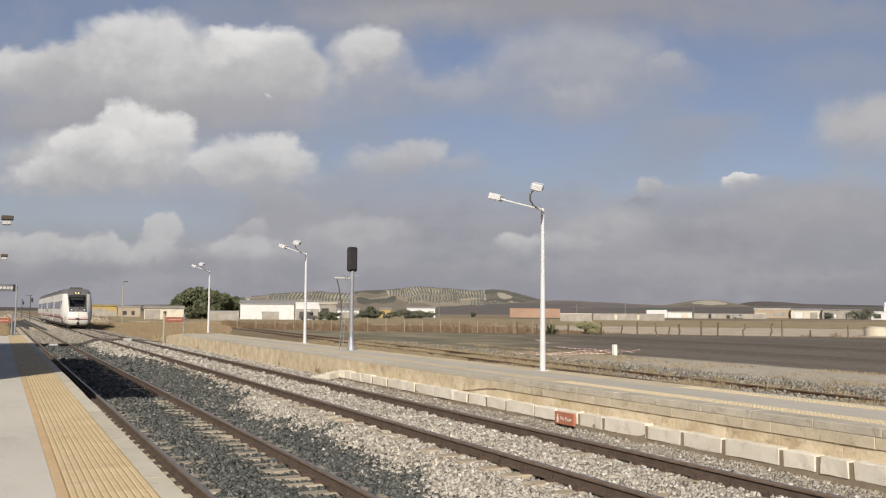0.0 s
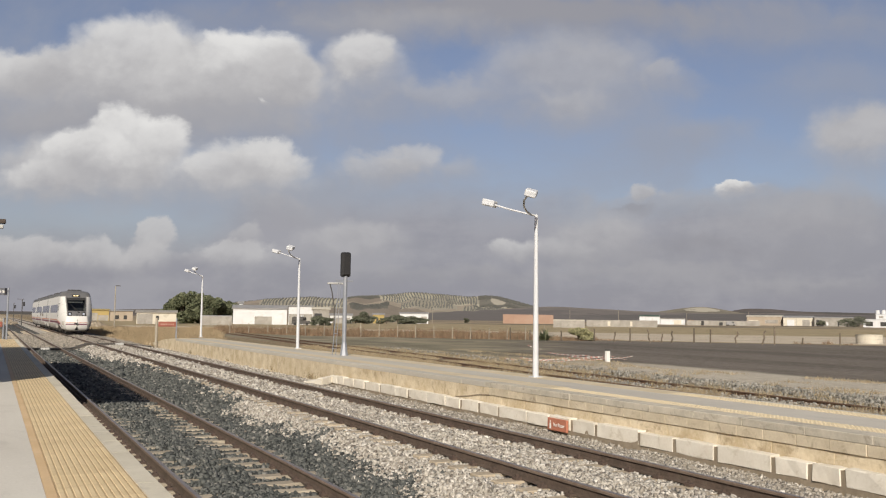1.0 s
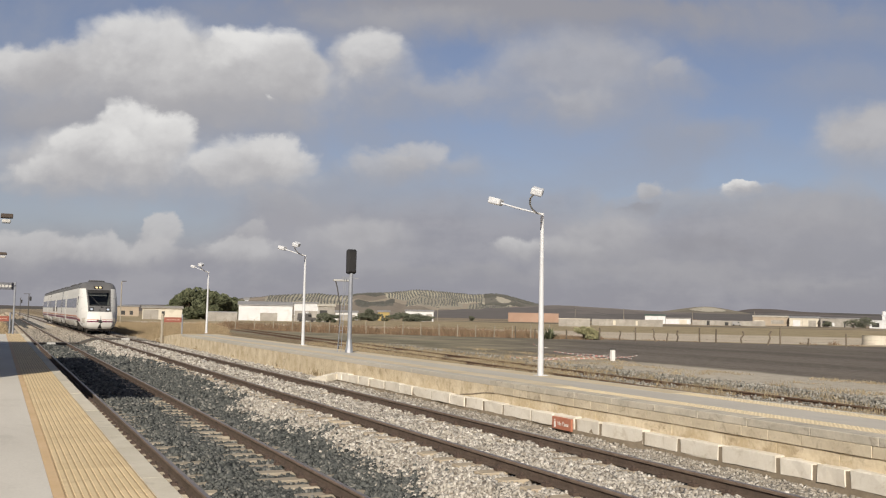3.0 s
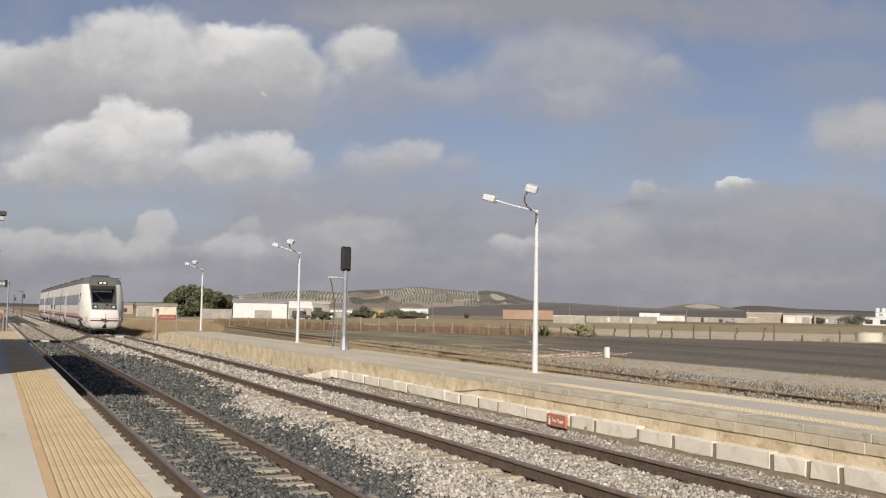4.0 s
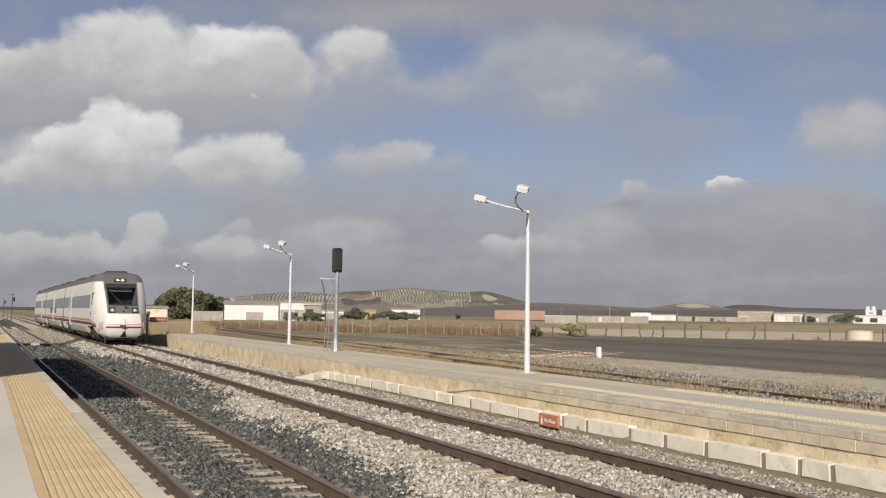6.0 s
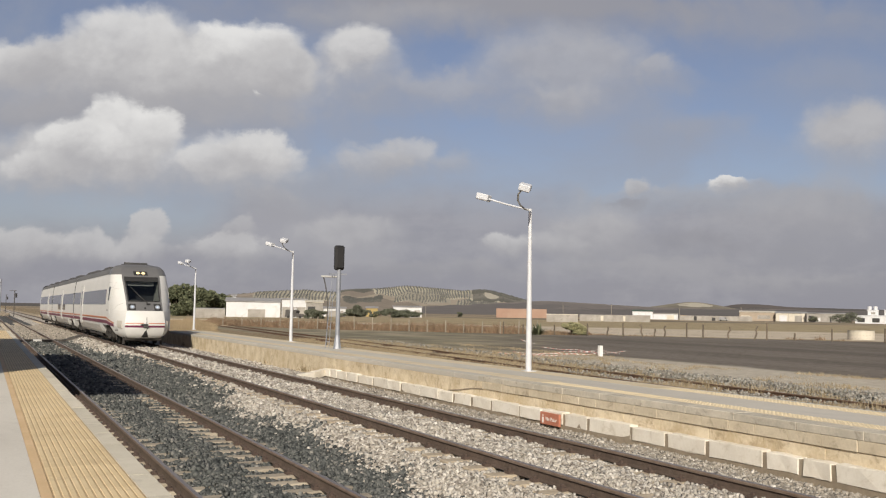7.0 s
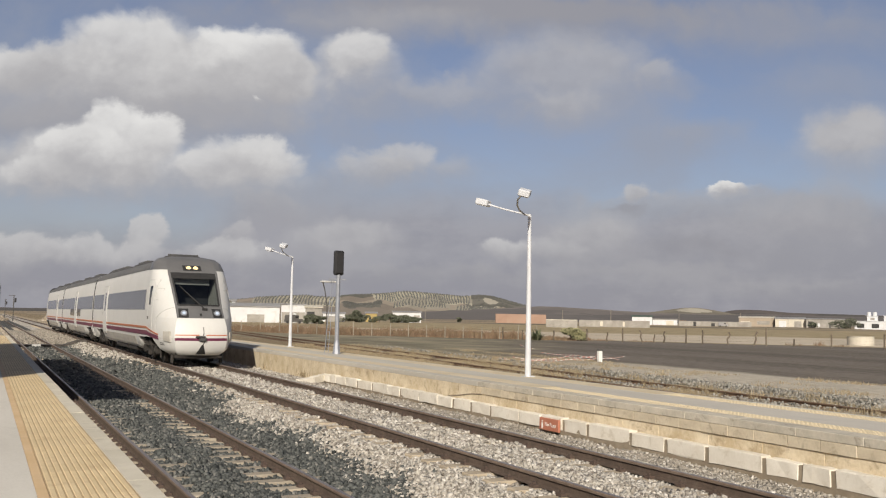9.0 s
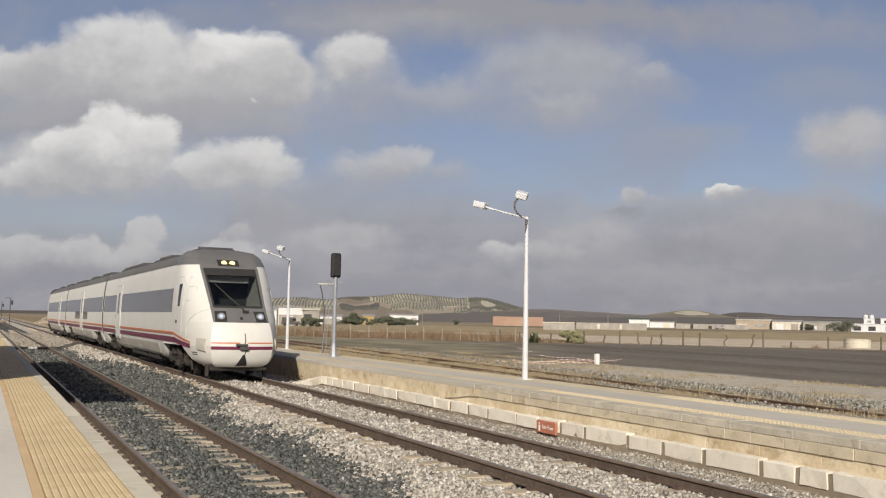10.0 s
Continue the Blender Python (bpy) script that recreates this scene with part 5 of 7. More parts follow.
def build_signal():
    sig = tagged(new("railway_signal"), "black railway signal head on a grey post", "railway signal")
    bm = bmesh.new()
    tube(bm, (0, 0, 0.0), (0, 0, 2.95), 0.08, 0.08, 12)
    part("post", bm, M["galvanised"], sig, "grey galvanised post")
    bm = bmesh.new()
    tube(bm, (0, 0, 0.0), (0, 0, 0.5), 0.16, 0.09, 8)
    part("foot", bm, M["galvanised"], sig, "flared steel foot")
    bm = bmesh.new()
    box(bm, -0.185, 0.185, -0.10, 0.10, 2.92, 3.84, 0.05)
    head = part("signal_head", bm, M["black"], sig, "black signal backboard seen from behind")
    bm = bmesh.new()
    box(bm, -0.15, 0.15, -0.16, -0.10, 2.98, 3.78, 0.03)
    part("housing", bm, M["black"], head)
    bm = bmesh.new()
    box(bm, -0.36, 0.30, -0.02, 0.02, 2.74, 2.79)
    part("crossbar", bm, M["galvanised"], sig)
    bm = bmesh.new()
    for x in (-0.34, -0.20):
        tube(bm, (x, 0.35, 0.0), (x * 0.6, 0.12, 2.8), 0.012, 0.012, 6)
    for k in range(9):
        z = 0.25 + 0.28 * k
        f = z / 2.8
        tube(bm, (-0.34 * (1 - 0.4 * f), 0.35 - 0.23 * f, z), (-0.20 * (1 - 0.4 * f), 0.35 - 0.23 * f, z), 0.009, 0.009, 6)
    part("ladder", bm, M["galvanised"], sig, "thin steel ladder")
    return sig


def place_station():
    first = build_lamp_post()
    first.matrix_basis = pose(12.14, 19.78, P2)
    for x, y in ((12.35, 40.32), (12.4, 61.9)):
        copy_thing(first, pose(x, y, P2))
    sig = build_signal()
    sig.matrix_basis = pose(11.84, 32.83, P2)
    # thin pole with a small arm behind the signal
    pole = tagged(new("floodlight_pole"), "thin grey pole with a short arm behind the signal", "lamp post")
    part("pole", one(bent, [(0, 0, 0), (0, 0, 2.5), (-0.12, 0, 3.2), (-0.22, 0, 3.55)], 0.025, 8), M["dark_metal"], pole)
    bm = bmesh.new()
    box(bm, -0.32, 0.45, -0.06, 0.06, 3.52, 3.60, 0.02)
    part("floodlight", bm, M["lamp_grey"], pole)
    pole.matrix_basis = pose(13.3, 38.2, 0.05)
    # red notice on the kerb
    sign = tagged(new("warning_sign"), "red notice with white lettering set in the kerb", "sign")
    bm = bmesh.new()
    box(bm, 9.852, 9.90, 14.94, 15.61, 0.03, 0.265, 0.008)
    part("panel", bm, M["red_sign"], sign)
    txt = bpy.data.curves.new("lettering", "FONT")
    txt.body, txt.size, txt.extrude, txt.align_x, txt.align_y = "No Pasar", 0.105, 0.002, "CENTER", "CENTER"
    txt.materials.append(M["letters"])
    ob = new("lettering", txt)
    ob.parent = sign
    ob.matrix_basis = Matrix.Translation((9.846, 15.20, 0.145)) @ Euler((radians(90), 0, radians(-90))).to_matrix().to_4x4()
    bm = bmesh.new()
    tube(bm, (9.846, 15.50, 0.20), (9.852, 15.50, 0.20), 0.018, 0.018, 10)
    box(bm, 9.846, 9.852, 15.475, 15.525, 0.06, 0.17)
    part("symbol", bm, M["letters"], sign, "white pictogram")
    # boarded foot crossing
    cross = tagged(new("foot_crossing"), "dark boarded foot crossing over both tracks", "crossing")
    for a, b, z0, z1 in ((1.42, 2.24, 0.02, 0.0), (2.42, 3.98, 0, 0), (4.16, 4.7, 0, 0), (4.72, 5.5, 0.0, Z2 - 0.04), (5.52, 6.08, Z2, Z2), (6.26, 7.82, Z2, Z2), (8.0, 9.7, Z2 - 0.02, 0.08)):
        bm = bmesh.new()
        for k in range(4):
            y = 63.4 + k * 0.36
            vs = box(bm, a, b, y, y + 0.33, -0.02, 0.0)
        for v in bm.verts:
            v.co.z += z0 + (z1 - z0) * (v.co.x - a) / (b - a) - (0.10 if v.co.z < -0.01 else 0.0)
        part("board", bm, M["timber"], cross)
    for x, z in ((3.1, 0.0), (7.5, Z2)):
        bm = bmesh.new()
        box(bm, x - 0.25, x + 0.25, 62.9, 63.2, z - 0.12, z + 0.05, 0.02)
        part("marker_plate", bm, M["lamp_grey"], cross, "white plate")


def bars(parent, x0, x1, y, z0, z1, n, face=-1):
    bm = bmesh.new()
    w = (x1 - x0) / n
    for k in range(n):
        box(bm, x0 + w * k + w * 0.12, x0 + w * (k + 1) - w * 0.12, y - 0.004, y + 0.004, z0, z1)
    part("lettering", bm, M["lamp_grey"], parent, "pale lettering")


def place_signs():
    board = tagged(new("station_nameboard"), "dark station nameboard on grey posts", "sign")
    for x in (-1.2, 0.82):
        bm = bmesh.new()
        tube(bm, (x, 0, 0), (x, 0, 2.92), 0.05, 0.05, 10)
        part("post", bm, M["galvanised"], board)
    bm = bmesh.new()
    box(bm, -1.15, 0.76, -0.03, 0.03, 2.5, 2.9, 0.01)
    part("panel", bm, M["sign_blue"], board)
    bars(board, -1.0, 0.66, -0.036, 2.63, 2.77, 9)
    board.matrix_basis = pose(0, 58.2, P1)
    for x, y, z in ((0.05, 66.0, 0.0), (10.6, 64.5, 0.1)):
        sg = tagged(new("warning_sign"), "red notice on two grey posts by the foot crossing", "sign", group="red notices by the crossing")
        for dx in (-0.62, 0.68):
            bm = bmesh.new()
            tube(bm, (dx, 0, -0.5), (dx, 0, 1.85), 0.085 if dx < 0 else 0.05, None, 10)
            part("post", bm, M["conc_post"] if dx < 0 else M["galvanised"], sg)
        bm = bmesh.new()
        box(bm, -0.52, 0.62, -0.09, -0.05, 1.28, 1.62, 0.01)
        part("panel", bm, M["dull_red"], sg)
        bm = bmesh.new()
        for k in range(8):
            box(bm, -0.36 + 0.11 * k, -0.29 + 0.11 * k, -0.099, -0.091, 1.42, 1.48)
        part("lettering", bm, M["faint"], sg, "pale faded lettering")
        sg.matrix_basis = pose(x, y, z)
    for x, y in ((-0.62, 32.8), (-0.62, 56.0)):
        lp = tagged(new("lamp_post"), "platform lamp post with brown box floodlights", "lamp post", group="lamp posts of the near platform")
        bm = bmesh.new()
        tube(bm, (0, 0, 0), (0, 0, 4.3), 0.08, 0.055, 12)
        part("pole", bm, M["white_paint"], lp)
        part("arm", one(bent, [(0, 0, 4.1), (0.3, 0, 4.2), (0.55, 0, 4.28)], 0.022, 8), M["lamp_grey"], lp)
        bm = bmesh.new()
        box(bm, 0.56, 0.92, -0.14, 0.14, 4.34, 4.48, 0.02)
        part("floodlight", bm, M["weatherbox"], lp, "brown box floodlight")
        bm = bmesh.new()
        box(bm, 0.6, 0.86, -0.1, 0.1, 4.18, 4.30, 0.02)
        part("ballast_box", bm, M["lamp_grey"], lp)
        lp.matrix_basis = pose(x, y, P1)
    for x, y, h in ((12.72, 190.0, 4.9), (12.72, 262.0, 4.8)):
        sg = tagged(new("railway_signal"), "distant dark railway signal on a post", "railway signal", group="distant signals")
        bm = bmesh.new()
        tube(bm, (0, 0, 0), (0, 0, h), 0.075, None, 8)
        box(bm, -0.9 if y < 200 else -0.1, 0.3, -0.04, 0.04, h - 0.06, h + 0.02)
        part("post", bm, M["dark_metal"], sg)
        bm = bmesh.new()
        box(bm, 0.12, 0.46, -0.1, 0.1, h - 1.3, h - 0.5, 0.05)
        part("signal_head", bm, M["black"], sg)
        sg.matrix_basis = pose(x - 7.6, y, -0.1)


M["weatherbox"] = material("brown_box", (0.05, 0.038, 0.03), (0.08, 0.06, 0.047), 4, 0.7)


def place_building():
    """The station house beside the near platform; its flat roof shades platform and track."""
    h = tagged(new("station_house"), "flat-roofed white station house beside the near platform", "building")
    bm = bmesh.new()
    box(bm, -9.0, -1.9, 18.8, 38.2, 0.0, 4.69)
    part("wall", bm, M["white_wall"], h)
    bm = bmesh.new()
    box(bm, -9.6, -0.75, 18.39, 38.6, 4.69, 4.99)
    part("roof", bm, M["roof_grey"], h)
    h.matrix_basis = pose(0, 0, 0.0)


# ---- the country beyond ----
def polar(az, d, z=0.04):
    a = radians(az)
    return Vector((math.sin(a) * d, math.cos(a) * d, z))


RIDGE_A = [(9.0, -0.1), (10.05, 0.06), (11.66, 0.58), (13.31, 0.79), (15.65, 1.06), (17.68, 1.18), (19.4, 1.06), (20.43, 1.27), (22.51, 1.36), (24.07, 1.55), (25.98, 1.42),
           (27.55, 1.26), (28.76, 1.44), (29.63, 1.27), (31.18, 0.86), (32.04, 0.63), (32.89, 0.32), (34.5, -0.1)]
RIDGE_B = [(18.0, -0.3), (19.08, -0.2), (23.21, 0.15), (25.99, 0.42), (29.46, 0.58), (31.52, 0.73), (32.9, 0.77), (36.28, 0.61), (38.94, 0.49), (42.81, 0.44), (45.92, 0.5), (48.9, 0.44), (56, 0.39), (70, 0.2)]
RIDGE_C = [(35.0, 0.1), (36.95, 0.35), (38.94, 0.53), (40.25, 0.75), (41.22, 0.86), (42.18, 0.76), (43.5, 0.5), (46, 0.2)]
RIDGE_D = [(40.0, 0.2), (42.49, 0.48), (43.76, 0.76), (45.31, 0.74), (46.52, 0.61), (49.49, 0.56), (56, 0.45), (66, 0.2)]
RIDGE_E = [(-14, 0.10), (-4, 0.16), (2, 0.10), (4, 0.12), (7, 0.30), (9, 0.34), (11, 0.3), (14, 0.2), (20, 0.0)]


def smooth_interp(az, pts):
    v = 0.0
    for k, w in ((-0.5, 0.2), (-0.2, 0.2), (0, 0.2), (0.2, 0.2), (0.5, 0.2)):
        v += w * float(np.interp(az + k, [p[0] for p in pts], [p[1] for p in pts]))
    return v


def ridge_z(az, f, d, pts, near):
    """Height of a hill at bearing az; f runs from 0 at its foot to 1 on its ridge."""
    top = d * math.tan(radians(max(0.0, smooth_interp(az, pts)))) + 2.2
    rough = noise.noise(Vector((az * 1.1, f * 3.0, d * 0.01))) * 0.10 * top * f * (1 - f) * 4
    return top * (0.25 * f + 0.75 * f * f * (3 - 2 * f)) + rough - 0.6 * (1 - f)


def build_hill(pts, d, near, mats, label, zone=None):
    """A long low hill; zone(az, f) picks the field, and so the material, of each stretch."""
    a0, a1 = pts[0][0], pts[-1][0]
    fine = 0.08 if zone else 0.25
    n, m = int((a1 - a0) / fine), 48 if zone else 12
    bm = bmesh.new()
    rows = []
    for j in range(m + m // 6 + 1):
        f = j / m
        row = []
        for i in range(n + 1):
            az = a0 + (a1 - a0) * i / n
            r = near + (d - near) * f
            z = ridge_z(az, min(f, 2 - f), d, pts, near) if f <= 1 else ridge_z(az, 1, d, pts, near) * (1 - (f - 1) * 5)
            row.append(bm.verts.new(polar(az, r, z)))
        rows.append(row)
    for j, (p, q) in enumerate(zip(rows, rows[1:])):
        for i in range(n):
            face = bm.faces.new((p[i], p[i + 1], q[i + 1], q[i]))
            if zone:
                face.material_index = zone(a0 + (a1 - a0) * (i + 0.5) / n, (j + 0.5) / m)
    hill = part("hill", bm, None, smooth=True)
    for mt in mats:
        hill.data.materials.append(mt)
    return tagged(hill, label, "hill", kind="structure")


# groves of the olive hill: bearings, shares of the slope, lean of the rows, gap between rows
GROVES = ((14.7, 19.7, 0.44, 0.90, 0.55, 0.235), (22.2, 26.1, 0.55, 0.93, -0.42, 0.20), (23.3, 26.6, 0.36, 0.52, 0.30, 0.22), (26.2, 28.0, 0.50, 0.90, -0.30, 0.18), (27.2, 29.6, 0.30, 0.42, 0.2, 0.20))


def olive_field(az, f):
    """0 pale stubble, 1 dark scrub, 2 tilled grove ground, 3 chalky bare patch."""
    k = 0.5 * noise.noise(Vector((az * 1.6, f * 5, 3.0)))
    a, g = az + 0.35 * k, f + 0.10 * k
    for a0, a1, f0, f1, lean, gap in GROVES:
        if a0 - 0.1 < a - lean * (f - f0) < a1 + 0.1 and f0 - 0.02 < g < f1 + 0.02:
            return 2
    if ((a - 29.3) / 0.6) ** 2 + ((g - 0.63) / 0.11) ** 2 + 1.6 * k < 0.8:
        return 3
    if a > 27.6 and g > 0.42 or g > 0.90 or 19.7 < a < 23.0 and g > 0.72 or 20.1 < a < 22.5 and 0.32 < g < 0.50:
        return 1
    if 20.6 < a < 21.4 and 0.78 < g < 0.84:
        return 3
    return 0


def field_material(name, tones, scale, hard=0.03):
    """Patchwork of fields."""
    mt = bpy.data.materials.new(name)
    mt.use_nodes = True
    N = Nodes(mt.node_tree)
    pos = N.n("ShaderNodeNewGeometry", out=0)
    warp = N.n("ShaderNodeVectorMath", {0: pos, 1: N.n("ShaderNodeVectorMath", {0: N.noise(pos, scale * 1.5, 4, 0.6, out=1), 1: (0.9 / scale,) * 3}, op="MULTIPLY")}, op="ADD")
    cell = mt.node_tree.nodes.new("ShaderNodeTexVoronoi")
    N.put(cell.inputs["Vector"], warp)
    cell.inputs["Scale"].default_value = scale
    r = N.n("ShaderNodeSeparateXYZ", {0: cell.outputs["Color"]}, 0)
    ramp = mt.node_tree.nodes.new("ShaderNodeValToRGB")
    ramp.color_ramp.interpolation = "CONSTANT"
    el = ramp.color_ramp.elements
    while len(el) < len(tones):
        el.new(0.5)
    for i, c in enumerate(tones):
        el[i].position, el[i].color = i / len(tones), (*c, 1)
    N.put(ramp.inputs[0], r)
    g = N.m("MULTIPLY_ADD", N.noise(pos, scale * 14, 5, 0.65), 0.5, 0.75)
    col = N.mix(1.0, ramp.outputs[0], N.n("ShaderNodeCombineXYZ", {0: g, 1: g, 2: g}), "MULTIPLY")
    N.n("ShaderNodeOutputMaterial", {0: N.n("ShaderNodeBsdfPrincipled", {"Base Color": col, "Roughness": 1.0, "Specular IOR Level": 0.0})})
    return mt


M["stubble"] = field_material("pale_stubble", [(0.27, 0.235, 0.195), (0.31, 0.27, 0.225), (0.25, 0.22, 0.185), (0.34, 0.30, 0.245)], 0.004)
M["scrub"] = field_material("dark_scrub", [(0.145, 0.142, 0.125), (0.17, 0.166, 0.145), (0.13, 0.13, 0.118), (0.20, 0.193, 0.168)], 0.006)
M["grove"] = field_material("tilled_grove", [(0.38, 0.355, 0.285), (0.45, 0.42, 0.335), (0.34, 0.32, 0.265)], 0.004)
M["chalk"] = field_material("chalk_patch", [(0.44, 0.41, 0.34), (0.36, 0.335, 0.28)], 0.01)
# Soil tones lightened and greyed to carry the haze over the rise.
M["hill_b"] = field_material("hazed_ploughed_rise", [(0.165, 0.155, 0.152), (0.19, 0.175, 0.168), (0.15, 0.142, 0.14), (0.225, 0.205, 0.19)], 0.002)
M["hill_c"] = field_material("pale_knoll", [(0.20, 0.185, 0.155), (0.24, 0.22, 0.18)], 0.004)
M["hill_d"] = field_material("dusky_hill", [(0.14, 0.125, 0.12), (0.18, 0.16, 0.145), (0.12, 0.115, 0.112)], 0.003)
FIELDS = [M["stubble"], M["scrub"], M["grove"], M["chalk"]]
build_hill(RIDGE_A, 2600, 1300, FIELDS, "low hills with olive groves behind the town", olive_field)
build_hill(RIDGE_B, 1900, 900, [M["hill_b"]], "dark ploughed rise along the horizon")
build_hill(RIDGE_C, 3200, 2400, [M["hill_c"], M["chalk"]], "dry knoll with a pale bare patch on the horizon", lambda az, f: int(((az - 41.3 + 0.5 * noise.noise(Vector((az * 2, f * 9, 1)))) / 1.1) ** 2 + ((f - 0.74) / 0.14) ** 2 < 1))
build_hill(RIDGE_D, 3900, 3000, [M["hill_d"]], "dusky distant hill line")
build_hill(RIDGE_E, 3000, 1600, [M["hill_d"]], "faint low hills on the horizon")


def build_olives():
    """Olive rows on the hill, far too many to count."""
    rng = np.random.default_rng(21)
    cs, ss = [], []

    def tree_at(az, f, size):
        r = 1300 + 1300 * f
        cs.append(polar(az, r, ridge_z(az, f, 2600, RIDGE_A, 1300) + 0.8))
        ss.append(size)

    for a0, a1, f0, f1, lean, gap in GROVES:
        row = a0
        while row < a1:
            bow = 0.10 * math.sin(row * 2.3)
            f = f0
            while f < f1:
                k = (f - f0) / (f1 - f0)
                az = row + lean * (f - f0) + bow * math.sin(3.1 * k) + rng.normal(0, 0.012)
                if olive_field(az, f) == 2 and rng.uniform() < 0.93:
                    tree_at(az, f + rng.normal(0, 0.003), rng.uniform(1.5, 2.7))
                f += 0.0115
            row += gap * 0.84
    for k in range(2600):
        az, f = rng.uniform(12, 32.5), rng.uniform(0.3, 1.0)
        if olive_field(az, f) == 1:
            tree_at(az, f, rng.uniform(0.9, 2.0))
    scatter("olive_grove", np.array(cs), np.array(ss), M["olive"], "rows of grey-green olive trees on the hill", "olive trees", seed=9, flat=0.8)


build_olives()


def block_house(name, az0, az1, d, h, wall, roof, label, depth=9.0, roof_h=0.5, openings=(), over=0.3, category="building", skew=0.0):
    """A simple building: walls, roof and its openings, seen from the station. openings: from, to (shares of the front), sill, head, material."""
    p, q = polar(az0, d), polar(az1, d * (1 + skew))
    w = (q - p).length
    h_ob = tagged(new(name), label, category)
    bm = bmesh.new()
    box(bm, 0, w, 0, depth, -0.5, h)
    part("wall", bm, wall, h_ob)
    bm = bmesh.new()
    vs = [bm.verts.new(c) for c in ((-over, -over, h), (w + over, -over, h), (w + over, depth + over, h), (-over, depth + over, h))]
    ws = [bm.verts.new(c) for c in ((-over, -over, h + 0.15), (w + over, -over, h + 0.15), (w + over, depth + over, h + 0.15), (-over, depth + over, h + 0.15))]
    r0, r1 = bm.verts.new((-over, depth / 2, h + 0.15 + roof_h)), bm.verts.new((w + over, depth / 2, h + 0.15 + roof_h))
    for f in ((vs[0], vs[3], vs[2], vs[1]), (vs[0], vs[1], ws[1], ws[0]), (vs[2], vs[3], ws[3], ws[2]), (vs[1], vs[2], ws[2], ws[1]), (vs[3], vs[0], ws[0], ws[3]),
              (ws[0], ws[1], r1, r0), (ws[2], ws[3], r0, r1), (ws[1], ws[2], r1), (ws[3], ws[0], r0)):
        bm.faces.new(f)
    part("roof", bm, roof, h_ob)
    for a, b, z0, z1, m in openings:
        bm = bmesh.new()
        box(bm, a * w, b * w, -0.06, 0.3, z0, z1)
        part("door" if z0 < 0.3 else "window", bm, M[m], h_ob)
    t = (q - p).normalized()
    h_ob.matrix_basis = Matrix.Translation(p) @ Matrix.Rotation(math.atan2(t.y, t.x), 4, "Z")
    return h_ob


def place_buildings():
    W, C, G, R = M["white_wall"], M["cream_wall"], M["grey_wall"], M["roof_grey"]
    block_house("warehouse", 13.16, 16.35, 240, 3.9, W, R, "long low white warehouse beyond the fields", 10, 0.9, ((0.40, 0.72, 0.0, 2.0, "grey_wall"),))
    block_house("warehouse", 16.45, 17.9, 236, 4.6, W, R, "white flat-topped warehouse annex with dark openings", 10, 0.2, ((0.02, 0.98, 0.0, 2.7, "grey_wall"), (0.5, 0.62, 0.0, 2.5, "white_wall")))
    block_house("shed", 17.9, 18.9, 232, 3.9, G, M["cream_wall"], "grey open-fronted farm shed", 8, 0.5, ((0.1, 0.55, 1.9, 2.9, "dark_open"),))
    block_house("farmhouse", 13.5, 13.72, 246, 5.3, W, R, "small white chimney house on the warehouse roof line", 4, 0.5)
    block_house("shed", 7.66, 9.9, 230, 2.6, C, G, "cream farm shed with a pale sheet roof", 8, 0.5, ((0.48, 0.56, 0.9, 1.9, "dark_open"), (0.02, 0.4, 0.0, 2.3, "grey_wall")))
    block_house("hall", 4.6, 6.15, 330, 3.4, M["yellow_wall"], M["yellow_wall"], "low ochre yellow industrial hall", 12, 0.4, ((0.0, 0.6, 0.0, 2.5, "grey_wall"), (0.62, 0.98, 0.0, 1.8, "grey_wall")))
    block_house("hut", 6.2, 7.45, 325, 3.2, M["tan_wall"], R, "brownish hut beside the ochre hall", 5, 0.3, ((0.2, 0.4, 0.5, 1.8, "dark_open"), (0.6, 0.75, 0.5, 1.8, "dark_open")))
    block_house("farm_wall", 11.3, 13.1, 210, 1.9, G, M["roof_grey"], "rough grey stone yard wall", 1.0, 0.1, over=0.02, category="wall")
    block_house("shed", 18.95, 20.3, 300, 2.6, M["white_wall"], M["roof_grey"], "pale open shed with a bluish sheet roof", 8, 0.5, ((0.1, 0.9, 0.0, 1.9, "grey_wall"),))
    block_house("hut", 21.55, 22.25, 330, 3.0, M["yellow_wall"], M["roof_grey"], "small ochre hut among trees", 6, 0.5, ((0.3, 0.5, 0.0, 1.8, "dark_open"),))
    block_house("warehouse", 23.2, 24.95, 340, 3.6, W, R, "white gabled shed standing behind dark trees", 10, 0.4, ((0.75, 0.95, 0.0, 2.6, "grey_wall"),))
    block_house("brick_wall", 29.54, 32.6, 430, 4.0, M["brick_wall"], M["brick_wall"], "long plain reddish brick yard wall", 0.5, 0.05, over=0.02, category="wall", skew=0.02)
    block_house("yard_wall", 32.6, 34.5, 250, 1.9, G, C, "weathered cream yard wall with broken plaster", 0.5, 0.05, ((0.1, 0.2, 0.0, 1.4, "grey_wall"),), over=0.02, category="wall")
    block_house("yard_wall", 34.6, 38.8, 300, 1.9, G, G, "long grey yard wall", 0.5, 0.05, ((0.3, 0.34, 0.2, 1.7, "cream_wall"), (0.62, 0.65, 0.2, 1.7, "cream_wall")), over=0.02, category="wall")
    block_house("shed", 37.75, 38.95, 520, 4.3, W, M["green_roof"], "white shed with a dark green fascia", 12, 0.7, ((0.3, 0.31, 0, 3.6, "grey_wall"), (0.62, 0.63, 0, 3.6, "grey_wall")))
    block_house("shed", 38.97, 40.4, 520, 3.0, W, G, "low white shed with pale doors", 10, 0.4, ((0.55, 0.85, 0, 2.4, "cream_wall"),))
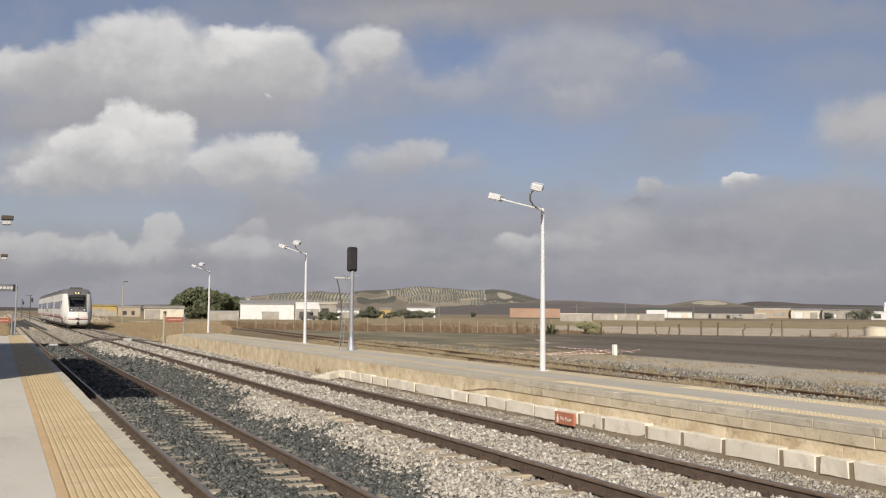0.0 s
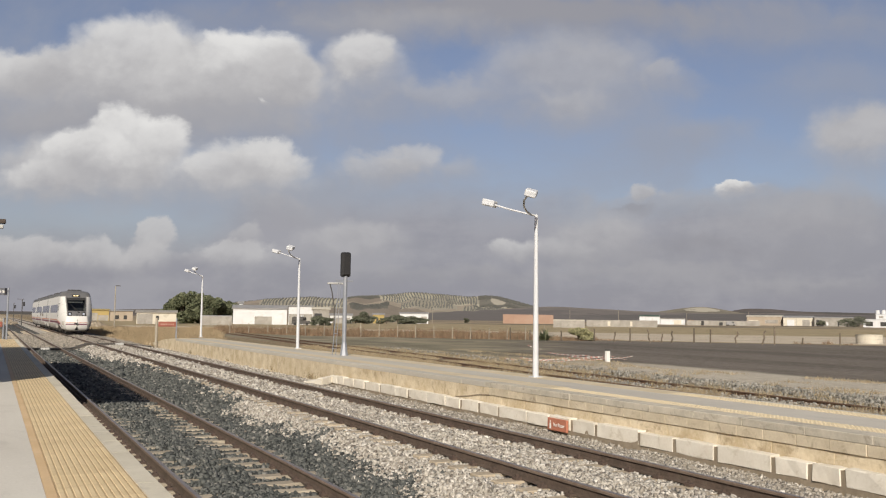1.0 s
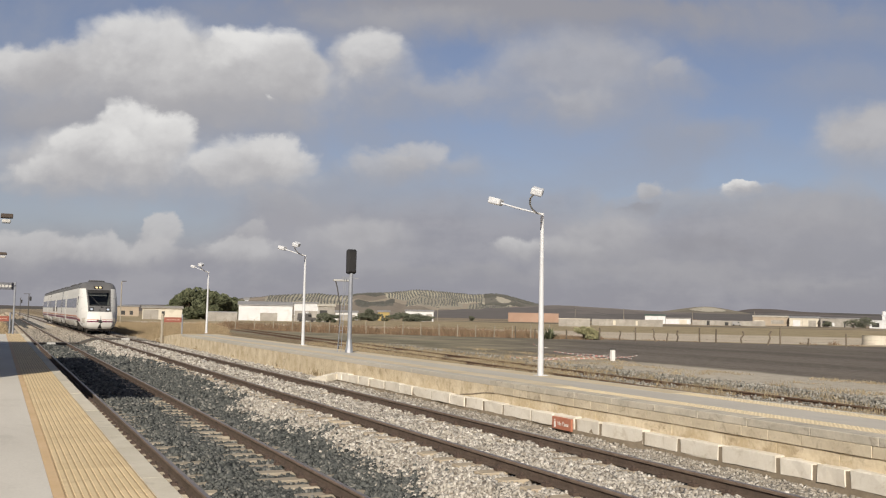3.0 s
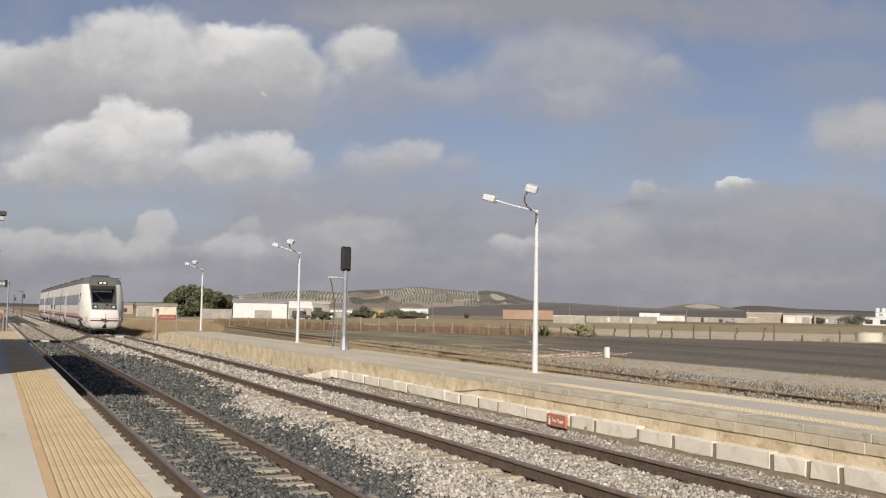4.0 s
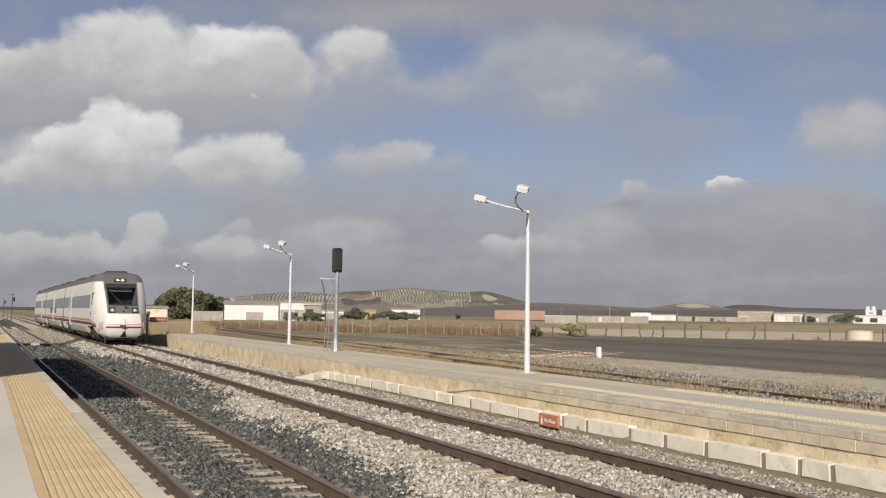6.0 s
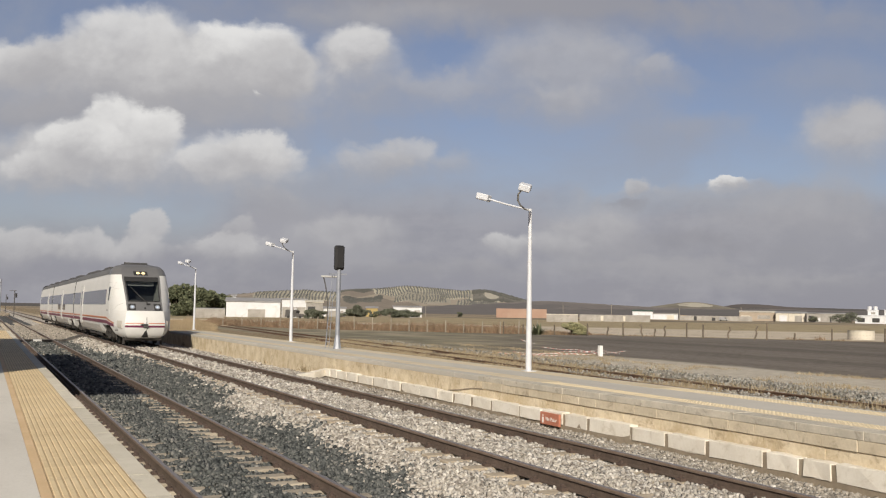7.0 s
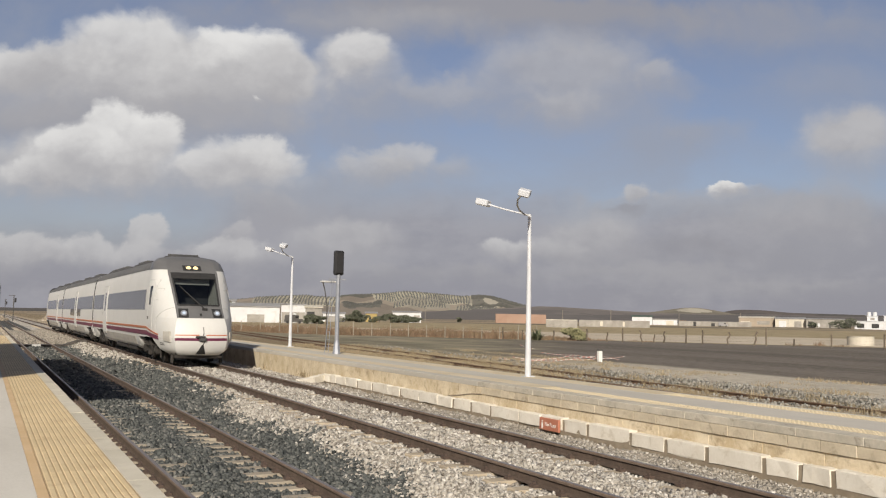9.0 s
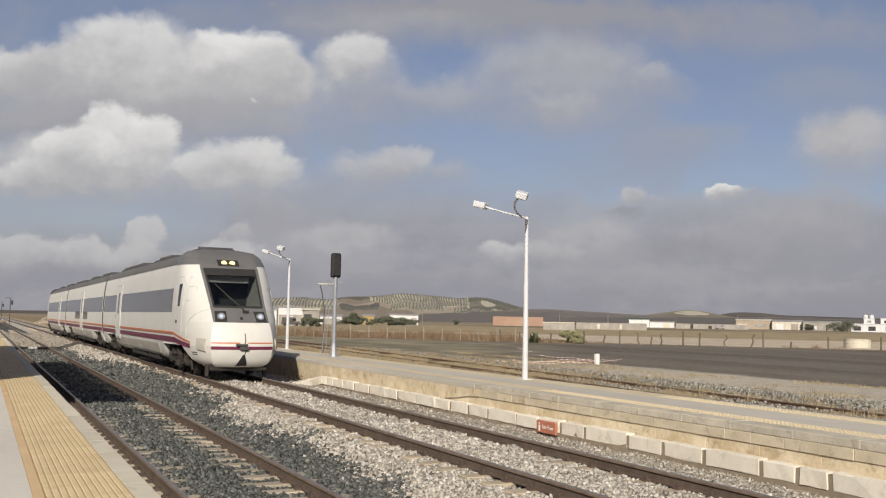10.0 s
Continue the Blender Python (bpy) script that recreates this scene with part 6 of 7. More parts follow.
    block_house("yard_wall", 40.5, 44.6, 470, 2.2, G, G, "long pale yard wall with parked machinery", 0.5, 0.05, ((0.2, 0.24, 0.0, 2.2, "dark_open"), (0.45, 0.5, 0, 1.6, "dark_open"), (0.75, 0.78, 0, 2.0, "grey_wall")), over=0.02, category="wall")
    block_house("hall", 43.9, 45.9, 560, 4.9, M["tan_wall"], C, "tan and pale industrial hall", 16, 0.8, ((0.5, 0.85, 1.2, 3.2, "grey_wall"), (0.05, 0.3, 0, 3.0, "cream_wall")))
    block_house("warehouse", 45.9, 47.55, 555, 4.6, C, R, "cream warehouse with large doors", 16, 0.9, ((0.12, 0.36, 0, 3.4, "white_wall"), (0.42, 0.43, 0, 4.2, "grey_wall"), (0.62, 0.86, 0, 3.4, "grey_wall")))
    block_house("warehouse", 47.57, 49.6, 550, 4.7, G, R, "grey concrete warehouse with small openings", 16, 0.4, ((0.05, 0.18, 0.8, 3.4, "dark_open"), (0.3, 0.36, 0.5, 2.4, "white_wall"), (0.6, 0.64, 0.0, 2.4, "dark_open")))
    block_house("house", 50.1, 52.6, 480, 3.7, W, W, "white flat-roofed house with water tanks", 10, 0.1, ((0.05, 0.2, 0.6, 2.6, "dark_open"), (0.35, 0.5, 0.6, 2.6, "dark_open"), (0.7, 0.8, 0.6, 2.6, "dark_open")))
    block_house("house", 50.75, 51.3, 486, 6.2, W, W, "white stair tower of the flat-roofed house", 4, 0.1, ((0.3, 0.7, 4.4, 5.5, "grey_wall"),))
    block_house("hall", 51.6, 53.4, 484, 6.4, W, W, "white upper storey of the flat-roofed house", 6, 0.1, ((0.1, 0.3, 4.3, 5.5, "dark_open"),))
    # round stone trough behind the fence
    bm = bmesh.new()
    tube(bm, (0, 0, 0), (0, 0, 0.95), 1.3, 1.3, 28, caps=False)
    tube(bm, (0, 0, 0.95), (0, 0, 0.95), 1.38, 1.1, 28, caps=False)
    tube(bm, (0, 0, 0.95), (0, 0, 0.65), 1.1, 1.1, 28, caps=False)
    tube(bm, (0, 0, 0.65), (0, 0, 0.651), 1.1, 0.01, 28, caps=False)
    tr = tagged(part("water_trough", bm, M["cream_wall"]), "round pale concrete trough behind the fence", "trough")
    tr.matrix_basis = Matrix.Translation(polar(50.4, 106))
    # lamp pole and power poles
    for az, d, h in ((6.45, 150, 6.4), (14.9, 420, 7.0), (31.6, 700, 9.0), (33.6, 700, 9.5), (36.5, 900, 12), (40.5, 800, 9.0), (44.0, 800, 10), (25.2, 420, 6.0)):
        pl = tagged(new("utility_pole"), "thin grey utility pole", "pole", group="poles in the fields")
        bm = bmesh.new()
        k = max(1.0, d / 350)
        tube(bm, (0, 0, 0), (0, 0, h), 0.10 * k, 0.07 * k, 8)
        part("pole", bm, M["conc_post"], pl)
        bm = bmesh.new()
        if d > 200:
            box(bm, -0.7, 0.7, -0.05 * k, 0.05 * k, h - 0.3, h - 0.3 + 0.12 * k)
        else:
            box(bm, 0.0, 0.7, -0.09, 0.09, h, h + 0.12)
        part("crossarm" if d > 200 else "lamp_head", bm, M["dark_metal"], pl)
        pl.matrix_basis = Matrix.Translation(polar(az, d))


def build_van(az, d, paint, label, turn=0.0):
    """A parked van: body, cabin glass, wheels."""
    van = tagged(new("van"), label, "van")
    bm = bmesh.new()
    box(bm, -2.2, 2.2, -0.9, 0.9, 0.35, 1.1, 0.12)
    box(bm, -2.1, 1.2, -0.85, 0.85, 1.0, 2.05, 0.18)
    part("body", bm, paint, van)
    bm = bmesh.new()
    box(bm, 0.35, 1.24, -0.87, 0.87, 1.2, 1.8, 0.1)
    part("window", bm, M["glass_dark"], van, "dark side glass")
    for x in (-1.4, 1.4):
        for y in (-0.85, 0.85):
            bm = bmesh.new()
            tube(bm, (x, y - 0.1, 0.34), (x, y + 0.1, 0.34), 0.34, None, 14)
            part("wheel", bm, M["rubber"], van, "black tyre")
    van.matrix_basis = Matrix.Translation(polar(az, d)) @ Matrix.Rotation(radians(turn - az), 4, "Z")


def place_yard_clutter():
    """What stands about in the yards behind the fence."""
    build_van(43.0, 470, M["roof_grey"], "grey van parked in the farm yard", 8)
    build_van(17.2, 226, M["dark_metal"], "dark van parked before the warehouse annex", 0)
    box_ob = tagged(new("container"), "orange steel container beside the white shed", "container")
    bm = bmesh.new()
    box(bm, -1.6, 1.6, -1.2, 1.2, 0.05, 2.5, 0.04)
    for k in range(9):
        x = -1.44 + 0.36 * k
        box(bm, x - 0.05, x + 0.05, -1.24, -1.2, 0.15, 2.4)
    part("body", bm, M["ochre_box"], box_ob)
    box_ob.matrix_basis = Matrix.Translation(polar(40.75, 515)) @ Matrix.Rotation(radians(-40.75), 4, "Z")
    for az in (50.85, 51.15):
        tank = tagged(new("water_tank"), "white cylindrical water tank on the flat roof", "tank", group="tanks on the roof")
        bm = bmesh.new()
        tube(bm, (0, 0, 0), (0, 0, 1.7), 0.95, 0.95, 20)
        tube(bm, (0, 0, 1.7), (0, 0, 1.85), 0.95, 0.3, 20)
        part("shell", bm, M["white_wall"], tank)
        tank.matrix_basis = Matrix.Translation(polar(az, 488.5, 6.43))
    # heaps of pale rubble beside the line
    rng = np.random.default_rng(63)
    for x, y, r, h in ((13.5, 205.0, 3.2, 1.6), (14.6, 178.0, 2.4, 1.2), (15.5, 168.0, 2.2, 1.0), (2.0, 215.0, 3.0, 1.1)):
        n = 900
        a, q = rng.uniform(0, 2 * math.pi, n), np.sqrt(rng.uniform(0, 1, n))
        c = np.stack([x + r * q * np.cos(a), y + 1.5 * r * q * np.sin(a), (1 - q ** 1.6) * h * rng.uniform(0.2, 1.0, n) - 0.15], 1)
        scatter("rubble_heap", c, rng.uniform(0.2, 0.6, n), M["rubble"], "heap of pale earth and rubble beside the line", "rubble", seed=int(y))


M["ochre_box"] = material("orange_container", (0.44, 0.25, 0.06), (0.52, 0.31, 0.09), 1.0, 0.6)
M["rubble"] = stones("pale_rubble", [(0.30, 0.25, 0.185), (0.38, 0.325, 0.25), (0.24, 0.195, 0.14), (0.43, 0.38, 0.31)])


# ---- growing things ----
def leaf_cloud(name, centres, material, parent=None, label="", category="", size=0.35, seed=5):
    """Many small leaf clumps, two crossed leaves each."""
    rng = np.random.default_rng(seed)
    n = len(centres)
    a = rng.normal(size=(n, 3))
    a /= np.linalg.norm(a, axis=1)[:, None]
    b = np.cross(a, rng.normal(size=(n, 3)))
    b /= np.linalg.norm(b, axis=1)[:, None]
    s = size * rng.uniform(0.5, 1.3, (n, 1))
    c = np.asarray(centres, float)
    v = np.stack([c + a * s, c + b * s * 0.6, c - a * s, c - b * s * 0.6], 1).reshape(-1, 3)
    f = (np.array([(0, 1, 2), (0, 2, 3)])[None] + (np.arange(n) * 4)[:, None, None]).reshape(-1, 3)
    return tri_mesh(name, v, f, material, label, category, parent)


def build_tree(at, h, spread, mat, label, seed, count=1800, leaf=0.42, name="tree"):
    rng = np.random.default_rng(seed)
    tree = tagged(new(name), label, name)
    bm = bmesh.new()
    tube(bm, (0, 0, -0.2), (0, 0, h * 0.35), h * 0.045, h * 0.03, 8)
    tips = []
    for k in range(9):
        a = 2 * math.pi * k / 9 + rng.uniform(-0.3, 0.3)
        tip = Vector((math.cos(a) * spread * rng.uniform(0.35, 0.85), math.sin(a) * spread * rng.uniform(0.35, 0.85), h * rng.uniform(0.18, 0.8)))
        tube(bm, (0, 0, h * 0.3), tip, h * 0.018, h * 0.006, 6)
        tips.append(tip)
    part("trunk", bm, M["bark"], tree, "brown trunk and limbs")
    tips += [Vector((0, 0, h * 0.85)), Vector((spread * 0.3, 0, h * 0.75))]
    cs = []
    for tip in tips:
        for k in range(count // len(tips)):
            d = rng.normal(size=3)
            d /= np.linalg.norm(d)
            r = rng.uniform(0.5, 1.0) ** 0.5
            cs.append((tip.x + d[0] * spread * 0.40 * r, tip.y + d[1] * spread * 0.40 * r, max(0.15, tip.z + d[2] * h * 0.2 * r)))
    crown = leaf_cloud("crown", np.array(cs), mat, tree, "leafy crown", size=leaf, seed=seed)
    crown["kind"] = ""
    del crown["kind"]
    tree.matrix_basis = Matrix.Translation(at)
    return tree


def blades(name, points, h, mat, label, category, seed, per=7, width=0.02, spread=0.12):
    """Tufts of grass blades."""
    rng = np.random.default_rng(seed)
    p = np.repeat(np.asarray(points, float), per, axis=0)
    n = len(p)
    hh = np.repeat(np.broadcast_to(np.asarray(h, float), (len(points),)), per) * rng.uniform(0.5, 1.2, n)
    ang = rng.uniform(0, 2 * math.pi, n)
    base = p + np.stack([rng.normal(0, spread, n), rng.normal(0, spread, n), np.zeros(n)], 1)
    side = np.stack([np.cos(ang), np.sin(ang), np.zeros(n)], 1) * (width * rng.uniform(0.6, 1.4, n))[:, None]
    tip = base + np.stack([rng.normal(0, 0.3, n) * hh, rng.normal(0, 0.3, n) * hh, hh], 1)
    v = np.stack([base - side, base + side, tip], 1).reshape(-1, 3)
    f = (np.array([(0, 1, 2)])[None] + (np.arange(n) * 3)[:, None, None]).reshape(-1, 3)
    return tri_mesh(name, v, f, mat, label, category)


def fence_point(az):
    """On the fence line, which runs aslant behind the dark field."""
    a = radians(az)
    d = 130.5 / (math.sin(a) + math.cos(a))
    return polar(az, d)


def place_plants():
    rng = np.random.default_rng(33)
    k = 0
    for az, d, h, sp in ((9.35, 252, 5.0, 2.4), (9.8, 250, 6.4, 2.7), (10.25, 246, 7.6, 3.3), (10.75, 248, 8.0, 3.6), (11.25, 244, 7.4, 3.2), (11.75, 252, 7.0, 3.2), (12.35, 256, 6.4, 3.2), (12.9, 258, 5.8, 2.8), (13.3, 262, 5.2, 2.4)):
        build_tree(polar(az, d), h, sp, M["leaf"], "dense dark green tree beside the farm sheds", 40 + k, 5200, 0.30)
        k += 1
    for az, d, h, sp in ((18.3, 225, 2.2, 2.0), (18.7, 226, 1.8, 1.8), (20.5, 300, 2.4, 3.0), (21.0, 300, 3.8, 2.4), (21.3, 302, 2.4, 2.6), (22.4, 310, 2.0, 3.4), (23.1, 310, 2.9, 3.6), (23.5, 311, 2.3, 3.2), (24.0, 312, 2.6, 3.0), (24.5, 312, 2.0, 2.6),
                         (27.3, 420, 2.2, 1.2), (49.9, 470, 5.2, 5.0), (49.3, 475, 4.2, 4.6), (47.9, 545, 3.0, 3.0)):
        build_tree(polar(az, d), h, sp, M["far_leaf"], "green tree among the far buildings, paled for haze", 60 + k, 1500, 0.24)
        k += 1
    palm = tagged(new("palm_bush"), "dark green spiky dwarf palm by the fence", "bush")
    bm = bmesh.new()
    for i in range(150):
        a, up = rng.uniform(0, 2 * math.pi), rng.uniform(0.25, 1.45)
        way = Vector((math.cos(a) * math.cos(up), math.sin(a) * math.cos(up), math.sin(up))) * rng.uniform(0.8, 1.6)
        side = Vector((-math.sin(a), math.cos(a), 0)) * 0.05
        foot = Vector((rng.normal(0, 0.2), rng.normal(0, 0.2), 0.05))
        bend = foot + way * 0.6
        tip = foot + way + Vector((0, 0, -0.25))
        p = [bm.verts.new(c) for c in (foot - side, foot + side, bend + side, bend - side, tip)]
        bm.faces.new(p[:4])
        bm.faces.new((p[3], p[2], p[4]))
    part("fronds", bm, M["leaf"], palm)
    palm.matrix_basis = Matrix.Translation(polar(32.05, 93))
    for az, d, h, sp, m, lab in ((34.1, 95, 1.3, 1.0, "bush", "pale green bush by the fence"), (34.7, 95, 1.0, 0.8, "bush", "small pale bush by the fence")):
        build_tree(polar(az, d), h, sp, M[m], lab, 90 + k, 2200, 0.085, name="bush")
        k += 1
    # brown weeds along the fence
    pts, hs = [], []
    for i in range(5200):
        az = rng.uniform(12.0, 36.0) if i % 5 else rng.uniform(12.0, 60)
        thick = 0.9 if az < 31 else 0.30 if az < 35 else 0.05
        if rng.uniform() > thick * 0.75:
            continue
        p = fence_point(az) if az > 18 else polar(az, 104 + (18 - az) * 3)
        q = p + (p.normalized() * rng.uniform(0.5, 9.0))
        pts.append((q.x, q.y, 0.02))
        hs.append(rng.uniform(0.4, 1.2) * (1 if az < 31 else 0.5) * (0.62 + 0.75 * noise.noise(Vector((az * 2.2, q.length * 0.3, 0)))))
    blades("weeds", pts, np.array(hs), M["weed"], "brown dry weeds along the wire fence", "weeds", 51, per=34, width=0.032, spread=0.34)
    # tall dry grass at the end of the far platform and beyond the crossing
    pts, hs = [], []
    for i in range(9000):
        y = rng.uniform(64, 150)
        x = rng.uniform(10.2, 10.2 + 3 + (y - 60) * 0.22)
        pts.append((x, y, 0.0))
        hs.append(rng.uniform(0.2, 0.65) * (0.7 + 0.9 * noise.noise(Vector((x * 0.4, y * 0.15, 0)))))
    for i in range(2500):
        y = rng.uniform(66, 150)
        pts.append((rng.uniform(-8, 0.6), y, -0.35))
        hs.append(rng.uniform(0.3, 0.8))
    blades("dry_grass", pts, np.array(hs), M["straw"], "tall straw-coloured dry grass beside the track", "grass", 52, per=26, width=0.013, spread=0.28)
    # verge behind the far platform
    pts, hs = [], []
    for i in range(15000):
        y = rng.uniform(8, 64)
        c = 16.7 + 0.075 * y
        x = c + rng.normal(0, 1.5)
        if x < 12.9:
            continue
        if noise.noise(Vector((x * 0.5, y * 0.3, 4))) < -0.12:
            continue
        pts.append((x, y, 0.03))
        hs.append(rng.uniform(0.05, 0.19))
    for i in range(5000):
        y = rng.uniform(8, 60)
        x = rng.uniform(22, 29)
        if noise.noise(Vector((x * 0.4, y * 0.25, 8))) > 0.08:
            pts.append((x, y, 0.03))
            hs.append(rng.uniform(0.04, 0.14))
    blades("verge_grass", pts, np.array(hs), M["dry_grass"], "short dry grass over the old siding", "grass", 53, per=8, width=0.012, spread=0.12)
    # straw-coloured clumps along the siding's rails and in the stones
    rng = np.random.default_rng(91)
    pts, hs = [], []
    for k in range(95):
        y = rng.uniform(8, 48)
        o = rng.choice([-1.25, -0.6, 0.95, 1.15, 1.3, 2.2, 3.9]) + rng.normal(0, 0.12)
        n = int(rng.integers(4, 16))
        tall = rng.uniform(0.10, 0.30)
        for j in range(n):
            yy = y + rng.normal(0, 0.22)
            pts.append((17.2 + 0.0805 * (yy - 4) + o + rng.normal(0, 0.09), yy, 0.05))
            hs.append(tall * rng.uniform(0.6, 1.2))
    blades("straw_clumps", pts, np.array(hs), M["dry_grass"], "clumps of straw-coloured grass along the siding", "grass", 55, per=8, width=0.010, spread=0.09)
    # low tufts by the old wall and kerb
    pts, hs = [], []
    for y, x in ((31.0, 10.2), (31.3, 10.1), (30.6, 10.2), (44.0, 10.2), (20.4, 10.25), (53, 10.2), (36.2, 10.2), (19.0, 10.28)):
        for i in range(12):
            pts.append((x + rng.normal(0, 0.06), y + rng.normal(0, 0.2), 0.04))
            hs.append(rng.uniform(0.1, 0.32))
    blades("weed_tufts", pts, np.array(hs), M["dry_grass"], "dry weed tufts at the foot of the old wall", "weeds", 54, per=9, width=0.008, spread=0.05)


def place_fence():
    rng = np.random.default_rng(77)
    # bearing, height, lean, crook; pale posts of the yards first, then weathered stakes
    stakes = [(az, rng.uniform(1.2, 1.45), rng.normal(0, 0.03), 0.0, True) for az in np.arange(13.0, 32.9, 1.12)]
    stakes += [(29.98, 1.25, 0.0, 0.0, False), (31.16, 1.0, 0.05, 0.0, False), (33.1, 1.0, -0.05, 0.03, False), (35.1, 1.25, -0.06, 0.03, False), (36.28, 0.95, 0.03, 0.05, False), (37.2, 1.35, 0.0, 0.0, False),
               (38.4, 1.25, -0.34, 0.10, False), (39.05, 0.85, 0.04, 0.04, False), (39.6, 1.15, 0.12, -0.08, False), (40.9, 1.45, 0.02, 0.0, False), (41.85, 1.35, 0.0, 0.02, False), (43.3, 1.2, 0.06, 0.13, False),
               (44.7, 1.3, 0.36, -0.10, False), (45.4, 1.65, 0.02, 0.0, False), (46.9, 0.7, 0.05, 0.0, False), (48.9, 1.2, 0.0, 0.0, False), (51.6, 1.3, 0.03, 0.0, False), (54.0, 1.2, -0.05, 0.04, False), (57.0, 1.3, 0.0, 0.0, False)]
    azs = [k[0] for k in stakes]
    for a, h, lean, crook, tall in stakes:
        p = fence_point(a) if a > 18 else polar(a, 104 + (18 - a) * 3)
        post = tagged(new("fence_post"), "pale concrete fence post" if tall else "weathered leaning wooden fence post" if abs(lean) + abs(crook) > 0.08 else "weathered upright wooden fence post", "fence post", group="posts of the field fence")
        way = Vector((math.cos(radians(a)), -math.sin(radians(a)), 0))
        bm = bmesh.new()
        bent(bm, [(0, 0, -0.1), way * (lean * 0.4 - crook) + Vector((0, 0, h * 0.45)), way * (lean * 0.75 + crook) + Vector((0, 0, h * 0.75)), way * lean + Vector((0, 0, h))], 0.05 if tall else 0.075, 7)
        part("post", bm, M["conc_post"] if tall else M["fence_post"], post)
        post.matrix_basis = Matrix.Translation(p)
    azs.sort()
    wire = tagged(new("fence_wire"), "thin slack wire strands of the field fence", "fence wire")
    for z in (0.35, 0.65, 0.95):
        pts = []
        for a in azs:
            p = fence_point(a) if a > 18 else polar(a, 104 + (18 - a) * 3)
            pts.append(p + Vector((0, 0, z)))
        part("strand", one(bent, pts, 0.003, 4), M["dark_metal"], wire)


def place_siding():
    side = build_track(0.0, 0.0, [0.6 * k for k in range(0, 100)], M["sleeper_b"], -2, 110, "old rusty siding half buried in dry grass", M["old_rail"])
    side.matrix_basis = pose(17.2, 4.0, 0.17, 0, 0, -4.6)
    rng = np.random.default_rng(5)
    n = 26000
    y = rng.uniform(6, 60, n)
    off = np.concatenate([rng.normal(2.9, 0.75, n // 2), rng.normal(0.2, 1.2, n - n // 2)])
    x = 17.2 + 0.0805 * (y - 4) + off
    z = 0.05 + 0.09 * np.exp(-((off - 2.8) / 0.9) ** 2) + rng.uniform(-0.03, 0.05, n)
    ok = rng.uniform(size=n) < np.clip(1.3 - (y - 6) / 24, 0.06, 1)
    c = np.stack([x, y, z], 1)[ok]
    scatter("siding_stones", c, rng.uniform(0.03, 0.08, len(c)), M["mid_stone"], "grey loose stones heaped along the old siding", "stones", seed=12)
    ys = lines((4, 36, 32))
    bm = bmesh.new()
    rows = []
    for yy in ys:
        row = []
        for k in range(9):
            o = 1.3 + 3.2 * k / 8
            row.append(bm.verts.new((17.2 + 0.0805 * (yy - 4) + o, yy, -0.02 + 0.12 * math.exp(-((o - 2.8) / 0.8) ** 2) * max(0.0, min(1.0, (36 - yy) / 10)) + 0.03 * noise.noise(Vector((o, yy * 0.8, 0))))))
        rows.append(row)
    for p, q in zip(rows, rows[1:]):
        for i in range(8):
            bm.faces.new((p[i], p[i + 1], q[i + 1], q[i]))
    tagged(part("stone_bank", bm, M["pale_bank"], smooth=True), "low bank of grey stone beside the siding", "bank", kind="structure")


M["pale_bank"] = bed_material("stone_bank", [(0.14, 0.13, 0.11), (0.30, 0.28, 0.24), (0.24, 0.20, 0.14)], 12)


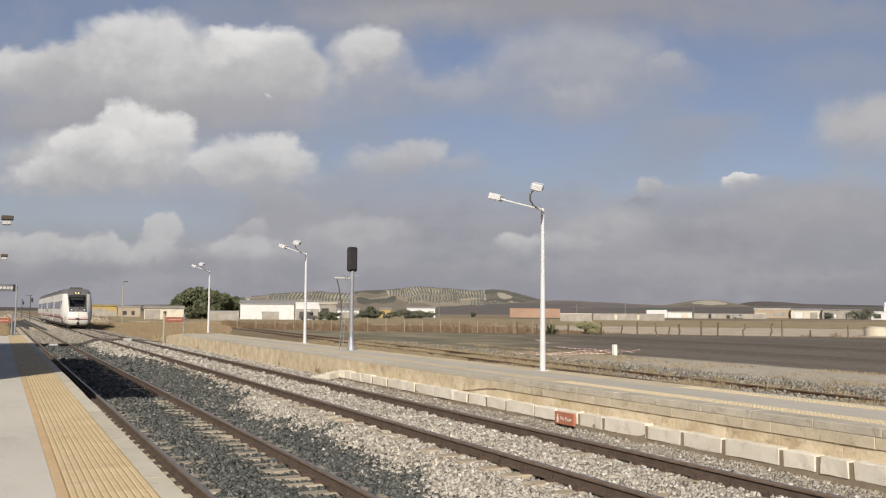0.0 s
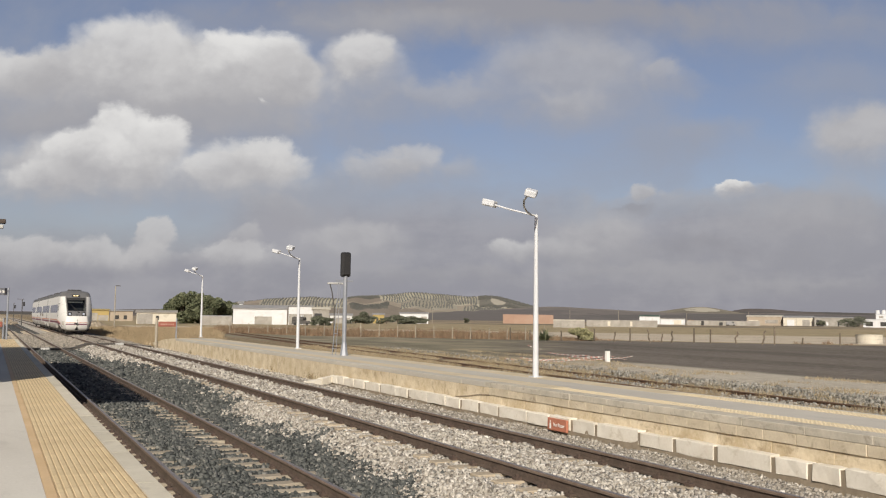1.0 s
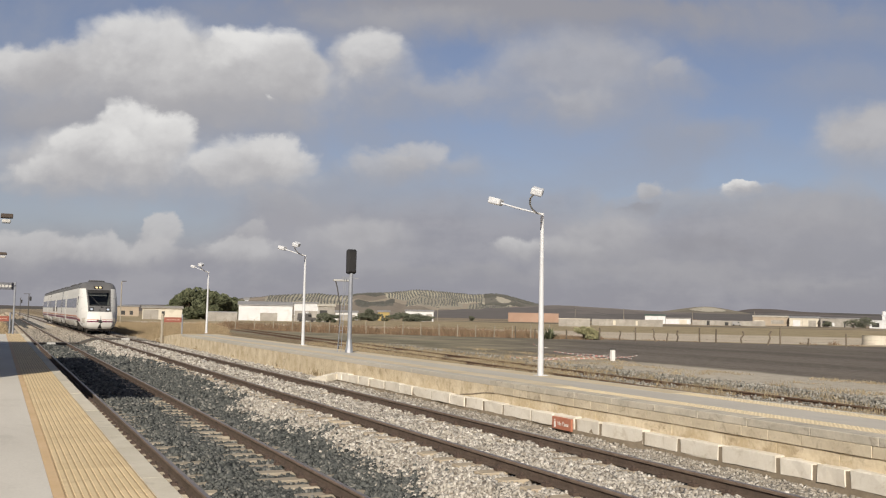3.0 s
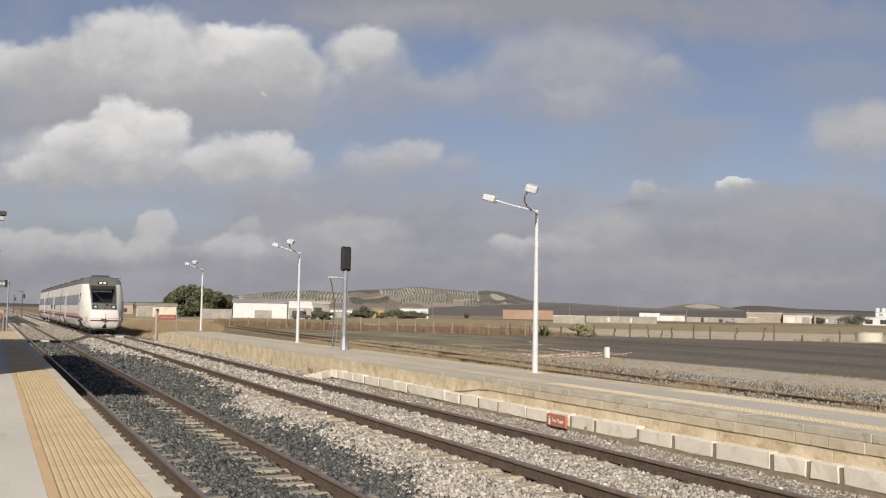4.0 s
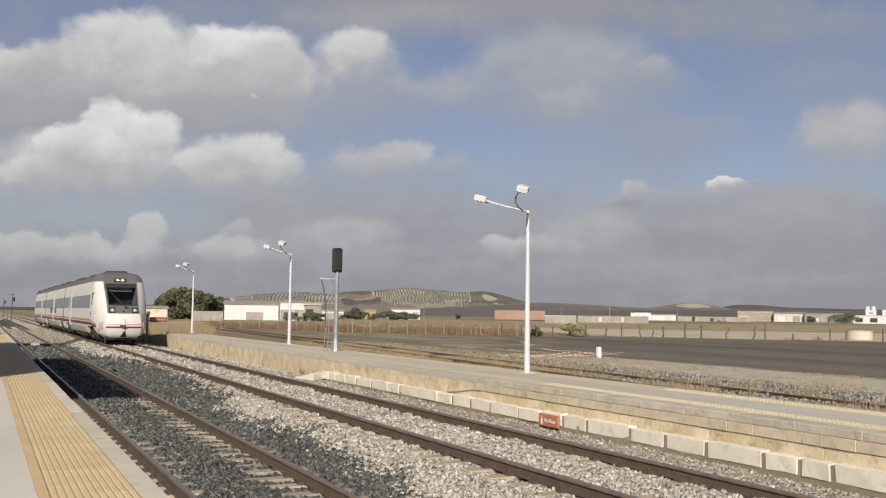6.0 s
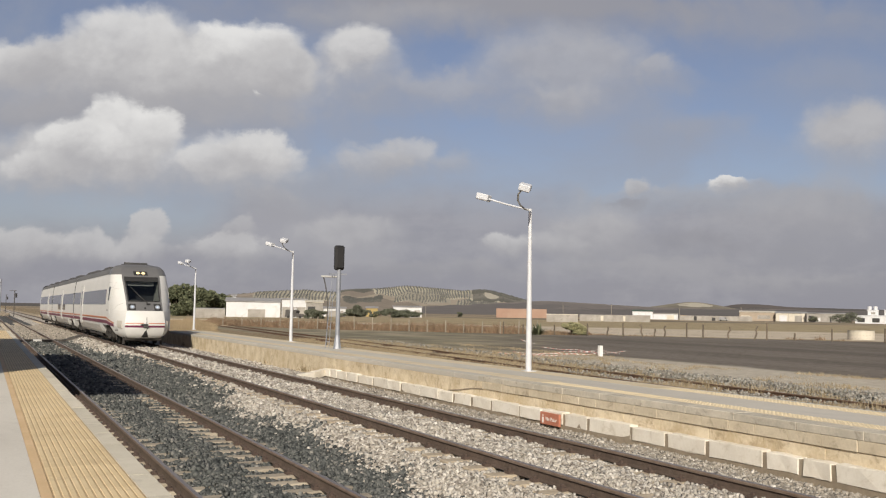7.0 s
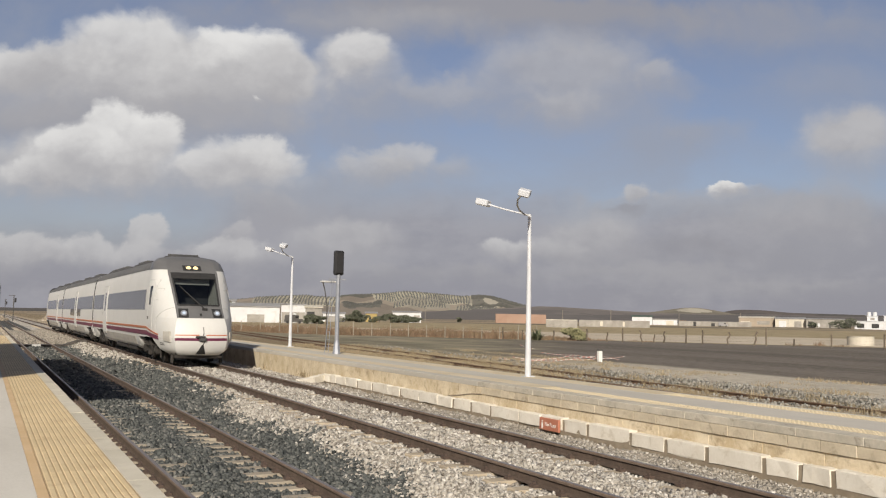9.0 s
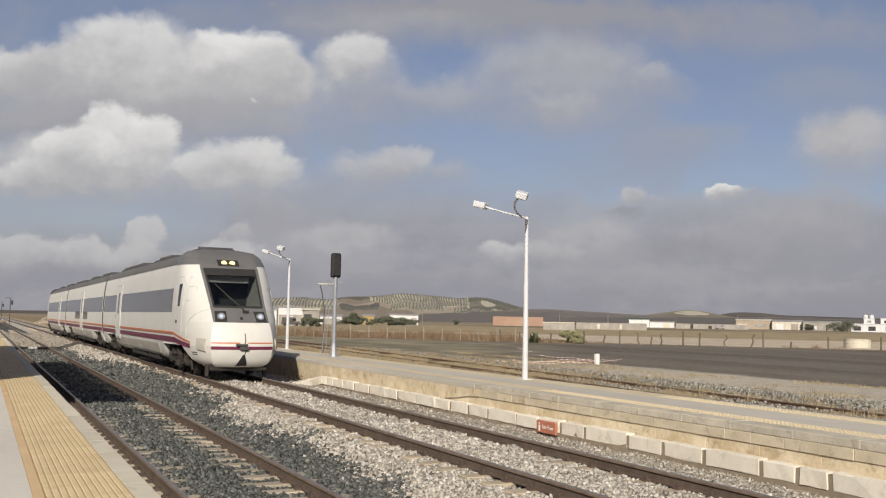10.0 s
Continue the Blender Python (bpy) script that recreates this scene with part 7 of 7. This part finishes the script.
def place_marks():
    post = tagged(new("marker_post"), "short white marker post with a dark cap", "post")
    bm = bmesh.new()
    box(bm, -0.10, 0.10, -0.10, 0.10, 0, 0.56, 0.015)
    part("shaft", bm, M["white_paint"], post)
    bm = bmesh.new()
    box(bm, -0.11, 0.11, -0.11, 0.11, 0.56, 0.64, 0.015)
    part("cap", bm, M["dark_metal"], post)
    post.matrix_basis = pose(28.4, 39.3, 0.03)
    tape = tagged(new("barrier_tape"), "sagging red and white barrier tape by the marker post", "barrier tape")
    ends = [(24.1, 40.6, 0.10), (26.2, 40.6, 0.14), (28.5, 40.3, 0.22), (28.45, 39.5, 0.42), (29.9, 40.2, 0.20), (30.6, 40.6, 0.10)]
    ends2 = [(27.6, 43.6, 0.34), (29.0, 42.2, 0.25), (30.2, 41.4, 0.12)]
    ends3 = [(28.0, 46.5, 0.66), (28.6, 45.9, 0.45)]
    ends4 = [(24.6, 41.6, 0.20), (26.0, 41.2, 0.10), (27.4, 40.9, 0.24), (28.4, 39.9, 0.30)]
    ends5 = [(23.6, 41.4, 0.16), (25.2, 40.2, 0.08), (27.0, 39.9, 0.14), (28.35, 39.4, 0.20), (30.2, 39.6, 0.30)]
    bands = (bmesh.new(), bmesh.new())
    for run in (ends, ends2, ends3, ends4, ends5):
        pts = []
        for a, b in zip(run, run[1:]):
            a, b = Vector(a), Vector(b)
            n = max(2, int((b - a).length / 0.14))
            for k in range(n):
                f = k / n
                p = a.lerp(b, f)
                p.z -= 0.05 * math.sin(math.pi * f)
                pts.append(p)
        pts.append(Vector(run[-1]))
        for m in (0, 1):
            for k in range(m, len(pts) - 1, 2):
                a, b = pts[k], pts[k + 1]
                u = Vector((0, 0, 0.008))
                t = Vector((0.0, 0.006, 0))
                bm = bands[m]
                vs = [bm.verts.new(c) for c in (a - u, b - u, b + u, a + u, a - u + t, b - u + t, b + u + t, a + u + t)]
                for q in ((0, 1, 2, 3), (7, 6, 5, 4), (0, 4, 5, 1), (3, 2, 6, 7)):
                    bm.faces.new([vs[i] for i in q])
    tagged(part("red_bands", bands[0], M["tape_red"], tape, "red bands of the tape"), kind="stuff")
    tagged(part("white_bands", bands[1], M["letters"], tape, "white bands of the tape"), kind="stuff")


place_siding()
place_buildings()
place_yard_clutter()
place_plants()
place_fence()
place_marks()


place_station()
place_signs()
place_building()
train = build_train()
build_platform_1()
build_platform_2()


def motions():
    rows = []
    for k in range(21):
        t = 0.5 * k
        rows.append((t, pose(TRACK_2, 98.9 - 8.25 * t + 0.108 * t * t, Z2)))
    walk(train, rows)
    turns = []
    for k in range(151):
        t = k / 15
        angle = math.degrees((8.25 * t - 0.108 * t * t) / 0.46)
        turns.append((t, angle))
    for wheel in WHEELS:
        x, y, z = wheel.location
        walk(wheel, [(t, pose(x, y, z, angle)) for t, angle in turns])


motions()
